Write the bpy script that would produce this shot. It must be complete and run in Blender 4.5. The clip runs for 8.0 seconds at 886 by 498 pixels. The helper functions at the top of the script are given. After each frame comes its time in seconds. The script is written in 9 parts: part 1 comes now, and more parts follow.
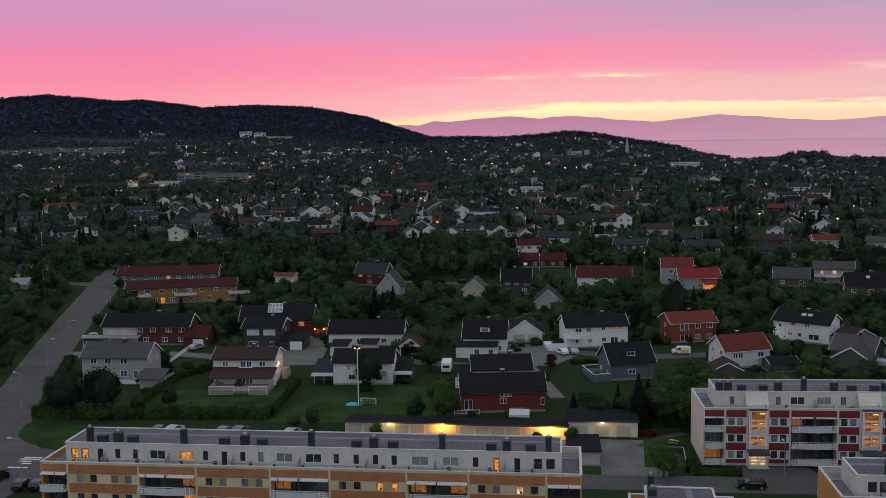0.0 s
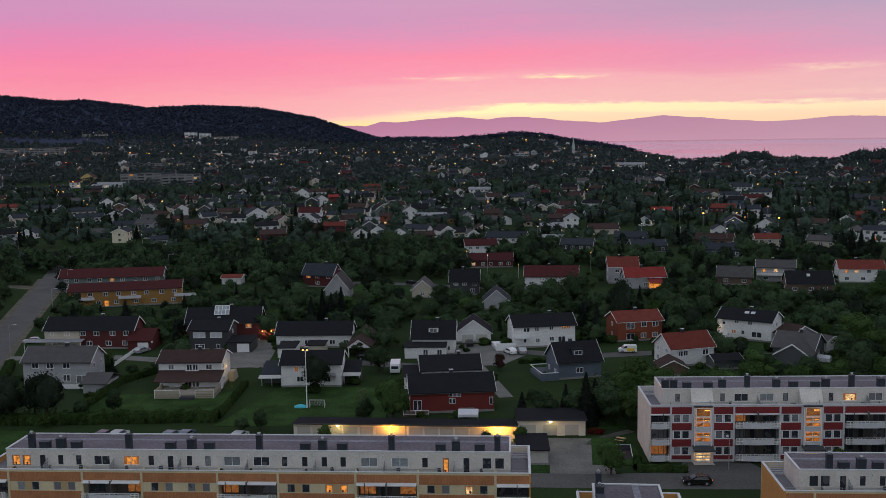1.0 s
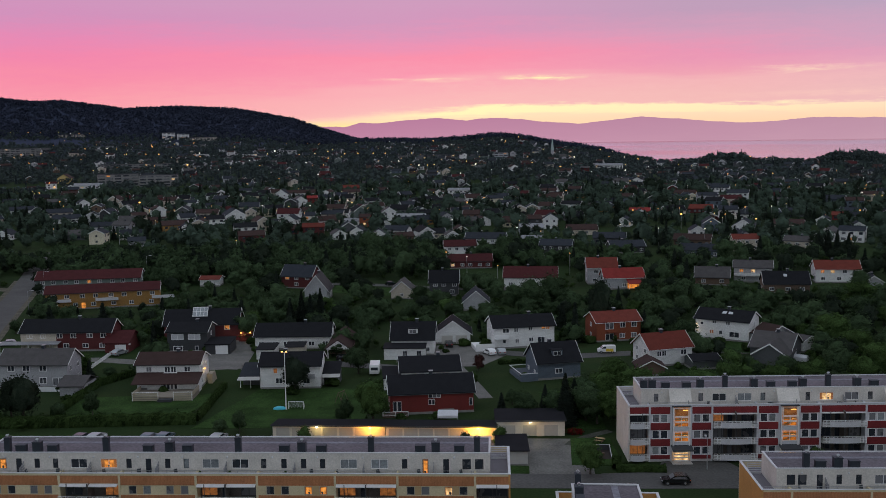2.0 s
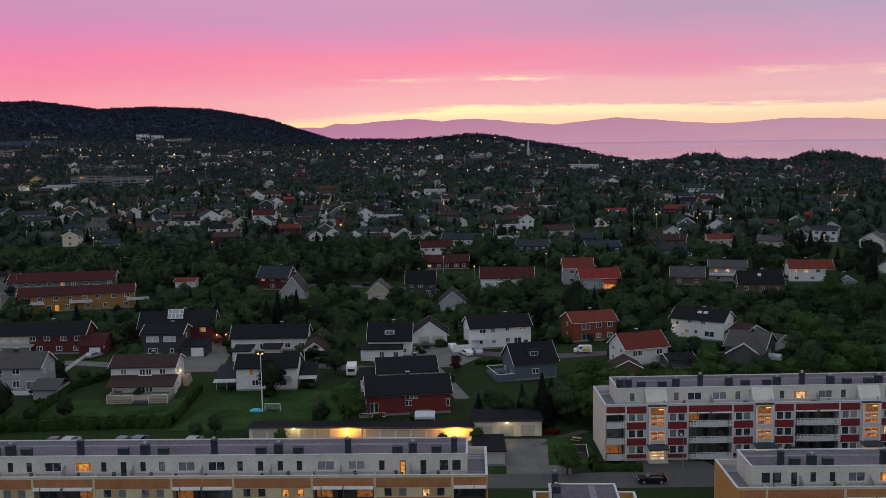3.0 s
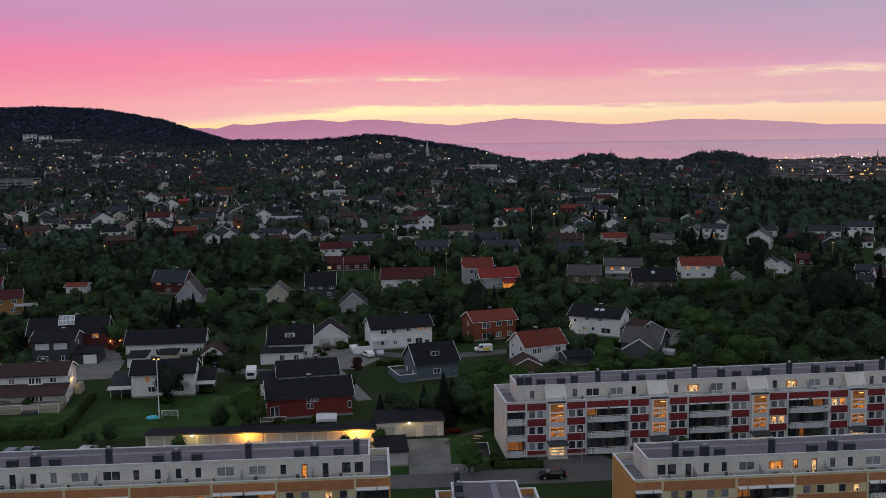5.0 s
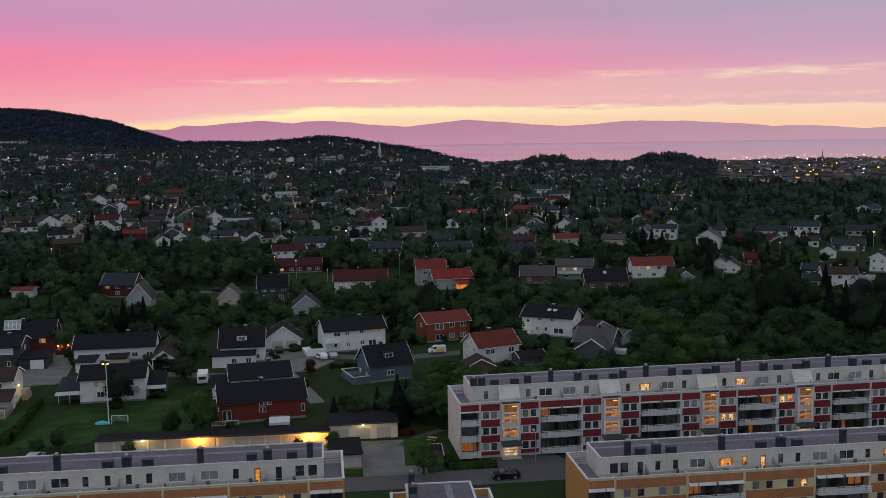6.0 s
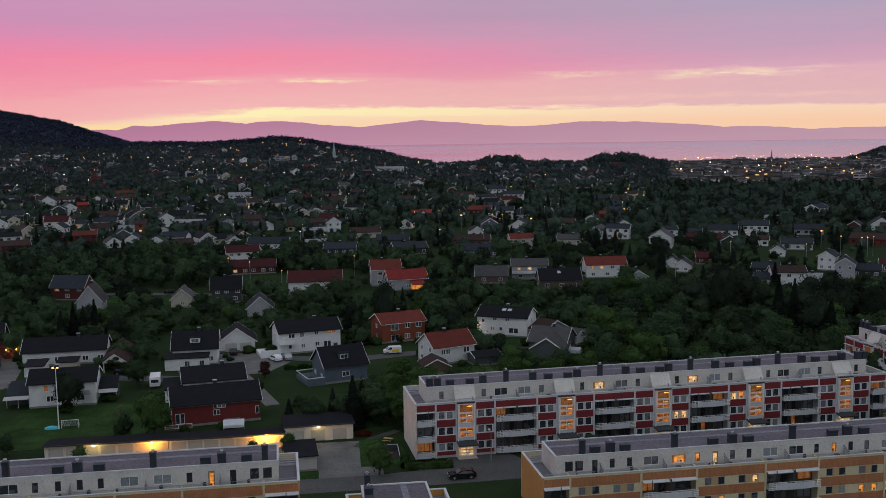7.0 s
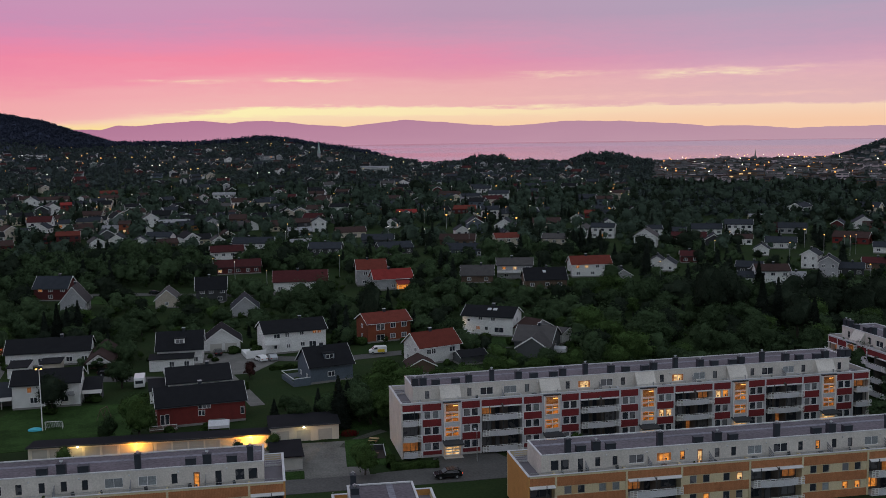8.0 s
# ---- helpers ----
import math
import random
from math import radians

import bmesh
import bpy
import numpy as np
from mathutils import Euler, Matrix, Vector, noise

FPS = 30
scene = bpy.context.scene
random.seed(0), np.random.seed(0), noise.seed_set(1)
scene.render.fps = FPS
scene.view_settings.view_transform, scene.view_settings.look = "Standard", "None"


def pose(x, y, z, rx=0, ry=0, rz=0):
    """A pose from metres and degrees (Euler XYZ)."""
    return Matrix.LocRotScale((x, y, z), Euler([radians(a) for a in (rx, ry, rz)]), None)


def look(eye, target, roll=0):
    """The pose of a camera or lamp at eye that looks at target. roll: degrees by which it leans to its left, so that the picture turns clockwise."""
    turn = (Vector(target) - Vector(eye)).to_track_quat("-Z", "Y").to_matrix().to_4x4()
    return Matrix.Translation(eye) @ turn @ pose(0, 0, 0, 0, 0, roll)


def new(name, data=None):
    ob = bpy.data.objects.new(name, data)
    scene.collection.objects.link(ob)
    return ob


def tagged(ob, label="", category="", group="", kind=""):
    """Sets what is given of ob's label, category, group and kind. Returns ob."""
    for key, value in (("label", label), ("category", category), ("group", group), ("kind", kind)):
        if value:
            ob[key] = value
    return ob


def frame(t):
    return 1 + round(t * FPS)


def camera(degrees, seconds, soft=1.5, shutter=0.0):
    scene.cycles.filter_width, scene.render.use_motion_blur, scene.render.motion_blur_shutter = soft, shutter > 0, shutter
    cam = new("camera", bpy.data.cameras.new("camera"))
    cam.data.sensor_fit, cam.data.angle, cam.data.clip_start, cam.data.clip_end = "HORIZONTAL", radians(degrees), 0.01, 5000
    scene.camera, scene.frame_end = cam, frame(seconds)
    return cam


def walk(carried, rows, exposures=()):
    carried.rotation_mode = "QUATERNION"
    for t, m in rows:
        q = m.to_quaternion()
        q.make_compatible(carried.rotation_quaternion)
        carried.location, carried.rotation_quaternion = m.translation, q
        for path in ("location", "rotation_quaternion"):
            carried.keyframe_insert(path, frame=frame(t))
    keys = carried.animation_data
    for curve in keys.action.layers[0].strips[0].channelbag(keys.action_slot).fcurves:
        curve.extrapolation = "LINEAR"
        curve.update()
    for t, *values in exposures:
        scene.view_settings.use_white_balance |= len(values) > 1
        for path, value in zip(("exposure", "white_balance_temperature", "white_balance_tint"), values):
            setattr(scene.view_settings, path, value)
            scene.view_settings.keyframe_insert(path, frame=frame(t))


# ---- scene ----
# ---- camera: a hovering drone 55 m up that turns slowly to the right ----
cam = camera(47.27, 8.0, soft=0.66)
PATH = [
    (0.0, look((0, 0, 55.0), (-145.77, 982.58, -60.30), -0.963)),
    (0.2, look((0, 0, 55.0), (-134.20, 984.27, -59.94), -0.9)),
    (0.5, look((0, 0, 55.0), (-116.93, 986.35, -60.89), -0.913)),
    (1.0, look((0, 0, 55.0), (-94.99, 988.75, -60.54), -0.918)),
    (1.5, look((0, 0, 55.0), (-78.72, 990.20, -60.39), -0.915)),
    (1.7, look((0, 0, 55.0), (-76.33, 990.44, -59.94), -0.9)),
    (2.8, look((0, 0, 55.0), (-60.64, 991.52, -59.94), -0.9)),
    (3.0, look((0, 0, 55.0), (-51.48, 992.10, -59.37), -0.922)),
    (3.5, look((0, 0, 55.0), (-25.47, 993.08, -59.66), -0.909)),
    (4.0, look((0, 0, 55.0), (-0.00, 993.38, -59.89), -0.900)),
    (4.5, look((0, 0, 55.0), (23.85, 993.10, -59.84), -0.927)),
    (4.7, look((0, 0, 55.0), (33.46, 992.81, -59.94), -0.9)),
    (5.8, look((0, 0, 55.0), (82.86, 989.91, -59.94), -0.9)),
    (6.0, look((0, 0, 55.0), (93.18, 989.04, -59.51), -0.882)),
    (6.5, look((0, 0, 55.0), (116.40, 986.57, -59.60), -0.876)),
    (7.0, look((0, 0, 55.0), (137.36, 983.85, -59.75), -0.839)),
    (7.2, look((0, 0, 55.0), (141.92, 983.18, -59.94), -0.9)),
    (7.5, look((0, 0, 55.0), (146.78, 982.47, -59.95), -0.895)),
    (8.0, look((0, 0, 55.0), (151.66, 981.67, -60.39), -0.898)),
]
walk(cam, PATH, [(0.0, 0.04), (3.0, 0.0), (6.0, -0.07), (8.0, -0.12)])

# ---- sky: dusk after sunset, pink cloud deck with a yellow gap low over the fjord ----
world = bpy.data.worlds.new("dusk_sky")
scene.world = world
world.use_nodes = True


class Nodes:
    """Short hand for building node trees."""

    def __init__(self, tree):
        self.tree = tree
        tree.nodes.clear()

    def add(self, kind, inputs=None, operation="", clamp=False, data_type="", blend_type=""):
        n = self.tree.nodes.new(kind)
        if operation:
            n.operation = operation
        if clamp:
            n.use_clamp = True
        if data_type:
            n.data_type = data_type
        if blend_type:
            n.blend_type = blend_type
        for k, v in (inputs or {}).items():
            if isinstance(v, bpy.types.NodeSocket):
                self.tree.links.new(v, n.inputs[k])
            else:
                n.inputs[k].default_value = v
        return n

    def math(self, op, a, b=0.0, clamp=False):
        return self.add("ShaderNodeMath", {0: a, 1: b}, operation=op, clamp=clamp).outputs[0]

    def ramp(self, fac, stops, mode="LINEAR"):
        n = self.add("ShaderNodeValToRGB", {0: fac})
        n.color_ramp.interpolation = mode
        el = n.color_ramp.elements
        while len(el) < len(stops):
            el.new(0.5)
        for e, (p, c) in zip(el, stops):
            e.position, e.color = p, (*c, 1)
        return n.outputs[0]

    def mix(self, fac, a, b, blend="MIX"):
        n = self.add("ShaderNodeMix", data_type="RGBA", blend_type=blend)
        for i, v in ((0, fac), (6, a), (7, b)):
            if isinstance(v, bpy.types.NodeSocket):
                self.tree.links.new(v, n.inputs[i])
            else:
                n.inputs[i].default_value = (*v, 1) if isinstance(v, tuple) and len(v) == 3 else v
        return n.outputs[2]

    def noise(self, vec, scale, detail=4.0, rough=0.55):
        return self.add("ShaderNodeTexNoise", {"Vector": vec, "Scale": scale, "Detail": detail, "Roughness": rough}).outputs[0]


def build_sky():
    n = Nodes(world.node_tree)
    way = n.add("ShaderNodeTexCoord").outputs["Generated"]
    xyz = n.add("ShaderNodeSeparateXYZ", {0: way})
    x, y, z = xyz.outputs
    el = n.math("MULTIPLY", n.math("ARCSINE", z), 57.2958)
    az = n.math("MULTIPLY", n.math("ARCTAN2", x, y), 57.2958)

    def drift(along, across, seed, detail=5.0, rough=0.55):
        """Cloud noise drawn out along the horizon."""
        return n.noise(n.add("ShaderNodeCombineXYZ", {0: n.math("MULTIPLY", az, along), 1: n.math("MULTIPLY", el, across), 2: seed}).outputs[0], 1.0, detail, rough)

    streak, wisp, tuft = drift(0.055, 0.6, 3.1), drift(0.22, 2.3, 8.0), drift(0.9, 4.5, 14.0, 6.0, 0.65)

    def line(stops):
        """A height by bearing, from -40 to 40 degrees, between 0 and 4 degrees."""
        return n.math("MULTIPLY", n.ramp(n.math("DIVIDE", n.math("ADD", az, 40.0), 80.0, True), [((a + 40) / 80, (h / 4, h / 4, h / 4)) for a, h in stops]), 4.0)

    # the cloud deck from left to right, by height
    e2 = n.math("ADD", el, n.math("ADD", n.math("MULTIPLY", n.math("SUBTRACT", streak, 0.5), 2.2), n.math("MULTIPLY", n.math("SUBTRACT", tuft, 0.5), 0.9)))
    up = n.math("POWER", n.math("DIVIDE", e2, 90.0, True), 0.5)
    high = [(0.45, (0.50, 0.45, 0.57)), (0.70, (0.47, 0.53, 0.63)), (1.0, (0.46, 0.53, 0.64))]
    west = n.ramp(up, [(0.0, (0.95, 0.40, 0.40)), (0.105, (0.95, 0.375, 0.405)), (0.149, (0.95, 0.335, 0.405)), (0.183, (0.93, 0.272, 0.395)), (0.211, (0.89, 0.245, 0.415)), (0.236, (0.79, 0.255, 0.46)), (0.262, (0.64, 0.285, 0.50)), *high])
    middle = n.ramp(up, [(0.0, (0.98, 0.585, 0.50)), (0.105, (0.97, 0.50, 0.48)), (0.149, (0.96, 0.43, 0.465)), (0.183, (0.95, 0.335, 0.44)), (0.211, (0.95, 0.285, 0.41)), (0.236, (0.82, 0.295, 0.465)), (0.262, (0.64, 0.315, 0.505)), *high])
    right = n.ramp(up, [(0.0, (0.93, 0.56, 0.50)), (0.105, (0.91, 0.50, 0.475)), (0.149, (0.88, 0.45, 0.46)), (0.183, (0.86, 0.36, 0.455)), (0.211, (0.82, 0.31, 0.46)), (0.236, (0.66, 0.34, 0.49)), (0.262, (0.53, 0.34, 0.49)), *high])
    north = n.ramp(up, [(0.0, (0.80, 0.52, 0.50)), (0.105, (0.77, 0.49, 0.51)), (0.149, (0.74, 0.45, 0.51)), (0.183, (0.76, 0.43, 0.53)), (0.211, (0.67, 0.385, 0.52)), (0.236, (0.57, 0.375, 0.52)), (0.262, (0.48, 0.385, 0.52)), *high])
    col = n.mix(n.math("DIVIDE", n.math("ADD", az, 24.0), 16.0, True), west, middle)
    col = n.mix(n.math("DIVIDE", n.math("ADD", az, 2.0), 11.0, True), col, right)
    col = n.mix(n.math("DIVIDE", n.math("SUBTRACT", az, 11.0), 14.0, True), col, north)
    # a thinner, paler veil hangs under the deck
    veil_top = n.math("ADD", line([(-40, 0.0), (-16, 1.9), (-10, 2.7), (-4, 3.35), (1, 3.5), (5, 3.3), (9, 2.95), (18, 3.1), (40, 3.3)]), n.math("MULTIPLY", n.math("SUBTRACT", wisp, 0.5), 0.7))
    veil = n.math("MULTIPLY", n.math("DIVIDE", n.math("SUBTRACT", veil_top, el), 0.35, True), n.ramp(tuft, [(0.3, (0.45, 0.45, 0.45)), (0.7, (1, 1, 1))]))
    veil = n.math("MULTIPLY", veil, n.ramp(n.math("DIVIDE", n.math("ADD", az, 18.0), 58.0, True), [(0.0, (0, 0, 0)), (0.25, (0.5, 0.5, 0.5)), (0.8, (0.42, 0.42, 0.42)), (1.0, (0.25, 0.25, 0.25))]))
    col = n.mix(veil, col, (0.95, 0.58, 0.52))
    # the clear strip under the cloud's edge: yellow where the sun went down, peach beside it
    edge = n.math("ADD", line([(-40, 0.0), (-21, 0.0), (-15, 0.75), (-9, 1.15), (-3, 1.45), (3, 1.55), (10, 1.45), (20, 1.32), (40, 1.2)]), n.math("ADD", n.math("MULTIPLY", n.math("SUBTRACT", wisp, 0.5), 0.8), n.math("MULTIPLY", n.math("SUBTRACT", tuft, 0.5), 0.35)))
    clear = n.math("DIVIDE", n.math("SUBTRACT", edge, el), n.math("ADD", 0.17, n.math("DIVIDE", n.math("SUBTRACT", -2.0, az), 12.0, True)), True)
    sunk = n.ramp(n.math("DIVIDE", n.math("ADD", az, 20.0), 50.0, True), [(0.0, (0, 0, 0)), (0.17, (0.55, 0.55, 0.55)), (0.36, (0.85, 0.85, 0.85)), (0.5, (0.65, 0.65, 0.65)), (0.66, (0.42, 0.42, 0.42)), (0.8, (0.12, 0.12, 0.12)), (1.0, (0.0, 0.0, 0.0))])
    # brightest just under the cloud, with peach haze between it and the hills
    gap = n.math("ADD", n.math("SUBTRACT", edge, el), n.math("MULTIPLY", n.math("SUBTRACT", drift(0.16, 3.2, 21.0), 0.5), 0.7))
    band = n.ramp(n.math("DIVIDE", gap, 1.5, True), [(0.0, (0.3, 0.3, 0.3)), (0.10, (1, 1, 1)), (0.26, (0.95, 0.95, 0.95)), (0.42, (0.34, 0.34, 0.34)), (0.7, (0.22, 0.22, 0.22)), (1.0, (0.5, 0.5, 0.5))])
    peach = n.mix(n.math("DIVIDE", n.math("SUBTRACT", el, 0.35), 1.0, True), (1.0, 0.64, 0.43), (1.0, 0.73, 0.55))
    col = n.mix(clear, col, n.mix(n.math("MULTIPLY", sunk, band), peach, (1.06, 0.97, 0.50)))
    low = n.math("MULTIPLY", n.math("DIVIDE", n.math("SUBTRACT", 0.75, el), 0.5, True), n.math("MULTIPLY", n.math("DIVIDE", n.math("ADD", az, 17.0), 4.0, True), n.math("DIVIDE", n.math("SUBTRACT", -5.0, az), 5.0, True)))
    col = n.mix(n.math("MULTIPLY", low, 0.9), col, (1.06, 0.86, 0.30))

    # torn bright openings in the veil
    shred = drift(0.55, 3.4, 31.0, 5.0, 0.6)
    def bar(height, half, a0, a1, soft, rag):
        e = n.math("ADD", el, n.math("ADD", n.math("MULTIPLY", n.math("SUBTRACT", wisp, 0.5), rag), n.math("MULTIPLY", n.math("SUBTRACT", tuft, 0.5), rag * 0.5)))
        up_down = n.math("SUBTRACT", 1.0, n.math("ABSOLUTE", n.math("DIVIDE", n.math("SUBTRACT", e, height), half)), True)
        from_left = n.math("DIVIDE", n.math("SUBTRACT", az, a0), soft, True)
        to_right = n.math("DIVIDE", n.math("SUBTRACT", a1, az), soft, True)
        torn = n.ramp(shred, [(0.36, (0.12, 0.12, 0.12)), (0.58, (1, 1, 1))])
        return n.math("MULTIPLY", n.math("MULTIPLY", up_down, torn), n.math("MULTIPLY", from_left, to_right))

    for args, colour, most in (((2.95, 0.17, -1.2, 4.0, 1.4, 0.4), (1.02, 0.90, 0.50), 1.0), ((2.9, 0.14, -8.5, -2.2, 2.0, 0.5), (1.0, 0.74, 0.52), 0.7), ((2.93, 0.27, 19.5, 28.5, 2.2, 0.8), (1.0, 0.80, 0.56), 0.95), ((3.05, 0.2, 12.0, 19.0, 2.0, 0.8), (0.98, 0.70, 0.53), 0.7), ((3.15, 0.2, 17.0, 33.0, 5.0, 0.7), (0.98, 0.66, 0.54), 0.5),
                               ((1.75, 0.2, 10.0, 33.0, 6.0, 0.6), (0.98, 0.62, 0.52), 0.5)):
        col = n.mix(n.math("MULTIPLY", bar(*args), most), col, colour)
    # the eastern sky behind is a dull blue grey
    back = n.math("MULTIPLY", n.math("SUBTRACT", 0.35, n.math("ADD", n.math("MULTIPLY", y, 0.97), n.math("MULTIPLY", x, 0.2))), 1.1, True)
    col = n.mix(back, col, (0.54, 0.60, 0.69))
    bg = n.add("ShaderNodeBackground", {0: col, 1: 1.0})
    n.add("ShaderNodeOutputWorld", {0: bg.outputs[0]})


build_sky()

# ---- materials ----
MATS = {}


def mat(name, color, rough=0.8, vary=0.25, scale=1.2, bump=0.15, metal=0.0, grain=14.0, glow=None, power=0.0, random_tint=0.0, spec=0.4, boards=0.0, ribs=0.0):
    """A procedural surface with large stains and fine grain, at world size."""
    if name in MATS:
        return MATS[name]
    m = bpy.data.materials.new(name)
    m.use_nodes = True
    n = Nodes(m.node_tree)
    pos = n.add("ShaderNodeNewGeometry").outputs["Position"]
    big, fine = n.noise(pos, scale), n.noise(pos, grain, 3.0)
    f = n.math("ADD", n.math("MULTIPLY", n.math("SUBTRACT", big, 0.5), 2.2 * vary), n.math("MULTIPLY", n.math("SUBTRACT", fine, 0.5), 2.6 * vary))
    k = n.math("ADD", f, 1.0)
    if boards:
        z = n.add("ShaderNodeSeparateXYZ", {0: pos}).outputs[2]
        gap = n.math("LESS_THAN", n.math("FRACT", n.math("DIVIDE", z, boards)), 0.2)
        k = n.math("MULTIPLY", k, n.math("SUBTRACT", 1.0, n.math("MULTIPLY", gap, 0.4)))
    if ribs:
        q = n.add("ShaderNodeSeparateXYZ", {0: pos})
        along = n.math("ADD", q.outputs[0], n.math("MULTIPLY", q.outputs[1], 0.93))
        gap = n.math("LESS_THAN", n.math("FRACT", n.math("DIVIDE", along, ribs)), 0.35)
        row = n.math("LESS_THAN", n.math("FRACT", n.math("DIVIDE", q.outputs[2], ribs * 0.8)), 0.25)
        k = n.math("MULTIPLY", k, n.math("SUBTRACT", 1.0, n.math("ADD", n.math("MULTIPLY", gap, 0.13), n.math("MULTIPLY", row, 0.07))))
    if random_tint:
        rnd = n.add("ShaderNodeObjectInfo").outputs["Random"]
        k = n.math("MULTIPLY", k, n.math("ADD", n.math("MULTIPLY", rnd, random_tint), 1.0 - random_tint / 2))
    col = n.add("ShaderNodeVectorMath", {0: color, 1: k}, operation="MULTIPLY").outputs[0]
    b = n.add("ShaderNodeBsdfPrincipled", {"Base Color": col, "Roughness": rough, "Metallic": metal, "Specular IOR Level": spec})
    if bump:
        h = n.add("ShaderNodeBump", {"Strength": bump, "Distance": 0.02, "Height": fine}).outputs[0]
        m.node_tree.links.new(h, b.inputs["Normal"])
    if glow and power > 2:
        b.inputs["Emission Color"].default_value = (*glow, 1)
        b.inputs["Emission Strength"].default_value = power
    elif glow:
        blotch = n.ramp(n.noise(pos, 2.3, 2.0), [(0.33, (0.22, 0.16, 0.12)), (0.5, (0.7, 0.65, 0.6)), (0.68, (1.25, 1.25, 1.3))])
        e = n.add("ShaderNodeVectorMath", {0: glow, 1: blotch}, operation="MULTIPLY").outputs[0]
        m.node_tree.links.new(e, b.inputs["Emission Color"])
        b.inputs["Emission Strength"].default_value = power
    n.add("ShaderNodeOutputMaterial", {0: b.outputs[0]})
    MATS[name] = m
    return m


def glass(name, tint=(0.03, 0.035, 0.045)):
    if name in MATS:
        return MATS[name]
    m = bpy.data.materials.new(name)
    m.use_nodes = True
    n = Nodes(m.node_tree)
    pos = n.add("ShaderNodeNewGeometry").outputs["Position"]
    rnd = n.add("ShaderNodeObjectInfo").outputs["Random"]
    col = n.mix(n.math("GREATER_THAN", rnd, 0.7), (*tint, 1), (0.16, 0.16, 0.17, 1))
    col = n.mix(n.math("GREATER_THAN", n.noise(pos, 0.9, 1.0), 0.6), col, (0.09, 0.09, 0.1, 1))
    b = n.add("ShaderNodeBsdfPrincipled", {"Base Color": col, "Roughness": 0.06, "Specular IOR Level": 0.5})
    n.add("ShaderNodeOutputMaterial", {0: b.outputs[0]})
    MATS[name] = m
    return m


def clear_glass(name):
    """Thin see-through glass with a faint reflection."""
    m = bpy.data.materials.new(name)
    m.use_nodes = True
    n = Nodes(m.node_tree)
    clear = n.add("ShaderNodeBsdfTransparent", {"Color": (0.92, 0.92, 0.90, 1)})
    shine = n.add("ShaderNodeBsdfGlossy", {"Color": (0.8, 0.8, 0.8, 1), "Roughness": 0.05})
    both = n.add("ShaderNodeMixShader", {0: 0.07, 1: clear.outputs[0], 2: shine.outputs[0]})
    n.add("ShaderNodeOutputMaterial", {0: both.outputs[0]})
    MATS[name] = m
    return m


def leafy(name, color, spread=0.35):
    """Foliage: sprays and leaves in their own shades of green."""
    m = bpy.data.materials.new(name)
    m.use_nodes = True
    n = Nodes(m.node_tree)
    pos = n.add("ShaderNodeNewGeometry").outputs["Position"]
    rnd = n.add("ShaderNodeObjectInfo").outputs["Random"]
    tone, spray, leaves = n.noise(pos, 0.13, 2.0), n.noise(pos, 0.8, 3.0), n.noise(pos, 3.4, 4.0, 0.75)
    big, mid = min(1.5, spread * 4.3), min(0.9, spread * 2.6)
    k = n.math("ADD", n.math("MULTIPLY", n.math("SUBTRACT", leaves, 0.5), spread * 6.5), n.math("ADD", n.math("MULTIPLY", rnd, 0.45), n.math("ADD", n.math("MULTIPLY", tone, big), n.math("MULTIPLY", spray, mid))))
    own = n.add("ShaderNodeNewGeometry").outputs["Random Per Island"]
    k = n.math("ADD", k, n.math("MULTIPLY", n.math("SUBTRACT", own, 0.5), min(0.9, spread * 2.6)))
    k = n.math("MAXIMUM", n.math("ADD", k, 0.83 - 0.5 * (big + mid)), 0.36)
    base = n.mix(n.math("MULTIPLY", spray, 0.6), (*color, 1), (color[0] * 1.35, color[1] * 1.15, color[2] * 0.8, 1))
    col = n.add("ShaderNodeVectorMath", {0: base, 1: k}, operation="MULTIPLY").outputs[0]
    rough = n.add("ShaderNodeBump", {"Strength": min(1.0, spread * 2.9), "Distance": 0.5, "Height": n.noise(pos, 2.2, 5.0, 0.75)}).outputs[0]
    front = n.add("ShaderNodeBsdfDiffuse", {"Color": col, "Normal": rough})
    through_leaf = n.add("ShaderNodeBsdfTranslucent", {"Color": col})
    both = n.add("ShaderNodeMixShader", {0: 0.25, 1: front.outputs[0], 2: through_leaf.outputs[0]})
    n.add("ShaderNodeOutputMaterial", {0: both.outputs[0]})
    MATS[name] = m
    return m


def paint(kind):
    """House colours by everyday name."""
    table = {
        "white": ((0.71, 0.705, 0.69), 0.7), "cream": ((0.62, 0.56, 0.42), 0.75), "beige": ((0.50, 0.44, 0.36), 0.75),
        "grey": ((0.36, 0.36, 0.37), 0.75), "dark_grey": ((0.09, 0.095, 0.10), 0.75), "charcoal": ((0.045, 0.047, 0.052), 0.75),
        "blue_grey": ((0.095, 0.12, 0.15), 0.75), "red": ((0.17, 0.022, 0.018), 0.75), "dark_red": ((0.10, 0.018, 0.018), 0.75),
        "orange": ((0.25, 0.065, 0.028), 0.8), "ochre": ((0.30, 0.16, 0.045), 0.8), "yellow": ((0.55, 0.42, 0.16), 0.75),
        # "town" and "pink" hold the pinkish haze of distance in the paint
        "brown": ((0.13, 0.085, 0.06), 0.8), "slab": ((0.21, 0.205, 0.20), 0.85), "town": ((0.58, 0.47, 0.50), 0.8), "green_grey": ((0.14, 0.17, 0.16), 0.8), "pink": ((0.70, 0.56, 0.57), 0.75)}
    c, r = table[kind]
    return mat(kind + "_painted_boards", c, r, 0.16, 0.5, 0.25, random_tint=0.12, boards=0.2, grain=6.0)


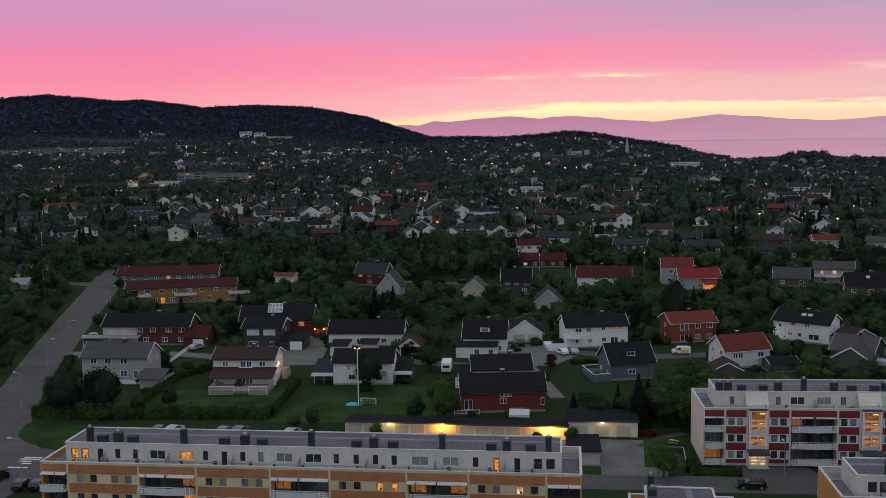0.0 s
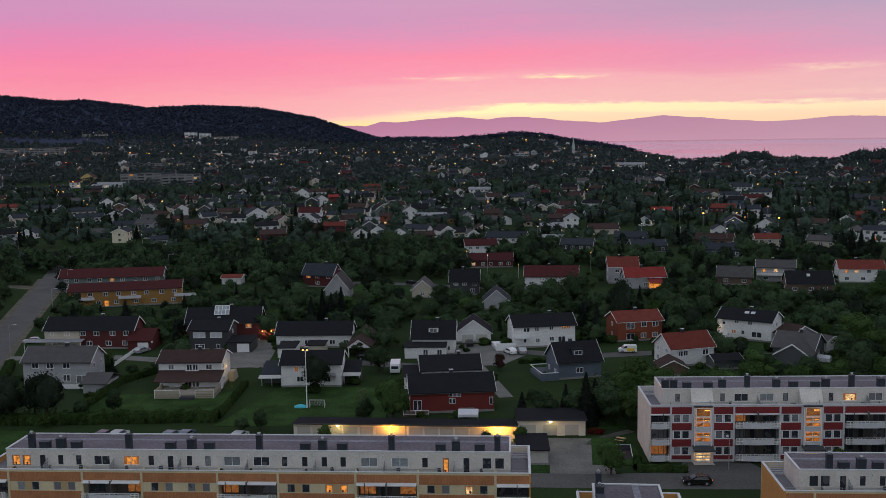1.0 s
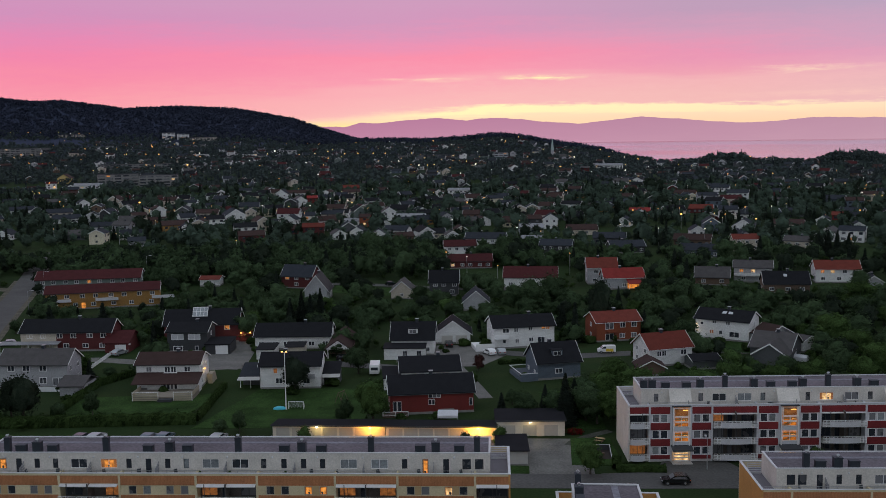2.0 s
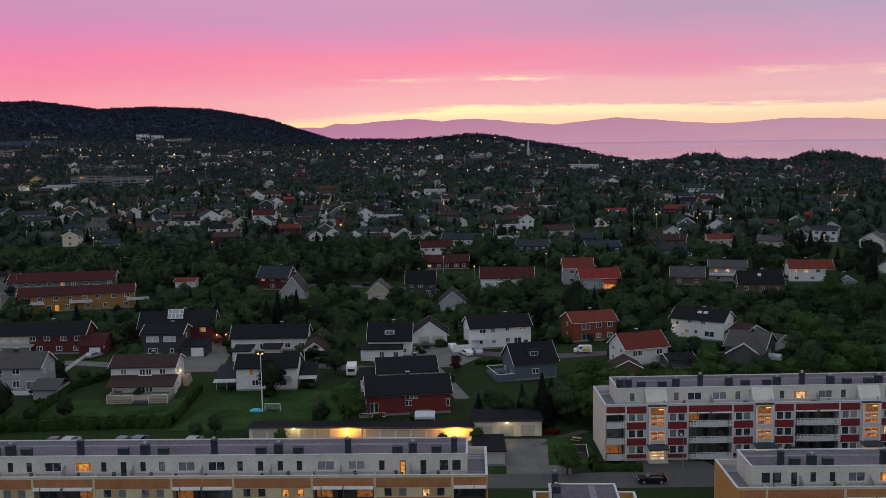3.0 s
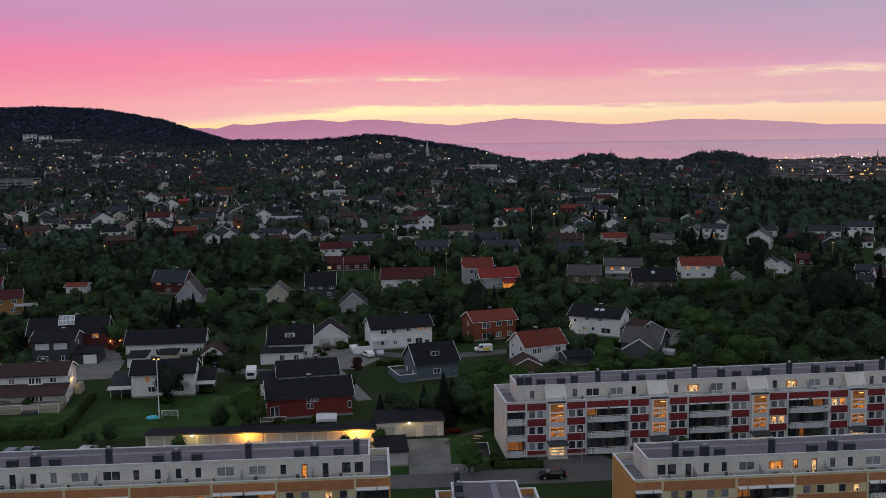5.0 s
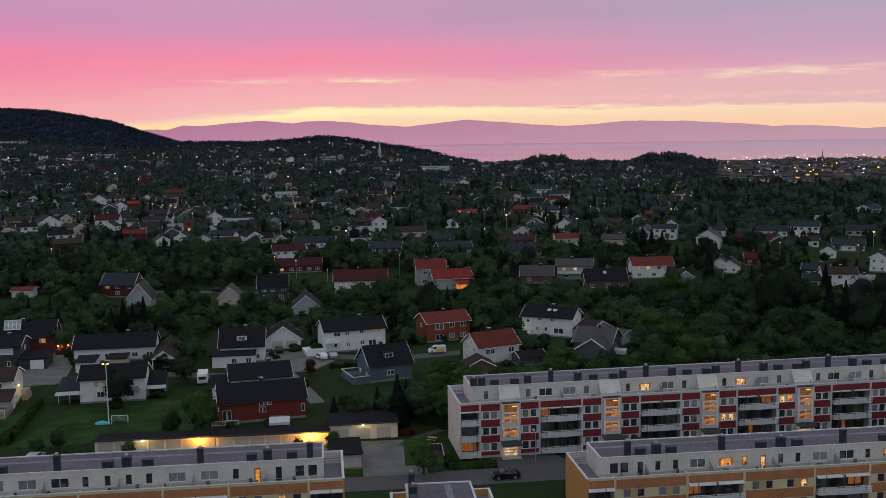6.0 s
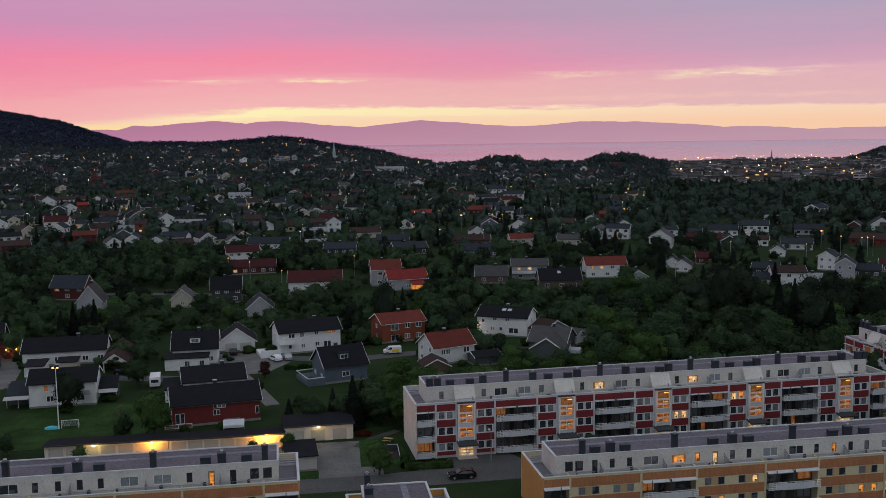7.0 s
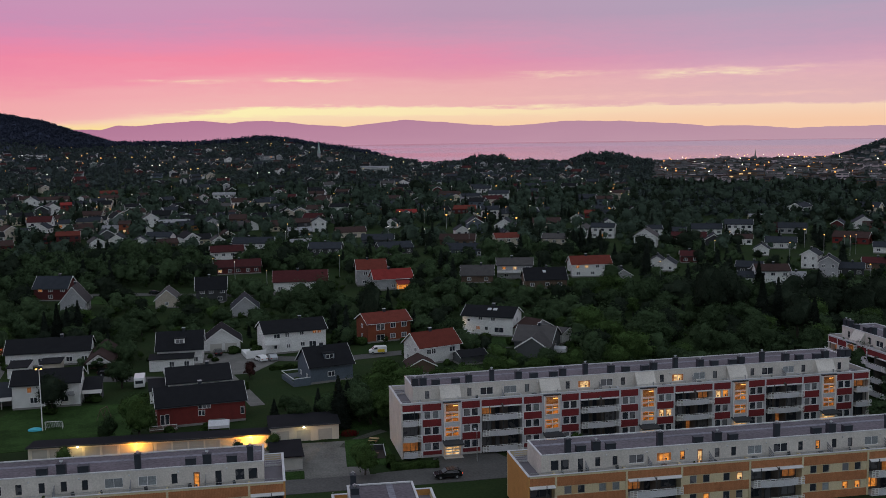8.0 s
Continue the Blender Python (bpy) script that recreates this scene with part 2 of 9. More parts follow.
def roofing(kind):
    table = {
        "black": (0.013, 0.0135, 0.016), "grey": (0.075, 0.07, 0.07), "brown": (0.05, 0.03, 0.027), "red": (0.135, 0.033, 0.024),
        "bright_red": (0.22, 0.034, 0.030), "dark_red": (0.062, 0.017, 0.018), "light_grey": (0.24, 0.24, 0.25), "slate": (0.03, 0.034, 0.042)}
    return mat(kind + "_roof_tiles", table[kind], 0.8, 0.28, 0.7, 0.5, grain=9.0, random_tint=0.2, spec=0.08)


WHITE_TRIM = mat("white_trim_paint", (0.74, 0.74, 0.73), 0.6, 0.08)
PALE_DOOR = mat("pale_garage_door", (0.46, 0.44, 0.40), 0.75, 0.1)
CONCRETE = mat("pale_concrete", (0.42, 0.41, 0.39), 0.85, 0.18, 0.6)
STONE_WALL = mat("grey_foundation", (0.22, 0.21, 0.2), 0.9, 0.25, 1.0)
ASPHALT = mat("worn_asphalt", (0.072, 0.070, 0.067), 0.9, 0.5, 0.12, 0.4, grain=2.4)
VERGE = mat("sandy_verge", (0.115, 0.105, 0.082), 0.95, 0.6, 0.3, 0.5, grain=2.0, spec=0.05)
GRAVEL = mat("gravel_drive", (0.135, 0.13, 0.12), 0.95, 0.5, 0.25, 0.4, grain=3.0)
EARTH_PATH = mat("trodden_earth_path", (0.07, 0.072, 0.06), 0.95, 0.5, 0.35, 0.4, grain=2.5, spec=0.05)
PLASTER = mat("white_render", (0.57, 0.535, 0.49), 0.9, 0.24, 0.35, 0.4, grain=4.5)
CREAM_PANEL = mat("cream_panel", (0.56, 0.48, 0.31), 0.85, 0.2, 0.5, 0.3, grain=5.0)
ORANGE_PANEL = mat("orange_cladding", (0.40, 0.165, 0.072), 0.85, 0.3, 0.6, 0.3, grain=5.0, ribs=0.2)
OCHRE_END = mat("ochre_gable_render", (0.50, 0.25, 0.075), 0.85, 0.2, 0.5, 0.3, grain=5.0)
WEATHERED = mat("weathered_window_frame", (0.36, 0.33, 0.27), 0.75, 0.15)
TAN_PANEL = mat("tan_panel", (0.44, 0.31, 0.16), 0.8, 0.12, 0.6)
RED_PANEL = mat("oxblood_cladding", (0.165, 0.017, 0.020), 0.8, 0.34, 0.6, 0.3, grain=5.0)
WHITE_PANEL = mat("grey_white_panel", (0.51, 0.51, 0.53), 0.8, 0.2, 0.6, 0.2, grain=6.0)
MEMBRANE = mat("mauve_roof_felt", (0.105, 0.09, 0.105), 0.75, 0.55, 0.16, 0.5, grain=2.2)
DECK = mat("grey_roof_deck", (0.16, 0.15, 0.17), 0.85, 0.2, 0.5)
VENT = mat("dark_slate_sheet", (0.022, 0.028, 0.038), 0.6, 0.25, 1.0, 0.1)
STEEL = mat("galvanised_steel", (0.38, 0.39, 0.40), 0.45, 0.15, 1.0, 0.05, metal=0.7)
DARK_STEEL = mat("dark_steel", (0.04, 0.045, 0.05), 0.5, 0.15)
RIM = mat("weathered_sheet_capping", (0.55, 0.55, 0.56), 0.6, 0.2, 0.5, 0.1)
AWNING = mat("pale_awning_cloth", (0.60, 0.60, 0.60), 0.85, 0.15, 0.8)
LOGGIA_SHADE = mat("loggia_shade", (0.10, 0.085, 0.075), 0.9, 0.5, 0.8)
BARK = mat("bark", (0.06, 0.05, 0.04), 0.95, 0.4, 3.0, 0.5)
BLACK_CAR = mat("black_car_paint", (0.012, 0.012, 0.014), 0.2, 0.05, spec=0.6)
SILVER_CAR = mat("silver_car_paint", (0.40, 0.42, 0.44), 0.3, 0.05, metal=0.4)
BLUE_CAR = mat("grey_blue_car_paint", (0.10, 0.14, 0.17), 0.3, 0.05, metal=0.3)
WHITE_CAR = mat("white_car_paint", (0.75, 0.75, 0.74), 0.3, 0.04)
YELLOW_CAR = mat("yellow_car_paint", (0.75, 0.52, 0.05), 0.35, 0.04)
TYRE = mat("rubber", (0.02, 0.02, 0.02), 0.85, 0.1)
PANE = glass("window_glass")
CLEAR = clear_glass("clear_stair_glass")
LIT = mat("lit_window_amber", (0.3, 0.15, 0.05), 0.3, 0.1, glow=(1.0, 0.36, 0.06), power=0.85)
LIT_PALE = mat("lit_window_pale", (0.3, 0.25, 0.15), 0.3, 0.1, glow=(1.0, 0.62, 0.26), power=1.0)
LIT_STAIR = mat("lit_stairwell", (0.3, 0.16, 0.05), 0.3, 0.1, glow=(1.0, 0.30, 0.035), power=0.68)
LIT_DIM = mat("dim_lamplit_room", (0.2, 0.1, 0.05), 0.4, 0.3, glow=(1.0, 0.36, 0.08), power=0.22)
LAMP = mat("lamp_glow_amber", (1, 0.7, 0.3), 0.4, 0.0, glow=(1.0, 0.45, 0.10), power=2.4)
BLIND = mat("drawn_blind_behind_glass", (0.22, 0.24, 0.25), 0.25, 0.35, 1.6, 0.0, grain=5.0, random_tint=0.5)
FAR_LAMP = mat("far_lamp_glow_amber", (1, 0.7, 0.3), 0.4, 0.0, glow=(1.0, 0.37, 0.065), power=3.6)
LAMP_WHITE = mat("lamp_glow_white", (1, 0.9, 0.7), 0.4, 0.0, glow=(1.0, 0.85, 0.62), power=5.0)
LEAF = leafy("broad_leaves", (0.042, 0.070, 0.038), 0.27)
LEAF_DEEP = leafy("deep_shade_leaves", (0.025, 0.037, 0.027), 0.2)
# cooler copy of the leaves: distance is tinted into the colour
LEAF_COOL = leafy("dusky_leaves", (0.047, 0.072, 0.059), 0.17)
LEAF_LIGHT = leafy("young_leaves", (0.050, 0.090, 0.032), 0.28)
LEAF_DARK = leafy("spruce_needles", (0.020, 0.028, 0.024), 0.25)
# bluer, paler foliage copies with the haze of distance in their colour
FAR_LEAF = leafy("hazed_spruce_woods", (0.036, 0.045, 0.076), 0.03)
FAR_GREEN = leafy("hazed_garden_leaves", (0.063, 0.085, 0.090), 0.13)
FAR_SPRUCE = leafy("hazed_garden_needles", (0.027, 0.036, 0.043), 0.1)
HEDGE = leafy("hedge_leaves", (0.032, 0.057, 0.020))


def ground_material():
    m = bpy.data.materials.new("grass_and_scrub")
    m.use_nodes = True
    n = Nodes(m.node_tree)
    pos = n.add("ShaderNodeNewGeometry").outputs["Position"]
    big, mid, fine = n.noise(pos, 0.012, 4.0), n.noise(pos, 0.11, 4.0), n.noise(pos, 2.2, 4.0)
    col = n.ramp(big, [(0.35, (0.020, 0.030, 0.014)), (0.55, (0.025, 0.044, 0.016)), (0.7, (0.024, 0.034, 0.018))])
    col = n.mix(n.ramp(mid, [(0.45, (0, 0, 0)), (0.7, (1, 1, 1))]), col, (0.030, 0.044, 0.017))
    # far slopes turn bluish with distance: haze put into the ground's colour
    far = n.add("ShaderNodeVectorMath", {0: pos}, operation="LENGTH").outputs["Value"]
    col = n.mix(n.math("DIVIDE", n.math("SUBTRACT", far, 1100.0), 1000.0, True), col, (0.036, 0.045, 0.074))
    k = n.math("ADD", n.math("MULTIPLY", fine, 0.9), 0.55)
    col = n.add("ShaderNodeVectorMath", {0: col, 1: k}, operation="MULTIPLY").outputs[0]
    b = n.add("ShaderNodeBsdfPrincipled", {"Base Color": col, "Roughness": 0.95, "Specular IOR Level": 0.02})
    h = n.add("ShaderNodeBump", {"Strength": 0.6, "Distance": 0.1, "Height": fine}).outputs[0]
    m.node_tree.links.new(h, b.inputs["Normal"])
    n.add("ShaderNodeOutputMaterial", {0: b.outputs[0]})
    return m


def water_material():
    """Wind-ruffled fjord: calm lanes and rougher stretches between them."""
    m = bpy.data.materials.new("fjord_water")
    m.use_nodes = True
    n = Nodes(m.node_tree)
    pos = n.add("ShaderNodeNewGeometry").outputs["Position"]
    away = n.add("ShaderNodeVectorMath", {0: pos}, operation="LENGTH").outputs["Value"]
    lane = n.noise(n.add("ShaderNodeCombineXYZ", {0: n.math("MULTIPLY", n.add("ShaderNodeSeparateXYZ", {0: pos}).outputs[0], 0.0009), 1: n.math("DIVIDE", 14000.0, away), 2: 1.0}).outputs[0], 1.0, 5.0, 0.6)
    ripple = n.noise(n.add("ShaderNodeVectorMath", {0: pos, 1: (0.012, 0.05, 1.0)}, operation="MULTIPLY").outputs[0], 1.0, 5.0, 0.65)
    rough = n.ramp(n.math("ADD", n.math("MULTIPLY", lane, 0.75), n.math("MULTIPLY", ripple, 0.25)), [(0.36, (0.08, 0.08, 0.08)), (0.5, (0.13, 0.13, 0.13)), (0.64, (0.20, 0.20, 0.20))])
    # far normals lean to the camera's place to mirror higher sky; roughness changes there too
    reach = n.math("DIVIDE", n.math("SUBTRACT", n.math("ADD", away, n.math("MULTIPLY", n.math("SUBTRACT", lane, 0.5), 1500.0)), 3150.0), 350.0, True)
    rough = n.mix(reach, n.math("ADD", rough, 0.05), n.math("ADD", n.math("MULTIPLY", rough, 0.5), 0.1))
    slope = n.add("ShaderNodeVectorMath", {0: pos, 1: n.math("MULTIPLY", n.math("DIVIDE", reach, away), -0.05)}, operation="MULTIPLY").outputs[0]
    leaned_normal = n.add("ShaderNodeVectorMath", {0: n.add("ShaderNodeVectorMath", {0: slope, 1: (0.0, 0.0, 1.0)}, operation="ADD").outputs[0]}, operation="NORMALIZE").outputs[0]
    shine = n.add("ShaderNodeBsdfGlossy", {"Color": (0.98, 0.88, 0.88, 1), "Roughness": rough})
    depth = n.add("ShaderNodeBsdfDiffuse", {"Color": (0.10, 0.085, 0.10, 1)})
    both = n.add("ShaderNodeMixShader", {0: 0.9, 1: depth.outputs[0], 2: shine.outputs[0]})
    h = n.add("ShaderNodeBump", {"Strength": 0.03, "Distance": 1.0, "Height": ripple, "Normal": leaned_normal}).outputs[0]
    m.node_tree.links.new(h, shine.inputs["Normal"])
    n.add("ShaderNodeOutputMaterial", {0: both.outputs[0]})
    return m


def distance_material():
    """Far shore hills: a plain backdrop that glows, the evening haze put into its colours."""
    m = bpy.data.materials.new("far_shore_haze")
    m.use_nodes = True
    n = Nodes(m.node_tree)
    pos = n.add("ShaderNodeNewGeometry").outputs["Position"]
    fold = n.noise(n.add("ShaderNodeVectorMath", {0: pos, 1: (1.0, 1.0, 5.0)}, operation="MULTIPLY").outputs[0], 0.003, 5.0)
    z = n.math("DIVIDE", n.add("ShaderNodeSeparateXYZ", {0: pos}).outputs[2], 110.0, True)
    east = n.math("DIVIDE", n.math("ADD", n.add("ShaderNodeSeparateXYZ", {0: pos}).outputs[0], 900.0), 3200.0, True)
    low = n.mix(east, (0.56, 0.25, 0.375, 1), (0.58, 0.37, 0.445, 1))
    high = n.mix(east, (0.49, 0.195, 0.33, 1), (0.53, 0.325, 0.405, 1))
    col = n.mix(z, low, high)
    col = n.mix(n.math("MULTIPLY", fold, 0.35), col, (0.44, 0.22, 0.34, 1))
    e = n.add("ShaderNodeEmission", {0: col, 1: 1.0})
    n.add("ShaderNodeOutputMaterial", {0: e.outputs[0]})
    return m


# ---- mesh helpers ----
class Build:
    """Collects vertices and faces of one mesh."""

    def __init__(self):
        self.v, self.f = [], []

    def box(self, x0, y0, z0, x1, y1, z1):
        i = len(self.v)
        self.v += [(x0, y0, z0), (x1, y0, z0), (x1, y1, z0), (x0, y1, z0), (x0, y0, z1), (x1, y0, z1), (x1, y1, z1), (x0, y1, z1)]
        self.f += [(i, i + 3, i + 2, i + 1), (i + 4, i + 5, i + 6, i + 7), (i, i + 1, i + 5, i + 4), (i + 1, i + 2, i + 6, i + 5), (i + 2, i + 3, i + 7, i + 6), (i + 3, i, i + 4, i + 7)]
        return self

    def prism(self, outline, axis_from, axis_to, axis="x"):
        """A closed outline in two axes, drawn out along the third."""
        i, n = len(self.v), len(outline)
        for s in (axis_from, axis_to):
            for a, b in outline:
                self.v.append((s, a, b) if axis == "x" else (a, s, b) if axis == "y" else (a, b, s))
        self.f += [tuple(i + k for k in range(n)), tuple(i + n + k for k in reversed(range(n)))]
        self.f += [(i + k, i + n + k, i + n + (k + 1) % n, i + (k + 1) % n) for k in range(n)]
        return self

    def tube(self, p, q, r0, r1=None, n=8):
        r1 = r0 if r1 is None else r1
        p, q = Vector(p), Vector(q)
        d = (q - p).normalized()
        s = d.orthogonal().normalized()
        t = d.cross(s)
        i = len(self.v)
        for c, r in ((p, r0), (q, r1)):
            for k in range(n):
                a = 2 * math.pi * k / n
                self.v.append(tuple(c + (s * math.cos(a) + t * math.sin(a)) * r))
        self.f += [(i + k, i + (k + 1) % n, i + n + (k + 1) % n, i + n + k) for k in range(n)]
        self.f += [tuple(i + k for k in reversed(range(n))), tuple(i + n + k for k in range(n))]
        return self

    def ball(self, c, r, nu=8, nv=5):
        i = len(self.v)
        rx, ry, rz = r if isinstance(r, tuple) else (r, r, r)
        for b in range(nv + 1):
            th = math.pi * b / nv
            for a in range(nu):
                ph = 2 * math.pi * a / nu
                self.v.append((c[0] + rx * math.sin(th) * math.cos(ph), c[1] + ry * math.sin(th) * math.sin(ph), c[2] + rz * math.cos(th)))
        for b in range(nv):
            for a in range(nu):
                self.f.append((i + b * nu + a, i + (b + 1) * nu + a, i + (b + 1) * nu + (a + 1) % nu, i + b * nu + (a + 1) % nu))
        return self

    def mesh(self, name, material):
        me = bpy.data.meshes.new(name)
        me.from_pydata(self.v, [], self.f)
        bm = bmesh.new()
        bm.from_mesh(me)
        bmesh.ops.recalc_face_normals(bm, faces=bm.faces)
        bm.to_mesh(me)
        bm.free()
        me.materials.append(material)
        return me


def part(name, shape, material, parent, label="", at=None):
    """Links a Build (or a ready mesh) as one mesh object under a thing or a part."""
    me = shape.mesh(name, material) if isinstance(shape, Build) else shape
    ob = new(name, me)
    ob.parent = parent
    if at is not None:
        ob.matrix_basis = at
    if label:
        ob["label"] = label
    return ob


def thing(name, m, label, category, group="", kind=""):
    ob = new(name)
    ob.empty_display_size = 0.5
    ob.matrix_basis = m
    return tagged(ob, label, category, group, kind)


SHARED = {}


def shared(key, make, name, material):
    """One mesh for all alike pieces."""
    k = (key, material.name)
    if k not in SHARED:
        SHARED[k] = make().mesh(name, material)
    return SHARED[k]


def frame_shape(w, h, bar=0.07, cross=False, y0=-0.03, y1=0.09):
    b = Build()
    b.box(0, y0, 0, w, y1, bar).box(0, y0, h - bar, w, y1, h).box(0, y0, bar, bar, y1, h - bar).box(w - bar, y0, bar, w, y1, h - bar)
    if cross:
        b.box(w / 2 - bar / 2, y0, bar, w / 2 + bar / 2, y1, h - bar)
    return b


DRESS = random.Random(3)


def window(parent, x, z, w, h, y=0.0, pane=None, turn=0.0, frame_mat=None, cross=None, name="window", bar=0.07):
    """A framed window with its pane; x, z: lower left corner on a wall seen from outside."""
    w, h = round(w, 2), round(h, 2)
    cross = w > 1.0 if cross is None else cross
    fm = frame_mat or WHITE_TRIM
    ob = part(name, shared(("frame", w, h, cross, bar), lambda: frame_shape(w, h, bar, cross), "window_frame", fm), fm, parent, at=Matrix.Translation((x, y, z)) @ pose(0, 0, 0, 0, 0, turn) if not isinstance(x, Matrix) else x)
    p = pane or PANE
    part("pane", shared(("pane", w, h), lambda: Build().box(0.04, 0.03, 0.04, w - 0.04, 0.05, h - 0.04), "pane", p), p, ob)
    if p in (LIT, LIT_PALE) and w > 0.6:
        # drawn-back curtains that glow in place of lamplight, and pots on the sill
        s = 0.14 + 0.10 * DRESS.random()
        part("curtain", Build().box(0.05, 0.012, 0.05, w * s, 0.026, h - 0.05).box(w * (1 - s * 0.8), 0.012, 0.05, w - 0.05, 0.026, h - 0.05).box(w * s, 0.014, h * 0.84, w * (1 - s * 0.8), 0.024, h - 0.05), LIT_DIM, ob, "drawn-back curtain glowing in place of lamplight")
        q = w * (0.25 + 0.4 * DRESS.random())
        part("flower_pot", Build().box(q, 0.005, 0.05, q + 0.16, 0.028, 0.22).ball((q + 0.08, 0.016, 0.32), (0.16, 0.012, 0.14), 6, 4), DARK_STEEL, ob)
    return ob


def holed(w, h, holes, y0, y1):
    """A wall w wide and h high with rectangular openings (x, z, w, h) that go through it."""
    b = Build()
    xs = sorted({0.0, w, *[round(v, 4) for a in holes for v in (a[0], a[0] + a[2])]})
    zs = sorted({0.0, h, *[round(v, 4) for a in holes for v in (a[1], a[1] + a[3])]})
    nx, nz = len(xs) - 1, len(zs) - 1

    def solid(i, k):
        if not (0 <= i < nx and 0 <= k < nz):
            return False
        cx, cz = (xs[i] + xs[i + 1]) / 2, (zs[k] + zs[k + 1]) / 2
        return not any(a[0] < cx < a[0] + a[2] and a[1] < cz < a[1] + a[3] for a in holes)

    ids = {}

    def vert(i, k, s):
        if (i, k, s) not in ids:
            ids[i, k, s] = len(b.v)
            b.v.append((xs[i], (y0, y1)[s], zs[k]))
        return ids[i, k, s]

    for i in range(nx):
        for k in range(nz):
            if solid(i, k):
                b.f += [(vert(i, k, 0), vert(i + 1, k, 0), vert(i + 1, k + 1, 0), vert(i, k + 1, 0)), (vert(i, k, 1), vert(i, k + 1, 1), vert(i + 1, k + 1, 1), vert(i + 1, k, 1))]
                for di, dk, p, q in ((-1, 0, (i, k), (i, k + 1)), (1, 0, (i + 1, k), (i + 1, k + 1)), (0, -1, (i, k), (i + 1, k)), (0, 1, (i, k + 1), (i + 1, k + 1))):
                    if not solid(i + di, k + dk):
                        b.f.append((vert(*p, 0), vert(*q, 0), vert(*q, 1), vert(*p, 1)))
    return b

# ---- the land ----
def ramp(x, pts):
    if x <= pts[0][0]:
        return pts[0][1]
    for (a, u), (b, v) in zip(pts, pts[1:]):
        if x <= b:
            return u + (v - u) * (x - a) / (b - a)
    return pts[-1][1]


def smooth(a, b, x):
    t = min(1.0, max(0.0, (x - a) / (b - a)))
    return t * t * (3 - 2 * t)


SEA = -1.5
# crest angles, by bearing in degrees, of the forest hill and of the low ridge in front of the fjord
HILL = [(-60, 2.0), (-36, 1.9), (-31.7, 1.95), (-29.4, 2.15), (-26.2, 1.8), (-24.7, 1.85), (-21.5, 1.4), (-18.8, 1.5), (-15.7, 1.35), (-12.5, 0.75), (-11, 0.2), (-9.1, -0.4), (-7, -0.9), (-3, -2)]
RIDGE = [(-40, -0.8), (-12, -0.6), (-9, -0.5), (-4.6, -0.55), (-2.7, -0.42), (-1.5, -0.3), (0.1, -0.38), (1.6, -0.72), (3.8, -1.05), (6.8, -1.62), (8.5, -1.95), (12, -2.0), (22, -2.1), (50, -2.1)]


def ground(x, y):
    """Height of the land: level round the houses, rising to the hills, falling to the fjord."""
    d, az = math.hypot(x, y), math.degrees(math.atan2(x, y))
    if d < 880 or abs(az) > 75:
        return 0.0
    fade = 1 - smooth(50, 75, abs(az))
    hill = 55 + 3200 * math.tan(math.radians(ramp(az, HILL)))
    hill = max(0.0, hill) * ramp(d, [(900, 0), (1400, 0.08), (2000, 0.23), (2600, 0.48), (3200, 1.0), (3900, 0.9), (4900, 0.5)])
    crest = 55 + 2300 * math.tan(math.radians(ramp(az, RIDGE)))
    low = max(0.0, crest) * ramp(d, [(900, 0), (1500, 0.32), (1900, 0.68), (2300, 1.0), (2700, 0.6), (3300, -0.3)])
    z = max(hill, low)
    if az > -3:
        end = ramp(az, [(-3, 2900), (4, 2500), (8, 1700), (19, 1650), (24, 1850), (40, 1950)])
        z = z - 14 * smooth(end - 60, end + 160, d) * smooth(-3, 3, az)
        bump = 8 * smooth(15.6, 17, az) * (1 - smooth(18.2, 20.5, az)) + 6 * smooth(9.6, 10.6, az) * (1 - smooth(12.2, 13, az)) + 3 * smooth(6.5, 9, az)
        z += bump * math.exp(-((d - 1500) / 120) ** 2) + 30 * smooth(29.5, 33, az) * math.exp(-((d - 1800) / 150) ** 2)
    return z * fade


def sheet(name, rings, spokes, height, material, az0=-180.0, az1=180.0):
    """A polar sheet of land or water."""
    v, f = [], []
    closed = az1 - az0 >= 360
    cols = spokes if closed else spokes + 1
    for r in rings:
        for k in range(cols):
            a = math.radians(az0 + (az1 - az0) * k / spokes)
            x, y = r * math.sin(a), r * math.cos(a)
            v.append((x, y, height(x, y)))
    for i in range(len(rings) - 1):
        for k in range(spokes):
            a, b = i * cols + k, i * cols + (k + 1) % cols
            f.append((a, a + cols, b + cols, b))
    me = bpy.data.meshes.new(name)
    me.from_pydata(v, [], f)
    me.materials.append(material)
    me.shade_smooth()
    return new(name, me)


RINGS = [0.5, 30, 60, 90, 120, 160, 200, 260, 340, 440, 560, 700, 880] + [900 + 50 * k for k in range(81)]
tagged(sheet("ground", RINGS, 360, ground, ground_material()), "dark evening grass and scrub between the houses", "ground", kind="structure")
tagged(sheet("water", [1300, 1700, 2300, 3200, 4100, 4960], 60, lambda x, y: SEA, water_material(), -2, 80), "still fjord reflecting the pink sky", "water", kind="structure")


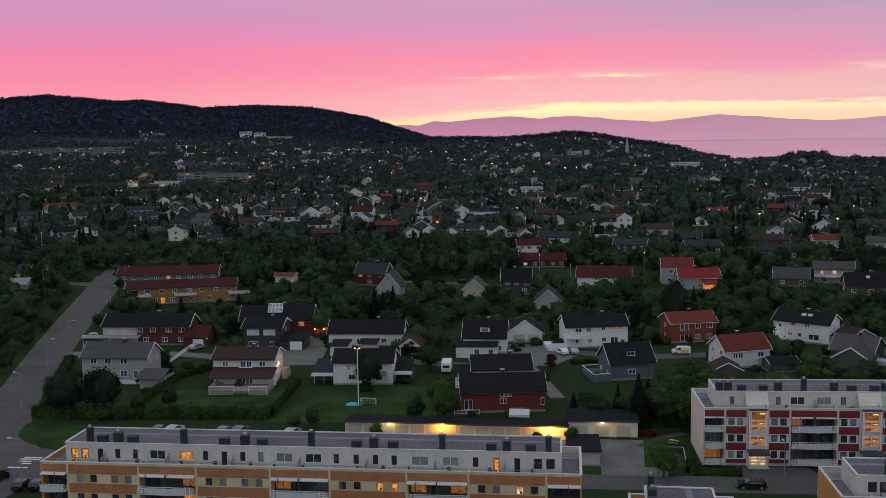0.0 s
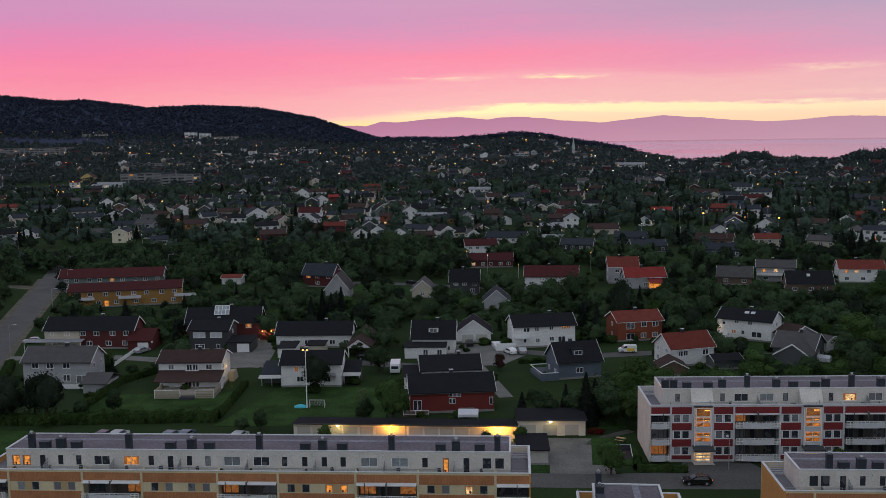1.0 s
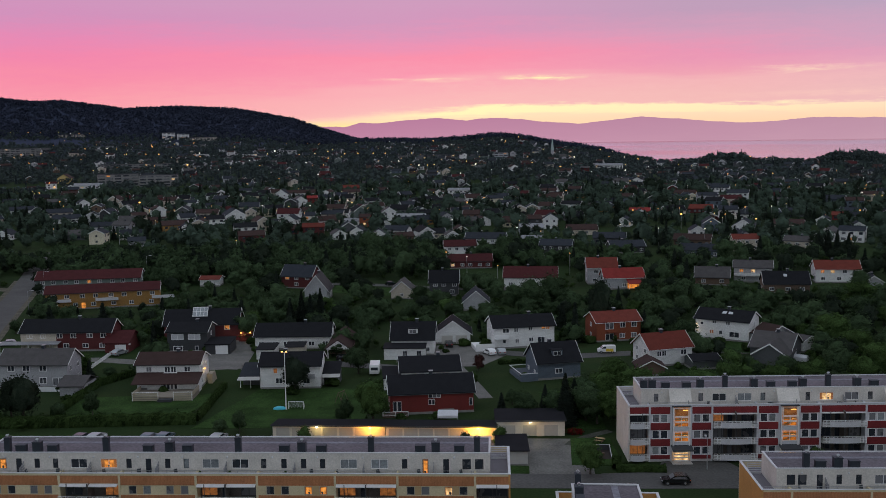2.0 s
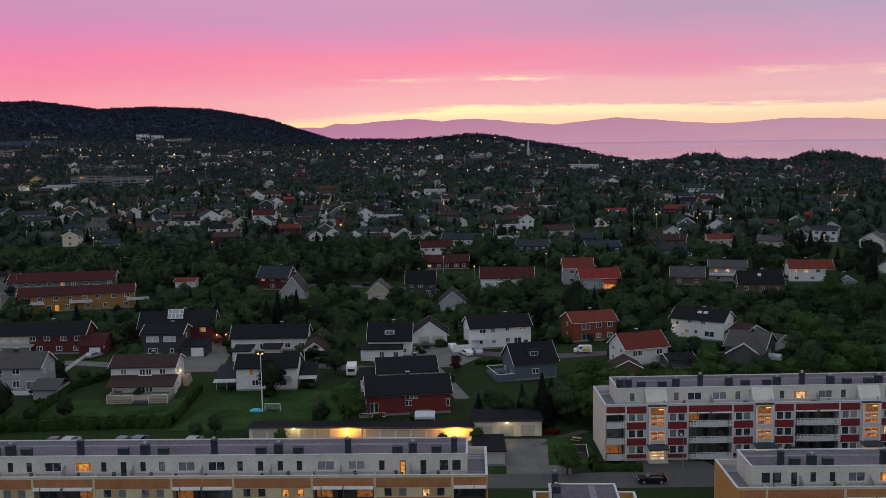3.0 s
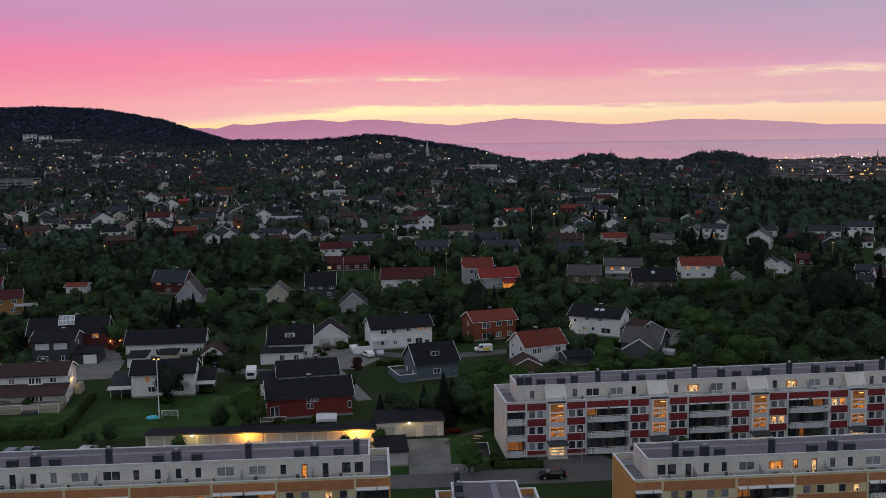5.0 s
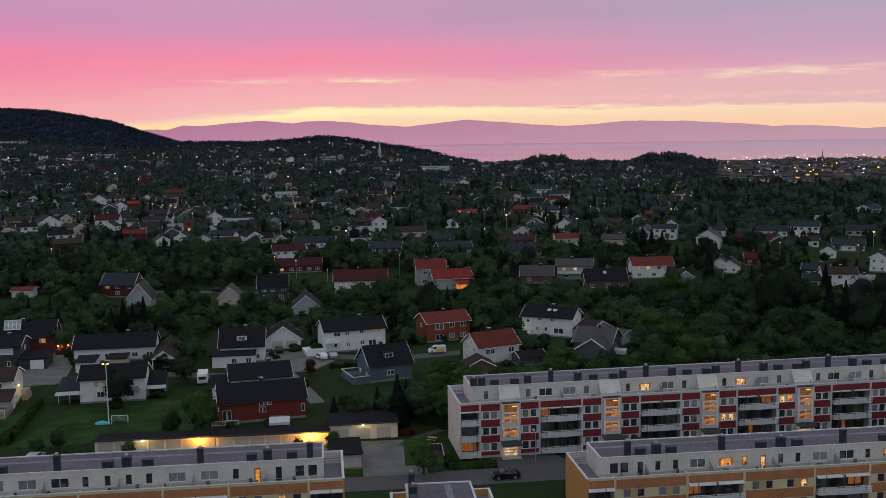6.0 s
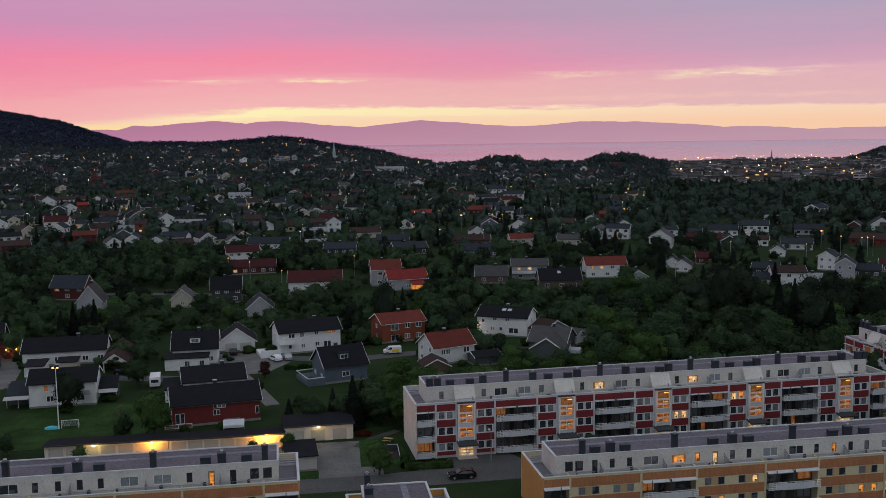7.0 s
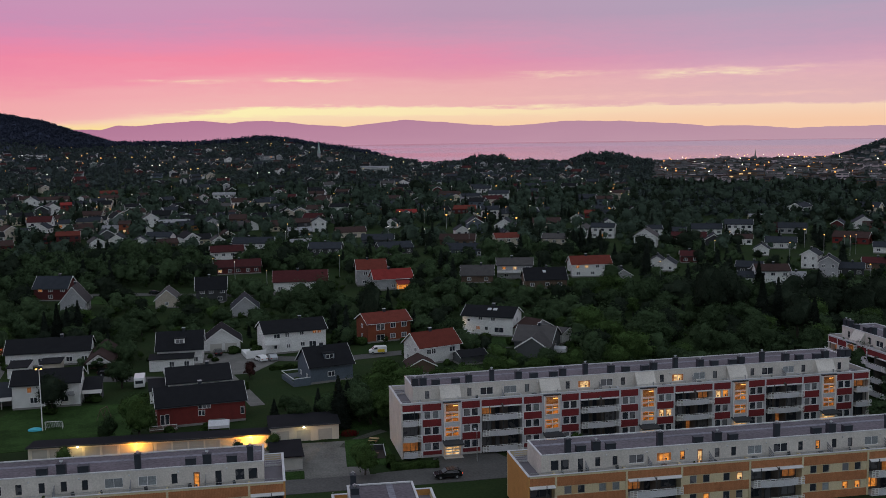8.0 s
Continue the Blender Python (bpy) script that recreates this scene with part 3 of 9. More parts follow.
def far_shore():
    """Hazy hills beyond the fjord."""
    crest = [(-30, 0.4), (-14, 0.45), (-11, 0.39), (-9.7, 0.36), (-8.8, 0.57), (-7.8, 0.53), (-6.1, 0.69), (-4.5, 0.78), (-2.8, 0.6), (-2.1, 0.73), (-0.6, 0.71), (1.6, 0.47), (3.5, 0.34), (5.1, 0.51), (6.8, 0.67), (9.1, 0.5),
             (10.5, 0.36), (12.5, 0.25), (13.9, 0.32), (15.7, 0.48), (18.8, 0.42), (21.9, 0.23), (23.4, 0.08), (25.7, 0.07), (27.7, -0.11), (29.7, -0.06), (32.4, -0.04), (45, 0.1), (80, 0.2)]
    v, f = [], []
    n = 700
    for k in range(n + 1):
        az = -30 + 110 * k / n
        a = math.radians(az)
        e = ramp(az, crest) + 0.03 * noise.noise((az * 1.3, 0, 0)) + 0.03 * abs(noise.noise((az * 2.7, 5, 0))) + 0.012 * noise.noise((az * 8.0, 9, 0))
        for r, z in ((4760, SEA - 1), (4820, 55 + 4820 * math.tan(math.radians(e)) * 0.55 - 22), (4900, 55 + 4900 * math.tan(math.radians(e)))):
            v.append((r * math.sin(a), r * math.cos(a), z))
    for k in range(n):
        for j in range(2):
            a = 3 * k + j
            f.append((a, a + 3, a + 4, a + 1))
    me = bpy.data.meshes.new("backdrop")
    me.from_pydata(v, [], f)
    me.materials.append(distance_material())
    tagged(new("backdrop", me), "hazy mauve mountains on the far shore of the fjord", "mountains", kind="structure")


far_shore()


def strip(name, pts, width, material, label, category="road", lift=0.05, thick=0.12):
    """A road or path along a line of points; a slab that sits in the ground."""
    b = Build()
    p = [Vector(q) for q in pts]
    left, right = [], []
    for i, q in enumerate(p):
        d = (p[min(i + 1, len(p) - 1)] - p[max(i - 1, 0)]).normalized()
        w = (width[i] if isinstance(width, (list, tuple)) else width) / 2
        s = Vector((-d.y, d.x)) * w
        left.append(q + s)
        right.append(q - s)
    for l, r in zip(left, right):
        for q in (l, r):
            z = ground(q.x, q.y) + lift
            b.v += [(q.x, q.y, z), (q.x, q.y, z - thick)]
    for i in range(len(p) - 1):
        a = 4 * i
        b.f += [(a, a + 4, a + 6, a + 2), (a, a + 1, a + 5, a + 4), (a + 2, a + 6, a + 7, a + 3)]
    return tagged(new(name, b.mesh(name, material)), label, category, kind="structure")


def patch(name, pts, material, label, category, lift=0.04):
    """A flat paved or grassed piece of ground."""
    b = Build()
    b.prism([(x, y) for x, y in pts], -0.1, lift, "z")
    return tagged(new(name, b.mesh(name, material)), label, category, kind="structure")

# ---- the apartment blocks ----
STOREY = 2.74


def vent_box(m, w, d, h, label, cap=True):
    v = thing("roof_vent", m, label, "roof vent", "vents on the flat roofs")
    part("casing", Build().box(-w / 2, -d / 2, 0, w / 2, d / 2, h), VENT, v)
    part("cap", Build().box(-w / 2 - 0.06, -d / 2 - 0.06, h, w / 2 + 0.06, d / 2 + 0.06, h + 0.08), VENT, v)
    if cap:
        b = Build().tube((0, 0, h + 0.08), (0, 0, h + 0.32), 0.13, n=10)
        b.prism([(-0.22, h + 0.32), (0.22, h + 0.32), (0, h + 0.5)], -0.2, 0.2)
        part("cowl", b, STEEL, v)
    return v


def balcony(parent, x, w, z, floor_y=1.6, both=True):
    """A loggia's balcony: slab, white front panels, white rails at the open ends, a dark post."""
    part("balcony_slab", Build().box(x, -0.85, z - 0.16, x + w, floor_y, z), CONCRETE, parent)
    end = min(1.15, w * 0.2)
    a, b = (x + end, x + w - end) if both else (x + 0.1, x + w - end - 0.15)
    n = 8
    bow = [0.22 * (1 - (2 * k / n - 1) ** 2) for k in range(n + 1)]
    ring = [(a + (b - a) * k / n, -0.92 - bow[k]) for k in range(n + 1)] + [(a + (b - a) * k / n, -0.86 - bow[k]) for k in reversed(range(n + 1))]
    front = Build().prism(ring, z - 0.12, z + 0.84, "z")
    part("balcony_front", front, WHITE_PANEL, parent, "pale grey-white balcony panels")
    step = (b - a) / n
    rail = holed(b - a, 0.22, [(step * k + 0.03, -0.01, step - 0.06, 0.17) for k in range(n)], -1.0, -0.95)
    part("handrail", rail, WHITE_TRIM, parent, at=Matrix.Translation((a, 0, z + 0.8)))
    for s0, s1 in (((x + 0.03, a), (b, x + w - 0.03)) if both else ((b, x + w - 0.03),)):
        half = (s1 - s0) / 2
        gaps = [(c * half + 0.05, 0.06 + 0.27 * q, half - 0.1, 0.2) for c in (0, 1) for q in range(4)]
        part("railing", holed(s1 - s0, 1.12, gaps, -0.95, -0.89), WHITE_TRIM, parent, at=Matrix.Translation((s0, 0, z - 0.1)))


def loggia(block, x, w, storeys, top, lit, both, rng, awn, drop):
    """A stack of recessed balconies with glazed doors behind them."""
    for s in range(storeys):
        z = top - drop - STOREY * (s + 1)
        balcony(block, x, w, z, both=both)
        n = 3 if both else 1
        cell = w / n
        for k in range(n):
            glow = (s, k) in lit or (s, -1) in lit
            if k % 2 == 0:
                window(block, x + cell * k + 0.25, z + 0.35, cell - 0.5, 1.75, 1.46, (LIT if (s + k) % 2 else LIT_DIM) if glow else PANE, cross=True, name="balcony_window", frame_mat=DARK_STEEL)
            else:
                window(block, x + cell * k + 0.35, z + 0.02, 0.95, 2.1, 1.46, LIT_DIM if glow else PANE, cross=False, name="balcony_door", frame_mat=DARK_STEEL)
        if both:
            part("partition", Build().box(x + w / 2 - 0.06, -0.7, z, x + w / 2 + 0.06, 1.5, z + STOREY - 0.2), LOGGIA_SHADE, block)
    if awn:
        out, low = (0.62, 0.26) if awn is True else awn
        b = Build().prism([(-0.05, top - 1.42), (-0.05, top - 1.50), (-out, top - 1.46 - low), (-out - 0.02, top - 1.36 - low)], x + 0.05, x + w - 0.05)
        part("awning", b, AWNING, block, "pale cloth awning over the upper balcony")
    for px in ((x + 0.08 + min(1.15, w * 0.2), x + w / 2) if both else (x + w * 0.62,)):
        part("post", Build().box(px - 0.05, -0.9, 0.2, px + 0.05, -0.8, top - 1.2), DARK_STEEL, block)


def apartment_block(m, bays, depth, label, style, lit, pent, seed, vents, inset=(3.0, 2.7), end_wall=None):
    """A three-storey block with cladding bands, loggias and a set-back attic storey on its flat roof."""
    rng = random.Random(seed)
    top, deck, bh = 9.6, 8.75, style["bh"]
    L = sum(w for _, w in bays)
    block = thing("apartment_block", m, label, "apartment block", "apartment blocks")
    band, wall, trim = style["band"], style["wall"], style["trim"]
    # the solid core is coloured dark for the shade inside the loggias
    part("core", Build().box(0.25, 1.6, 0, L - 0.25, depth - 0.25, deck), LOGGIA_SHADE if style.get("dim", True) else wall, block)
    part("rear_wall", Build().box(0, depth - 0.25, 0, L, depth, top), wall, block)
    for x0 in (0, L - 0.25):
        part("end_wall", Build().box(x0, 0, 0, x0 + 0.25, depth - 0.25, top), style["end"], block)
    part("terrace_deck", Build().box(0.25, 0.2, deck, L - 0.25, depth - 0.25, deck + 0.06), DECK, block)
    cap = Build().box(-0.05, -0.08, top, L + 0.05, 0.28, top + 0.07).box(-0.05, depth - 0.28, top, L + 0.05, depth + 0.05, top + 0.07)
    cap.box(-0.05, 0.28, top, 0.3, depth - 0.28, top + 0.07).box(L - 0.3, 0.28, top, L + 0.05, depth - 0.28, top + 0.07)
    part("parapet_cap", cap, RIM, block, "pale metal parapet capping")
    part("parapet", Build().box(0.25, 0, top - 0.30, L - 0.25, 0.2, top), trim, block)
    posts = int(L / 2.4)
    step = (L - 0.6) / posts
    part("terrace_rail", holed(L - 0.6, 0.37, [(step * k + 0.025, -0.01, step - 0.05, 0.33) for k in range(posts)], 0.1, 0.14), STEEL, block, at=Matrix.Translation((0.3, 0, top + 0.07)))
    for x0, x1 in ((0.35, inset[0] - 0.1), (L - inset[1] + 0.1, L - 0.35)):
        # a pale wind screen at each end of the terrace
        part("wind_screen", holed(x1 - x0, 1.55, [(0.06, 0.3 + 0.31 * q, x1 - x0 - 0.12, 0.22) for q in range(4)], 0, 0.06), WHITE_PANEL, block, "pale slatted wind screen", at=Matrix.Translation((x0, depth - 3.2, deck + 0.06)))
    x = 0.0
    stairs = []
    for i, (kind, w) in enumerate(bays):
        if kind in "BE":
            part("band", Build().box(x + 0.15, 0.02, top - 1.40, x + w - 0.15, 0.2, top - 0.30), band, block)
            part("lintel", Build().box(x + 0.15, 0.05, top - 1.55, x + w - 0.15, 1.6, top - 1.40), trim, block)
            loggia(block, x + 0.12, w - 0.24, 3, top, lit.get(i, ()), kind == "B", rng, style["awning"], style["drop"])
        if kind in "WV":
            for s in range(4):
                zb = top - 0.27 - bh - STOREY * s
                part("band", Build().box(x + 0.15, 0.0, max(0.45, zb), x + w - 0.15, 0.22, zb + bh - (0.03 if s == 0 else 0)), band, block, style["band_label"])
            holes = []
            for s in range(3):
                zb = top - 0.27 - STOREY * (s + 1)
                if kind == "W":
                    xs = [(0.115, 1.12), (0.305, 1.12), (0.605, 1.12), (0.795, 1.12)]
                    spots = [(w * f, q) for f, q in xs]
                else:
                    spots = [(0.42, 1.22), (1.82, 1.22)]
                h = STOREY - bh
                hs = [(a, 0.05, q, h - 0.12) for a, q in spots]
                part("wall_panel", holed(w - 0.3, h - 0.002, [(a - 0.15, z0, q, hh) for a, z0, q, hh in hs], 0.05, 0.3), style["infill"], block, at=Matrix.Translation((x + 0.15, 0, zb)))
                for k, (a, z0, q, hh) in enumerate(hs):
                    on = (s, k) in lit.get(i, ())
                    window(block, x + a, zb + z0, q, hh, 0.12, (LIT if rng.random() < 0.6 else LIT_PALE) if on else BLIND if rng.random() < 0.14 else PANE, cross=False, bar=0.09, frame_mat=style["frame"])
                    if kind == "W" and k % 2 == 0:
                        nxt = hs[k + 1][0]
                        part("infill_panel", Build().box(x + a + q, 0.03, zb + 0.1, x + nxt, 0.06, zb + h - 0.05), style["between"], block)
            part("plinth", Build().box(x, 0.05, 0, x + w, 0.3, 0.45), CONCRETE, block)
        if kind == "S":
            stairs.append(x)
            part("stair_wall", Build().box(x + 0.1, 0.3, 0, x + w - 0.1, 0.4, top - 0.3), wall, block)
            for z0, hh, pane in ((7.72, 1.5, CLEAR), (6.85, 0.8, CLEAR), (5.95, 0.82, CLEAR), (4.35, 0.82, CLEAR), (3.45, 0.82, CLEAR)):
                window(block, x + 0.45, z0, w - 0.9, hh, -0.35, pane, cross=hh < 1, bar=0.1, name="stair_window")
            # the back panels glow themselves, in place of light from the stair lamps
            part("stairwell_wall", Build().box(x + 0.4, 0.24, 3.3, x + w - 0.4, 0.29, 7.6), LIT_STAIR, block, "orange stairwell wall glowing in place of lamplight")
            part("upper_landing", Build().box(x + 0.4, 0.24, 7.62, x + w - 0.4, 0.29, 9.25), LIT_DIM, block)
            for z0 in (3.2, 5.8):
                b = Build()
                for q in range(7):
                    b.box(x + 0.5 + 0.3 * q, -0.1, z0 + 0.17 * q, x + 0.8 + 0.3 * q, 0.2, z0 + 0.2 + 0.17 * q)
                part("stair_flight", b, TAN_PANEL, block)
                part("landing", Build().box(x + 0.4, -0.2, z0 + 1.36, x + w - 0.4, 0.22, z0 + 1.5), TAN_PANEL, block)
                part("stair_lamp", Build().box(x + w * 0.62, 0.12, z0 + 1.2, x + w * 0.82, 0.2, z0 + 1.34), LAMP, block, "glowing stairwell lamp")
            for z0, z1 in ((5.22, 5.93), (2.9, 3.43)):
                part("spandrel", Build().box(x + 0.35, -0.33, z0, x + w - 0.35, 0.3, z1), WHITE_PANEL, block)
            part("stair_lamp", Build().box(x + w * 0.6, 0.1, 8.6, x + w * 0.85, 0.18, 8.72), LAMP, block, "lit lamp behind the stair glass")
            for q in (0, 1):
                xx = x + 0.2 + q * (w - 0.55)
                part("stair_post", Build().box(xx, -0.42, 1.7, xx + 0.15, 0.3, top - 0.25), WHITE_TRIM, block)
            part("stair_roof", Build().box(x + 0.1, -0.5, top - 0.25, x + w - 0.1, 0.3, top - 0.1), VENT, block)
            can = Build().prism([(-1.9, 2.5), (-1.9, 2.3), (0.1, 2.72), (0.1, 2.9)], x - 0.05, x + w + 0.05)
            part("entrance_canopy", can, DARK_STEEL, block, "dark sloping canopy over a lit entrance")
            door = Build()
            for q in range(3):
                door.box(x + 0.45 + q * (w - 0.9) / 2 - 0.05, -0.2, 0.1, x + 0.45 + q * (w - 0.9) / 2 + 0.05, -0.1, 2.3)
            for q in range(5):
                door.box(x + 0.4, -0.2, 0.1 + 0.5 * q, x + w - 0.4, -0.12, 0.3 + 0.5 * q)
            part("entrance_lattice", door, WHITE_TRIM, block)
            part("entrance_glow", Build().box(x + 0.4, -0.05, 0.1, x + w - 0.4, 0.0, 2.2), LIT_PALE, block, "warm light in the entrance hall")
            part("entrance_step", Build().box(x, -1.7, 0, x + w, 0.2, 0.1), CONCRETE, block)
        if i:
            part("pier", Build().box(x - 0.15, -0.06, 0, x + 0.15, 1.6, top - 0.02), trim, block)
        x += w
    # the attic storey
    a, b = inset[0], L - inset[1]
    y0, y1, ph = 1.75, depth - 2.9, 12.0
    holes = [(q[0] - a, q[1] - deck - 0.06, q[2], q[3]) for q in pent]
    part("attic_front", holed(b - a, ph - deck - 0.06, holes, 0, 0.25), PLASTER, block, "off-white rendered attic wall", at=Matrix.Translation((a, y0, deck + 0.06)))
    part("attic_body", Build().box(a, y0 + 0.6, deck + 0.06, b, y1, ph - 0.25).box(a, y0 + 0.25, deck + 0.06, a + 0.25, y0 + 0.6, ph - 0.25).box(b - 0.25, y0 + 0.25, deck + 0.06, b, y0 + 0.6, ph - 0.25), PLASTER, block)
    for q in pent:
        kind = q[4] if len(q) > 4 else ""
        window(block, q[0], q[1], q[2], q[3], y0 + 0.1, LIT if kind == "lit" else LIT_PALE if kind == "pale" else BLIND if q[2] > 2 and rng.random() < style["blind"] or rng.random() < 0.15 else PANE, cross=q[2] > 1.3, bar=0.06, frame_mat=DARK_STEEL if q[2] < 1.3 else WHITE_TRIM)
    part("roof", Build().box(a + 0.2, y0 + 0.2, ph - 0.25, b - 0.2, y1 - 0.2, ph - 0.12), MEMBRANE, block, "worn mauve-grey roofing felt")
    rim = Build().box(a - 0.06, y0 - 0.06, ph - 0.1, b + 0.06, y0 + 0.2, ph + 0.02).box(a - 0.06, y1 - 0.2, ph - 0.1, b + 0.06, y1 + 0.06, ph + 0.02)
    rim.box(a - 0.08, y0 + 0.2, ph - 0.1, a + 0.2, y1 - 0.2, ph + 0.04).box(b - 0.2, y0 + 0.2, ph - 0.1, b + 0.08, y1 - 0.2, ph + 0.04)
    part("roof_rim", rim, RIM, block, "pale roof edge")
    for k in range(int((b - a) / 6.2)):
        lx = a + 3.4 + 6.2 * k
        part("terrace_lamp", Build().ball((lx, y0 - 0.1, 11.35), 0.13, 8, 6), WHITE_PANEL, block, "round white wall lamp, unlit")
    part("roof_gutter", Build().box(a + 0.3, (y0 + y1) / 2 + 0.7, ph - 0.12, b - 0.3, (y0 + y1) / 2 + 1.5, ph - 0.10), mat("pale_felt_seam", (0.17, 0.17, 0.20), 0.75, 0.5, 0.25, 0.3, grain=2.2), block)
    for px in stairs:
        hood = Build().prism([(0.35, deck + 0.1), (0.35, top + 0.25), (y0 - 0.002, ph - 0.1), (y0 - 0.002, deck + 0.1)], px - 0.1, px + 3.5)
        part("stair_hood", hood, PLASTER, block, "sloping white hood of the stairwell")
    for px in style["screens"]:
        if px < L - 1:
            s = Build()
            for q in range(4):
                s.prism([(0.3, top - 0.55 + 0.0 + 0.28 * q), (0.3, top - 0.35 + 0.28 * q), (y0, top - 0.1 + 0.42 * q), (y0, top - 0.35 + 0.42 * q)], px, px + 0.05)
            s.box(px - 0.02, 0.25, deck + 0.06, px + 0.07, 0.32, top + 0.7)
            part("privacy_screen", s, mat("weathered_screen_slats", (0.26, 0.26, 0.27), 0.8, 0.25, 1.0), block)
    for k in range(int(L / 5)):
        px = 4.2 + 5 * k + rng.uniform(-1.5, 1.5)
        if px > L - 5 or any(abs(px - q - 1.7) < 2.4 for q in stairs):
            continue
        loc = m @ pose(px, 1.05, deck + 0.06, 0, 0, rng.uniform(0, 90))
        pick = rng.random()
        if pick < 0.4:
            t = thing("patio_table", loc, "small dark patio table on the roof terrace", "table", "terrace furniture")
            part("tabletop", Build().tube((0, 0, 0.68), (0, 0, 0.73), 0.45, n=12), DARK_STEEL, t)
            for q in range(3):
                part("leg", Build().tube((0.12 * math.cos(2.1 * q), 0.12 * math.sin(2.1 * q), 0.68), (0.32 * math.cos(2.1 * q), 0.32 * math.sin(2.1 * q), 0), 0.025, n=5), DARK_STEEL, t)
        elif pick < 0.75:
            t = thing("patio_chair", loc, "dark patio chair on the roof terrace", "chair", "terrace furniture")
            part("seat", Build().box(-0.26, -0.26, 0.4, 0.26, 0.26, 0.48), DARK_STEEL, t)
            part("backrest", Build().prism([(0.22, 0.48), (0.28, 0.48), (0.4, 1.0), (0.34, 1.0)], -0.26, 0.26), DARK_STEEL, t)
            for a, b in ((-0.22, -0.22), (0.18, -0.22), (-0.22, 0.18), (0.18, 0.18)):
                part("leg", Build().box(a, b, 0, a + 0.04, b + 0.04, 0.4), DARK_STEEL, t)
        else:
            t = thing("planter", loc, "white planter box on the roof terrace", "planter", "terrace furniture")
            part("box", Build().box(-0.55, -0.2, 0, 0.55, 0.2, 0.45), WHITE_PANEL, t)
            part("plants", Build().ball((-0.3, 0, 0.55), (0.25, 0.2, 0.2), 7, 4).ball((0.2, 0, 0.55), (0.3, 0.2, 0.25), 7, 4), HEDGE, t)
    for px, tall in vents:
        y = y0 + 0.35
        loc = m @ Matrix.Translation((px, y + 0.3, ph - 0.12))
        if tall == 2:
            vent_box(loc, 0.8, 0.7, 2.0, "tall dark slate-clad chimney on the flat roof")
        elif tall == 1:
            vent_box(loc, 1.1, 1.0, 1.4, "dark sheet-clad roof vent with cowl")
        else:
            vent_box(loc, 1.35, 0.9, 0.95, "low wide dark roof vent box", cap=False)
    return block


ORANGE_STYLE = dict(band=ORANGE_PANEL, wall=CREAM_PANEL, trim=CREAM_PANEL, end=OCHRE_END, infill=CREAM_PANEL, between=TAN_PANEL, frame=WEATHERED, blind=0.5, awning=True, bh=1.38, drop=1.2, band_label="orange ribbed cladding", screens=[8.9 + 9.45 * k for k in range(7)])
RED_STYLE = dict(band=RED_PANEL, wall=PLASTER, trim=WHITE_PANEL, end=PLASTER, infill=WHITE_PANEL, between=WHITE_PANEL, frame=WHITE_TRIM, blind=0.25, awning=(0.4, 0.12), bh=1.22, drop=0.85, band_label="oxblood red cladding", screens=[9.9 + 17.8 * k for k in range(5)] + [18 + 17.8 * k for k in range(5)])


def attic_row(L, pattern, lit=()):
    """Windows and doors of the attic wall along the block."""
    out = []
    for i, (x, kind) in enumerate(pattern):
        if x > L - 3.6:
            break
        w, z, h = {"n": (0.75, 9.75, 1.35), "w": (2.3, 9.75, 1.3), "d": (0.8, 9.0, 2.1), "q": (1.15, 9.65, 1.45)}[kind]
        out.append((x, z, w, h, lit.get(i, "") if lit else ""))
    return out


RED_BAYS = [("E", 3.5)] + ([("V", 3.55), ("S", 3.3), ("V", 3.45), ("B", 7.5)] * 5)[:-1] + [("E", 3.5)]
ORANGE_BAYS = [("E", 4.02), ("W", 10.46), ("B", 8.38), ("W", 10.55), ("B", 8.38), ("W", 10.6), ("B", 8.44), ("W", 10.4), ("E", 4.7)]
ORANGE_VENTS = [(6.5, 2), (8.4, 0), (10.7, 1), (12.9, 0), (20.4, 2), (26.3, 0), (29.3, 1), (31.8, 0), (38.8, 2), (45.2, 0), (47.6, 1), (50.3, 0), (57.1, 2), (63.8, 0), (65.9, 1), (69.1, 0), (71.5, 2)]
ATTIC = [(3.8, "q"), (5.3, "q"), (7.8, "d"), (10.4, "n"), (13.0, "n"), (15.5, "w"), (19.7, "w"), (23.3, "n"), (26.0, "d"), (28.7, "n"), (31.3, "n"), (33.9, "w"), (38.0, "w"), (42.0, "n"), (44.8, "n"), (47.5, "n"),
         (50.1, "n"), (52.9, "w"), (57.1, "w"), (61.3, "n"), (64.1, "d"), (66.9, "d"), (69.5, "q"), (71.2, "q")]
apartment_block(pose(-77.23, 128.91, 0, 0, 0, 1.29), ORANGE_BAYS, 12.0, "long orange and cream apartment block with a mauve flat roof", ORANGE_STYLE,
                {1: (), 2: ((0, 2), (1, 2)), 4: ((0, 0),), 5: ((0, 2), (0, 3)), 6: ((0, 0), (0, 2), (1, 1)), 7: ((0, 2),)}, attic_row(76, ATTIC, {0: "lit", 1: "lit", 6: "lit", 20: "lit"}), 1, ORANGE_VENTS)
apartment_block(pose(32.1, 133.2, -2.7, 0, 0, 1.83), ORANGE_BAYS, 12.0, "orange and cream apartment block with a plain orange end wall", ORANGE_STYLE,
                {2: ((0, 0),), 3: ((0, 3), (1, 1)), 4: ((0, 2),), 5: ((1, 2), (1, 3)), 6: ((1, 0), (1, 2), (0, 1)), 7: ((0, 1),)}, attic_row(76, ATTIC, {6: "lit", 7: "lit", 8: "pale", 14: "lit", 19: "lit"}), 2, ORANGE_VENTS, inset=(2.4, 2.7))
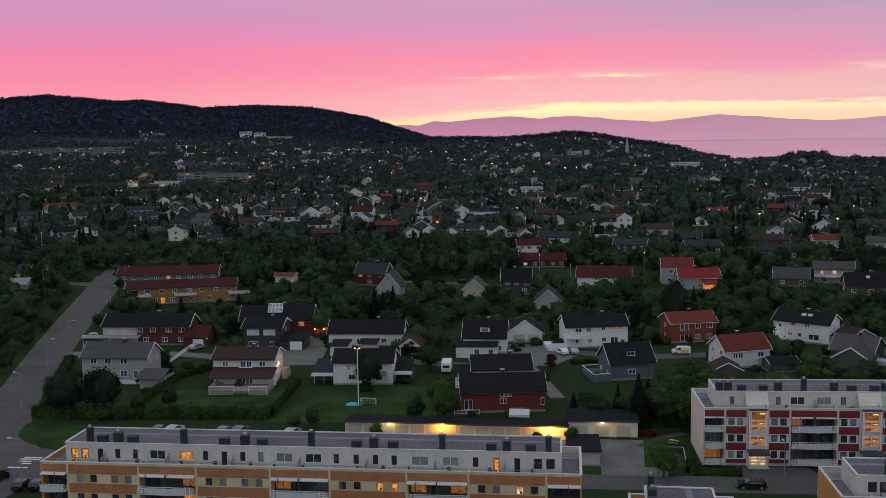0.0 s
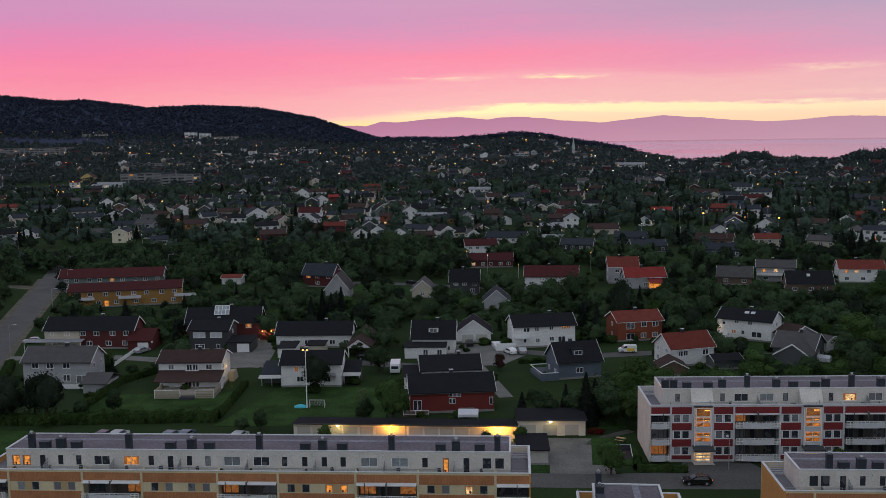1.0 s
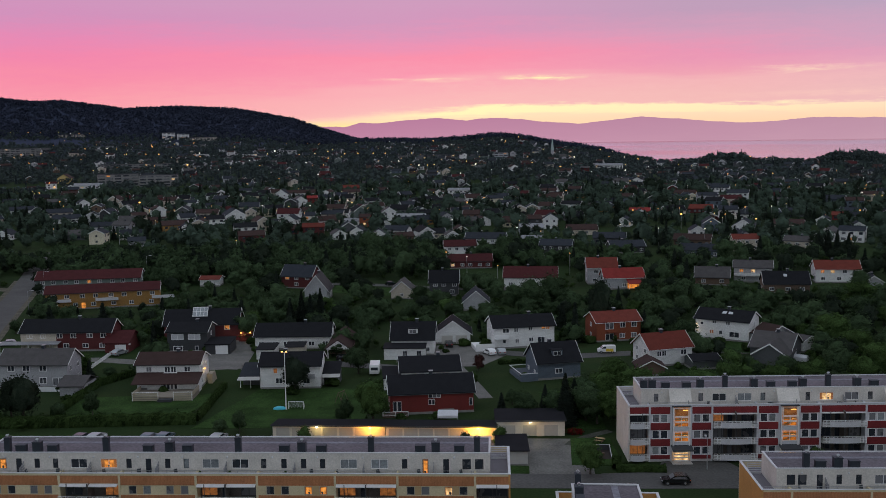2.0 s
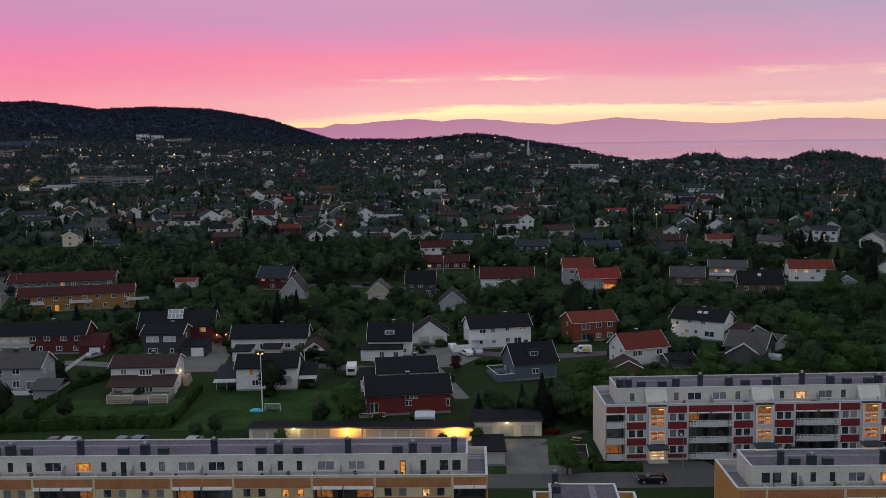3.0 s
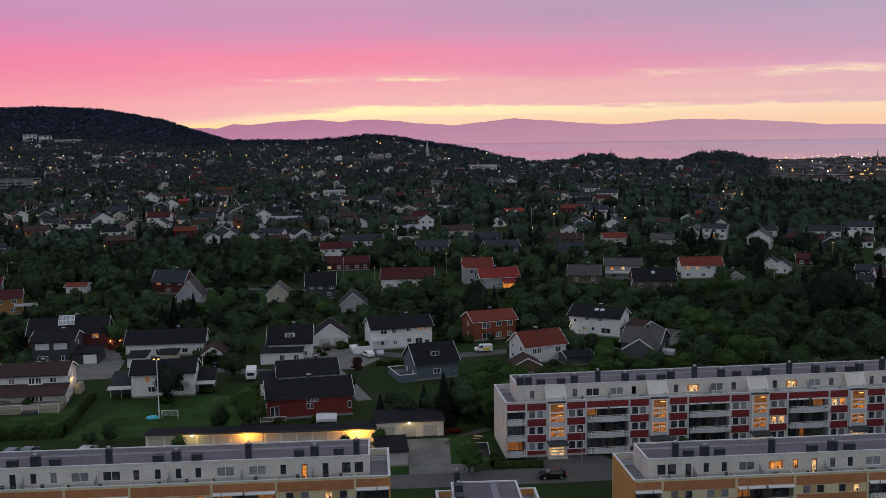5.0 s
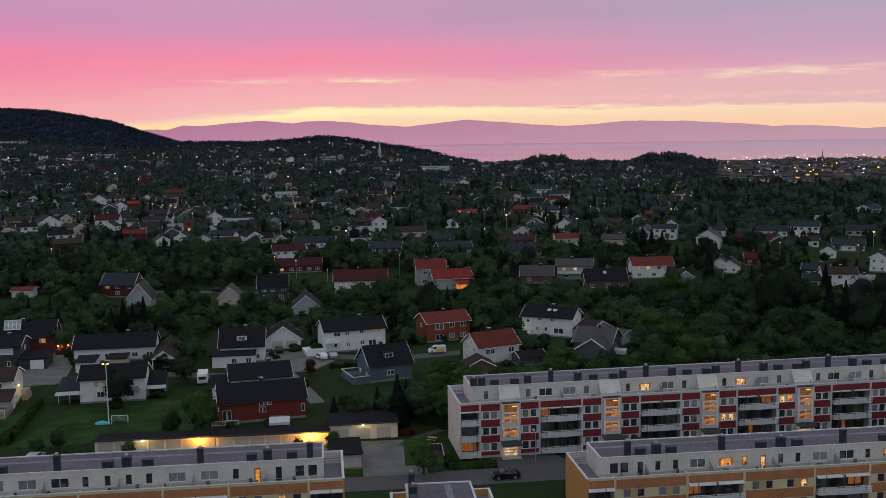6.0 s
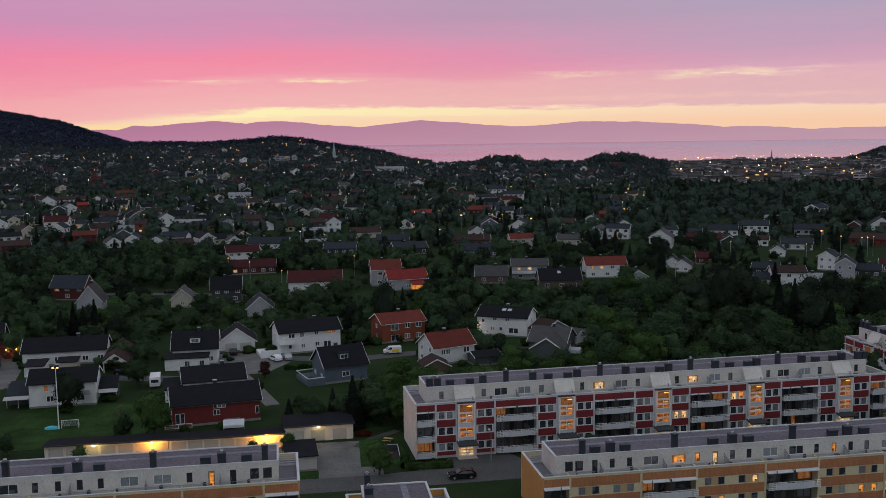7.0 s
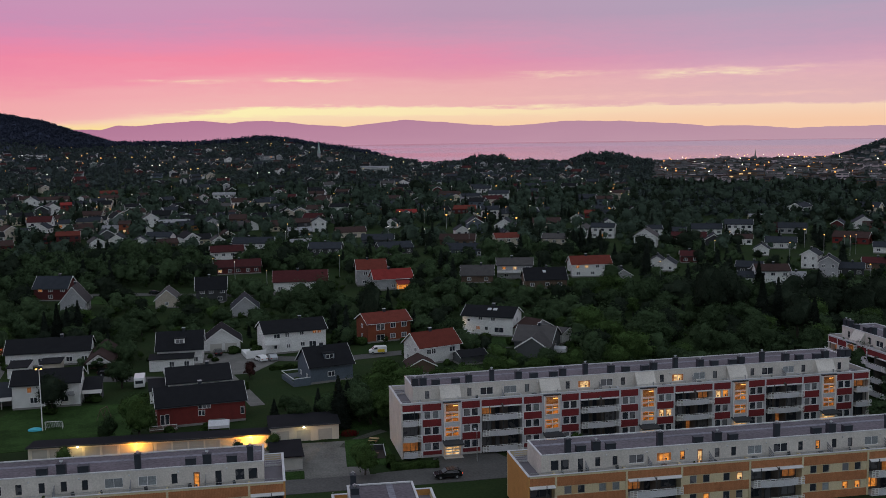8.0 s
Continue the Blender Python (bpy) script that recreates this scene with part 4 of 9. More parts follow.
apartment_block(pose(4.5, 124.3, 0, 0, 0, -90), [("E", 4.0), ("W", 10.5), ("B", 8.4), ("W", 10.5), ("B", 8.4), ("W", 10.5), ("E", 4.0)], 12.7, "orange apartment block seen over its flat roof", ORANGE_STYLE,
                {}, attic_row(56, ATTIC), 3, [(1.9 + 3.6, 2), (8.2, 1), (10.4, 0), (17.5, 2), (23.0, 0), (26.0, 1)], inset=(3.7, 3.0))
RED_ATTIC = sorted((x + 17.75 * k, s) for k in range(5) for x, s in ((4.5, "n"), (11.9, "n"), (14.2, "w"), (18.4, "w"), (22.2, "n")))
RED_VENTS = [(2.9, 1), (4.3, 1), (6.5, 0), (10.0, 0), (12.3, 1)] + [(x + 17.1 * k, s) for k in range(4) for x, s in ((16.4, 2), (21.2, 1), (24.0, 0), (27.6, 0), (29.3, 1))] + [(84.0, 1), (85.2, 1)]
apartment_block(pose(17.92, 164.97, 0, 0, 0, 3.3), RED_BAYS, 12.7, "long white apartment block with oxblood red bands and lit stairwells", RED_STYLE,
                {1: (), 3: (), 4: ((0, 0),), 0: ((2, 0),), 8: (), 12: ((0, 2), (2, 1)), 13: ((0, 0), (0, 1)), 11: ((1, 0), (1, 1)), 16: ((2, 1),), 20: ((0, 0),)}, attic_row(88.3, RED_ATTIC, {12: "pale", 7: "pale"}), 4, RED_VENTS, inset=(2.4, 3.2))
apartment_block(pose(116.24, 202.3, 0, 0, 0, -87), RED_BAYS[:12] + [("E", 3.5)], 12.7, "white apartment block with red bands, seen at an angle", RED_STYLE, {0: ((0, 0),)}, attic_row(50, RED_ATTIC), 5, RED_VENTS[:12], inset=(2.4, 3.2))


# ---- houses ----
FOOT = []  # footprints (x, y, radius) that trees keep clear of
WARM = random.Random(5)


def gable_walls(L, D, he, rise, ox=0.0):
    return Build().prism([(0, 0), (0, he), (D / 2, he + rise), (D, he), (D, 0)], ox, ox + L)


def gable_roof(L, D, he, rise, over=0.45, eave=0.5, t=0.2, ox=0.0):
    k = rise / (D / 2)
    b = Build()
    z0 = he - eave * k
    b.prism([(-eave, z0 + 0.02), (-eave, z0 + t), (D / 2, he + rise + t), (D / 2, he + rise + 0.02)], ox - over, ox + L + over)
    b.prism([(D / 2, he + rise + 0.02), (D / 2, he + rise + t), (D + eave, z0 + t), (D + eave, z0 + 0.02)], ox - over, ox + L + over)
    return b


def house(x, y, yaw, L, D, he, rise, wall, roof, label="", rows=(3, 3), ends=(1, 1), lit=(), chimney=True, near=True, trim=True, doors=(), z=None, low=0.9, dormer=0, skylights=0, wins=(), group="houses of the district"):
    """A gabled house; (x, y): its front left corner, yaw: the way its front runs, front facing the right-hand side of that way."""
    z = ground(x, y) if z is None else z
    m = pose(x, y, z, 0, 0, yaw)
    flat_roof = rise < 0.05
    lab = label or "%s house with a %s pitched roof" % (wall.replace("_", " "), roof.replace("_", " "))
    h = thing("house", m, lab, "house", group)
    c = m @ Vector((L / 2, D / 2, 0))
    FOOT.append((c.x, c.y, 0.5 * math.hypot(L, D)))
    if flat_roof:
        part("wall", Build().box(0, 0, -0.5, L, D, he), paint(wall), h)
        part("roof", Build().box(-0.4, -0.4, he, L + 0.4, D + 0.4, he + 0.25), roofing(roof), h)
    else:
        part("wall", gable_walls(L, D, he, rise), paint(wall), h)
        part("roof", gable_roof(L, D, he, rise), roofing(roof), h)
    if near:
        part("foundation", Build().box(-0.04, -0.04, -0.6, L + 0.04, D + 0.04, 0.45), STONE_WALL, h)
    for q in wins:
        window(h, q[0], q[1], q[2], q[3], -0.04, q[4] if len(q) > 4 else PANE, bar=0.11)
    n = len(rows)
    sh = he / n
    for s, count in enumerate(rows):
        for k in range(count):
            w, hh = (1.5, 1.25) if near else (1.6, 1.2)
            px = L * (k + 0.5) / count - w / 2 + (0.35 if (k + s) % 2 and count > 1 else 0)
            pz = s * sh + low
            on = (s, k) in lit
            glow = (LIT if (k + s) % 2 else LIT_PALE) if on else PANE
            if near:
                window(h, px, pz, w, hh, -0.04, glow, bar=0.11)
            else:
                part("window", shared(("far_window", w, hh), lambda: Build().box(0, -0.06, 0, w, 0.02, hh), "window", glow), glow, h, at=Matrix.Translation((px, 0, pz)))
    for side, count in enumerate(ends):
        for s in range(n if count else 0):
            for k in range(count):
                w, hh = 1.1, 1.1
                py = D * (k + 0.5) / count
                mm = pose(0, py + w / 2, s * sh + low, 0, 0, -90) if side == 0 else pose(L, py - w / 2, s * sh + low, 0, 0, 90)
                if near:
                    window(h, mm @ Matrix.Translation((0, -0.04, 0)), 0, w, hh, bar=0.1)
                else:
                    part("window", shared(("far_window", w, hh), lambda: Build().box(0, -0.06, 0, w, 0.02, hh), "window", PANE), PANE, h, at=mm)
    if trim and not flat_roof and near:
        k = rise / (D / 2)
        for ox in (-0.5, L + 0.44):
            b = Build()
            b.prism([(-0.55, he - 0.55 * k - 0.02), (-0.55, he - 0.55 * k + 0.22), (D / 2, he + rise + 0.22), (D / 2, he + rise - 0.04)], ox, ox + 0.06)
            b.prism([(D / 2, he + rise - 0.04), (D / 2, he + rise + 0.22), (D + 0.55, he - 0.55 * k + 0.22), (D + 0.55, he - 0.55 * k - 0.02)], ox, ox + 0.06)
            part("bargeboard", b, WHITE_TRIM, h)
        part("gutter", Build().tube((-0.45, -0.58, he - 0.5 * k), (L + 0.45, -0.58, he - 0.5 * k), 0.06, n=6), WHITE_TRIM if roof in ("red", "bright_red", "light_grey") else DARK_STEEL, h)
    if trim and not flat_roof and not near and wall in ("white", "cream", "beige", "red", "dark_red", "blue_grey", "charcoal", "dark_grey", "brown"):
        # pale boards along the gables that show
        k = rise / (D / 2)
        ox = -0.5 if ends[0] else L + 0.44
        b = Build().prism([(-0.55, he - 0.55 * k - 0.1), (-0.55, he - 0.55 * k + 0.24), (D / 2, he + rise + 0.24), (D + 0.55, he - 0.55 * k + 0.24), (D + 0.55, he - 0.55 * k - 0.1), (D / 2, he + rise - 0.1)], ox, ox + 0.06)
        part("bargeboard", b, WHITE_TRIM, h)
    if chimney and not flat_roof:
        cx = L * (0.35 + 0.3 * WARM.random())
        ch = part("chimney", Build().box(cx, D / 2 - 0.35, he + rise * 0.7, cx + 0.7, D / 2 + 0.35, he + rise + 0.8), VENT, h)
        if near:
            part("chimney_cap", Build().box(cx - 0.08, D / 2 - 0.43, he + rise + 0.8, cx + 0.78, D / 2 + 0.43, he + rise + 0.9), STEEL, ch)
    for dx, dw, dh, kind in doors:
        if kind == "garage":
            g = Build().box(dx, -0.06, 0.05, dx + dw, 0.0, dh)
            for q in range(1, 4):
                g.box(dx, -0.09, dh * q / 4 - 0.02, dx + dw, -0.06, dh * q / 4 + 0.02)
            part("garage_door", g, WHITE_TRIM, h, "white sectional garage door")
        else:
            part("door", Build().box(dx, -0.06, 0.1, dx + dw, 0.0, dh).box(dx + dw * 0.2, -0.08, dh * 0.55, dx + dw * 0.8, -0.06, dh * 0.9), paint("brown"), h)
    for q in range(dormer):
        dx = L * (q + 1) / (dormer + 1) - 1.2
        y0, y1, z0 = D * 0.14, D * 0.42, he + rise * 0.30
        part("dormer", Build().box(dx, y0, z0 - 0.3, dx + 2.4, y1, z0 + 1.25), paint(wall), h)
        part("dormer_roof", Build().box(dx - 0.15, y0 - 0.25, z0 + 1.25, dx + 2.55, y1 + 0.3, z0 + 1.37), roofing(roof), h)
        window(h, dx + 0.3, z0 + 0.1, 1.8, 0.95, y0 - 0.05, PANE, cross=True)
    k = rise / (D / 2)
    for q in range(skylights):
        s = L * 0.45 + 1.6 * q
        y0 = D * 0.26
        b = Build().prism([(y0, he + y0 * k + 0.2), (y0, he + y0 * k + 0.28), (y0 + 0.9, he + (y0 + 0.9) * k + 0.28), (y0 + 0.9, he + (y0 + 0.9) * k + 0.2)], s, s + 1.1)
        part("skylight", b, WHITE_PANEL, h, "pale roof window")
    return h


def lean_to(parent, x0, x1, y0, y1, z_low, z_high, roof, posts=True, wall=None):
    """A lower roof against the front of a house, on posts or walls."""
    part("porch_roof", Build().prism([(y0, z_low), (y0, z_low + 0.16), (y1, z_high + 0.16), (y1, z_high)], x0, x1), roofing(roof), parent)
    if wall:
        part("porch_wall", Build().prism([(y0 + 0.4, -0.3), (y0 + 0.4, z_low + 0.05), (y1, z_high), (y1, -0.3)], x0 + 0.25, x1 - 0.25), paint(wall), parent)
    elif posts:
        for px in (x0 + 0.2, (x0 + x1) / 2, x1 - 0.3):
            part("post", Build().box(px, y0 + 0.15, 0, px + 0.12, y0 + 0.27, z_low + 0.05), WHITE_TRIM, parent)


def wall_lamp(parent, x, y, z, watts, glow=None):
    """A glowing lamp on a house wall, with its light."""
    lamp = part("wall_lamp", Build().ball((x, y, z), (0.16, 0.16, 0.2), 8, 6), glow or LAMP, parent, "glowing wall lamp")
    data = bpy.data.lights.new("porch_light", "POINT")
    data.energy, data.color, data.shadow_soft_size = watts, (1.0, 0.62, 0.25), 0.2
    ob = new("porch_light", data)
    ob.matrix_basis = parent.matrix_basis @ Matrix.Translation((x + (0.5 if x > 5 else -0.1), y - 0.5, z - 0.1))
    tagged(ob, "warm light of a porch lamp", "lamp")
    return lamp


def picket_deck(parent, x0, x1, y0, y1, z, gap=None):
    """A timber terrace with a slatted balustrade."""
    part("terrace_floor", Build().box(x0, y0, 0.0, x1, y1, z), mat("weathered_deck", (0.22, 0.19, 0.15), 0.85, 0.2, 1.0), parent)
    spans = [(x0, x1)] if not gap else [(x0, gap[0]), (gap[1], x1)]
    slats = mat("pale_fence_boards", (0.34, 0.30, 0.22), 0.8, 0.15, 1.0)
    for a, b in spans:
        f = Build()
        for q in range(4):
            f.box(a, y0 - 0.03, 0.02 + (z + 0.9) * q / 4, b, y0 + 0.02, (z + 0.9) * (q + 0.72) / 4)
        part("balustrade", f, slats, parent, "pale horizontal board balustrade")
        part("rail", Build().box(a - 0.03, y0 - 0.06, z + 0.92, b + 0.03, y0 + 0.06, z + 1.0), WHITE_TRIM, parent)
        for px in (a, b - 0.12):
            part("post", Build().box(px, y0 - 0.06, 0, px + 0.12, y0 + 0.06, z + 1.0), WHITE_TRIM, parent)
    for xx in (x0, x1 - 0.06):
        part("side_rail", Build().box(xx, y0, z + 0.05, xx + 0.06, y1, z + 0.95), slats, parent)


h = house(-114.89, 211.5, 1.94, 15.37, 8, 5.5, 2.53, "grey", "grey", "grey two-storey house with a white-trimmed tiled roof", rows=(0, 0), ends=(0, 2), wins=((9.1, 3.85, 1.7, 1.4), (9.0, 1.0, 1.7, 1.5), (12.0, 0.5, 2.7, 1.9), (2.0, 3.85, 1.6, 1.4), (5.4, 3.85, 1.6, 1.4), (3.0, 1.0, 1.6, 1.4)))
part("garage_wall", Build().box(16.4, -6.8, 0, 21.4, 1.0, 2.2), paint("grey"), h)
part("garage_roof", gable_roof(5.0, 7.8, 2.2, 1.3, ox=16.4), roofing("grey"), h, at=Matrix.Translation((0, -6.8, 0)))
part("fence", Build().box(10.0, -3.0, 0, 15.6, -2.9, 1.0), WHITE_TRIM, h)
h = house(-83.3, 210.66, 4.13, 13.76, 8.5, 5.7, 1.68, "white", "brown", "white two-storey house with a brown roof and a porch lamp", rows=(0, 0), ends=(0, 2), wins=((2.1, 3.95, 1.3, 1.2), (6.1, 3.6, 1.3, 1.6), (7.5, 3.6, 1.2, 1.6), (10.4, 3.95, 1.4, 1.2)))
lean_to(h, 0.1, 14.5, -4.9, 0, 2.3, 3.75, "brown", False)
part("lower_wall", Build().box(3.2, -3.4, 0, 14.1, 0, 2.5), paint("white"), h)
[window(h, x0, 0.9, 0.72, 1.7, -3.44, PANE, cross=False, name="terrace_door", bar=0.09) for x0 in (6.6, 7.4, 8.2, 9.0)]
picket_deck(h, 1.8, 14.4, -9.6, -3.4, 0.9, gap=(7.3, 10.4))
part("step", Build().box(7.4, -10.8, 0, 10.3, -9.6, 0.6), paint("charcoal"), h)
part("balconet", Build().box(6.0, -0.5, 3.0, 8.9, 0, 3.9), WHITE_TRIM, h)
wall_lamp(h, 14.0, 4.0, 3.7, 70)
part("side_stair", Build().prism([(5.0, 0), (5.0, 2.2), (8.0, 2.2), (9.5, 0)], 14.2, 15.3), mat("pale_fence_boards", (0.34, 0.30, 0.22), 0.8, 0.15, 1.0), h)
h = house(-128.67, 248.89, 3.4, 23.43, 8, 5.2, 2.54, "dark_red", "black", "semi-detached house, one half cream and one half red", rows=(5, 6), ends=(0, 1))
part("cream_half", Build().box(-0.05, -0.06, 0, 9.2, 0.02, 5.1), paint("beige"), h)
lean_to(h, -4.8, 10.5, -2.6, 0, 2.3, 2.6, "light_grey", True)
part("annex_wall", gable_walls(6.2, 9, 2.7, 2.2), paint("dark_red"), h, at=Matrix.Translation((22.6, -2.4, 0)))
part("annex_roof", gable_roof(6.2, 9, 2.7, 2.2), roofing("dark_red"), h, at=Matrix.Translation((22.6, -2.4, 0)))
part("annex_trim", Build().box(28.9, -2.9, 2.2, 29.3, -2.7, 2.6), WHITE_TRIM, h)
part("garage_door", Build().box(25.2, -2.5, 0.05, 28.0, -2.4, 2.1), WHITE_TRIM, h, "white garage door")
h = house(-151.21, 309.54, 17.14, 35.28, 9, 5.4, 1.88, "ochre", "dark_red", "long ochre row of homes with a dark red roof", rows=(6, 8), ends=(0, 1), chimney=False)
[part("balcony", Build().box(x0, -1.4, 2.6, x0 + 7, 0, 2.75).box(x0, -1.45, 2.75, x0 + 7, -1.38, 3.6), WHITE_PANEL, h, "pale balcony front") for x0 in (1, 15.5, 33)]
# a panel at the door glows in place of porch light
[part("lit_porch", Build().box(x0, -0.08, 0.3, x0 + 1.2, -0.02, 2.1), LIT, h, "porch door panel that glows as if lit") for x0 in (11,)]
house(-170.32, 342.35, 10.67, 35.98, 9, 5.2, 2.46, "green_grey", "dark_red", "long grey-green row of homes with a dark red roof", rows=(6, 9), lit=((1, 4),), ends=(0, 1), chimney=False)
h = house(-89.81, 248.68, 3.44, 10.17, 9, 5.3, 1.6, "charcoal", "black", "charcoal house with large white-framed windows", rows=(0, 0), ends=(0, 1), wins=((1.0, 3.2, 3.2, 1.5, WHITE_PANEL), (5.4, 3.2, 3.1, 1.5, WHITE_PANEL), (1.4, 0.3, 2.5, 1.3), (7.0, 0.3, 0.9, 1.3)))
lean_to(h, 10.3, 17.0, -3.7, 4, 2.6, 3.0, "black", False, "charcoal")
part("garage_door", Build().box(13.1, -3.42, 0.1, 16.2, -3.3, 2.3), WHITE_TRIM, h, "white garage door")
h = house(-94.32, 259.17, 8.1, 19.46, 10, 5, 3.2, "dark_red", "black", "dark red house with a black roof and solar collectors", rows=(0, 3), lit=((1, 2),), ends=(0, 1))
part("solar_panel", Build().prism([(2.2, 6.7), (2.2, 6.8), (4.4, 8.9), (4.4, 8.8)], 7.2, 11.1), BLIND, h, "pale glazed solar collector")
[part("panel_bar", Build().prism([(2.15, 6.72), (2.15, 6.88), (4.45, 8.98), (4.45, 8.82)], 7.15 + 0.97 * q, 7.25 + 0.97 * q), WHITE_TRIM, h) for q in range(5)]
[part("panel_bar", Build().box(7.15, 2.15 + 1.05 * q, 6.75 + 1.02 * q, 11.15, 2.3 + 1.05 * q, 6.9 + 1.02 * q), WHITE_TRIM, h) for q in range(3)]
part("entry_wall", Build().box(19.5, 0, 0, 24.0, 5, 3.1), paint("dark_red"), h)
wall_lamp(h, 20.2, -0.15, 2.4, 60)
wall_lamp(h, 22.6, -0.15, 2.4, 60)
h = house(-67.73, 251.53, 3.57, 19.29, 9, 3.6, 2.44, "white", "black", "long low white house with a black roof", rows=(6,), ends=(0, 1))
lean_to(h, 2.2, 7.0, -11.5, -4, 2.4, 2.6, "black", False, "white")
lean_to(h, 9.0, 13.9, -8.8, -3, 2.4, 2.6, "black", False, "beige")
part("carport_roof", gable_roof(18, 5.6, 2.6, 2.0), roofing("brown"), h, at=pose(25.4, -11.5, 0, 0, 0, 90))
part("carport_gable", Build().prism([(0, 2.4), (0, 2.65), (2.8, 4.6), (5.6, 2.65), (5.6, 2.4)], -0.3, -0.2), paint("white"), h, at=pose(25.4, -11.5, 0, 0, 0, 90))
[part("carport_post", Build().box(x0, -11.4, 0, x0 + 0.2, -11.2, 2.7), paint("white"), h) for x0 in (20.0, 25.1)]
part("carport_wall", Build().box(19.9, -6, 0, 25.2, 5, 2.6), paint("brown"), h)
h = house(-56.16, 211.7, 4.19, 13.01, 8.5, 5.2, 1.99, "white", "black", "white two-storey house with a black roof and sheds on both sides", rows=(0, 0), ends=(0, 1), wins=((2.8, 3.4, 1.0, 1.3, LIT_DIM), (9.7, 3.4, 1.0, 1.3), (3.3, 1.2, 1.5, 1.3), (9.2, 1.1, 1.6, 1.3)))
lean_to(h, -4.9, -0.1, 1.2, 8.3, 2.5, 4.0, "slate", True)
part("shed_wall", Build().box(-4.6, 4.0, 0, -0.1, 8, 2.6), paint("dark_grey"), h)
part("canopy", Build().prism([(-0.6, 2.15), (-0.6, 2.2), (1.15, 2.56), (1.15, 2.51)], -5.0, -0.15), CONCRETE, h, "pale corrugated canopy over the patio")
part("canopy", Build().prism([(1.0, 2.15), (1.0, 2.2), (2.75, 2.56), (2.75, 2.51)], 13.2, 17.1), CONCRETE, h, "pale corrugated canopy over the patio")
lean_to(h, 13.1, 17.0, 2.8, 8.3, 2.5, 4.0, "black", True)
part("shed_wall", Build().box(13.1, 5.0, 0, 16.8, 8, 2.6), paint("dark_grey"), h)
part("balcony", Build().box(8.2, -1.3, 2.5, 12, 0, 2.65).box(8.2, -1.35, 2.65, 12, -1.3, 3.5), paint("grey"), h)
h = house(-25.26, 191.95, 9.82, 16.42, 9, 4.3, 2.45, "red", "black", "red timber house with a black roof and white window trim", rows=(0, 0), ends=(1, 1))
[window(h, x0, 3.15, 0.78, 0.85, -0.04) for x0 in (7.5, 8.3, 9.1)]
[window(h, x0, 1.8, 0.62, 1.1, -0.04) for x0 in (7.5, 8.15)]
window(h, 0.5, 0.7, 0.8, 2.0, -0.04)
window(h, 1.35, 0.7, 0.8, 2.0, -0.04)
window(h, 15.5, 1.4, 0.7, 1.5, -0.06)
part("stone_base", Build().box(9.5, -0.1, 0, 12.5, 0, 0.9), STONE_WALL, h)
part("veranda", Build().box(-1.6, -1.8, 0, 3.4, 0, 0.4), paint("brown"), h)
part("veranda_rail", Build().box(-1.6, -1.86, 1.1, 3.4, -1.8, 1.2).box(-1.6, -1.86, 0.3, -1.5, -1.8, 1.1).box(0.8, -1.86, 0.3, 0.9, -1.8, 1.1).box(3.3, -1.86, 0.3, 3.4, -1.8, 1.1).box(-1.6, -1.86, 0.4, 3.4, -1.8, 0.48), WHITE_TRIM, h)
h = house(-25.49, 212.47, 9.01, 12.75, 10, 3.8, 2.11, "white", "black", "white house with a low black roof", rows=(3,), ends=(0, 0))
lean_to(h, -4.0, 0.0, -1.0, 6, 2.6, 3.6, "black", False, "white")
h = house(-31.63, 245.12, 1.8, 10.52, 9, 4.2, 3.4, "white", "black", "white house with a steep black roof and a dormer", rows=(3,), dormer=1, ends=(1, 1))
lean_to(h, -1.7, 8.8, -5, 0.5, 2.8, 3.1, "black", False, "white")
[window(h, x0, 0.9, 1.2, 1.3, -4.66) for x0 in (3.1, 6.5)]
h = house(-12.76, 259.44, 93.57, 9, 9.08, 2.7, 3.28, "white", "black", "white double garage with a black gable roof", rows=(0,), ends=(0, 0), chimney=False)
[part("garage_door", shared("gd", lambda: Build().box(-0.06, 0, 0.05, 0, 2.9, 2.2), "garage_door", PALE_DOOR), PALE_DOOR, h, "pale garage door", at=Matrix.Translation((0, y0, 0))) for y0 in (0.9, 4.6)]
h = house(-6.46, 252.6, 12.9, 15.78, 9, 5.6, 2.13, "white", "black", "long white two-storey house with a black roof", rows=(0, 0), ends=(1, 0), wins=((2.3, 4.0, 1.7, 1.2), (5.2, 4.1, 1.2, 1.2), (9.0, 4.35, 1.1, 1.1), (12.3, 4.5, 1.1, 1.0, LIT), (13.5, 4.5, 1.1, 1.0, LIT_DIM), (2.3, 1.3, 0.9, 1.1), (5.5, 1.3, 1.1, 1.1), (9.1, 1.5, 1.2, 1.2), (11.3, 1.1, 2.0, 1.6)))
part("balcony", Build().box(0.2, -1.5, 2.75, 3.6, 0, 2.9).box(0.2, -1.55, 2.75, 3.6, -1.5, 3.85), WHITE_TRIM, h)
part("terrace", Build().box(-5.0, -2.0, 0, -0.1, 5, 1.0).box(-5.0, -2.05, 1.0, -0.1, -2.0, 1.9), WHITE_TRIM, h)
h = house(4.05, 220.22, 16.91, 9.94, 9, 4, 3.4, "blue_grey", "black", "blue-grey house with a black roof and white trim", rows=(0,), ends=(2, 0), dormer=1, wins=((4.0, 1.3, 1.7, 1.2),))
part("side_deck", Build().box(-4.0, -0.4, 0, -0.1, 8.6, 1.0).box(-4.0, -0.42, 1.0, -0.1, -0.36, 1.7), paint("blue_grey"), h)
[part("deck_rail", Build().box(-4.0, y0, 1.7, -0.1, y0 + 0.12, 1.85), WHITE_TRIM, h) for y0 in (-0.4, 8.5)]
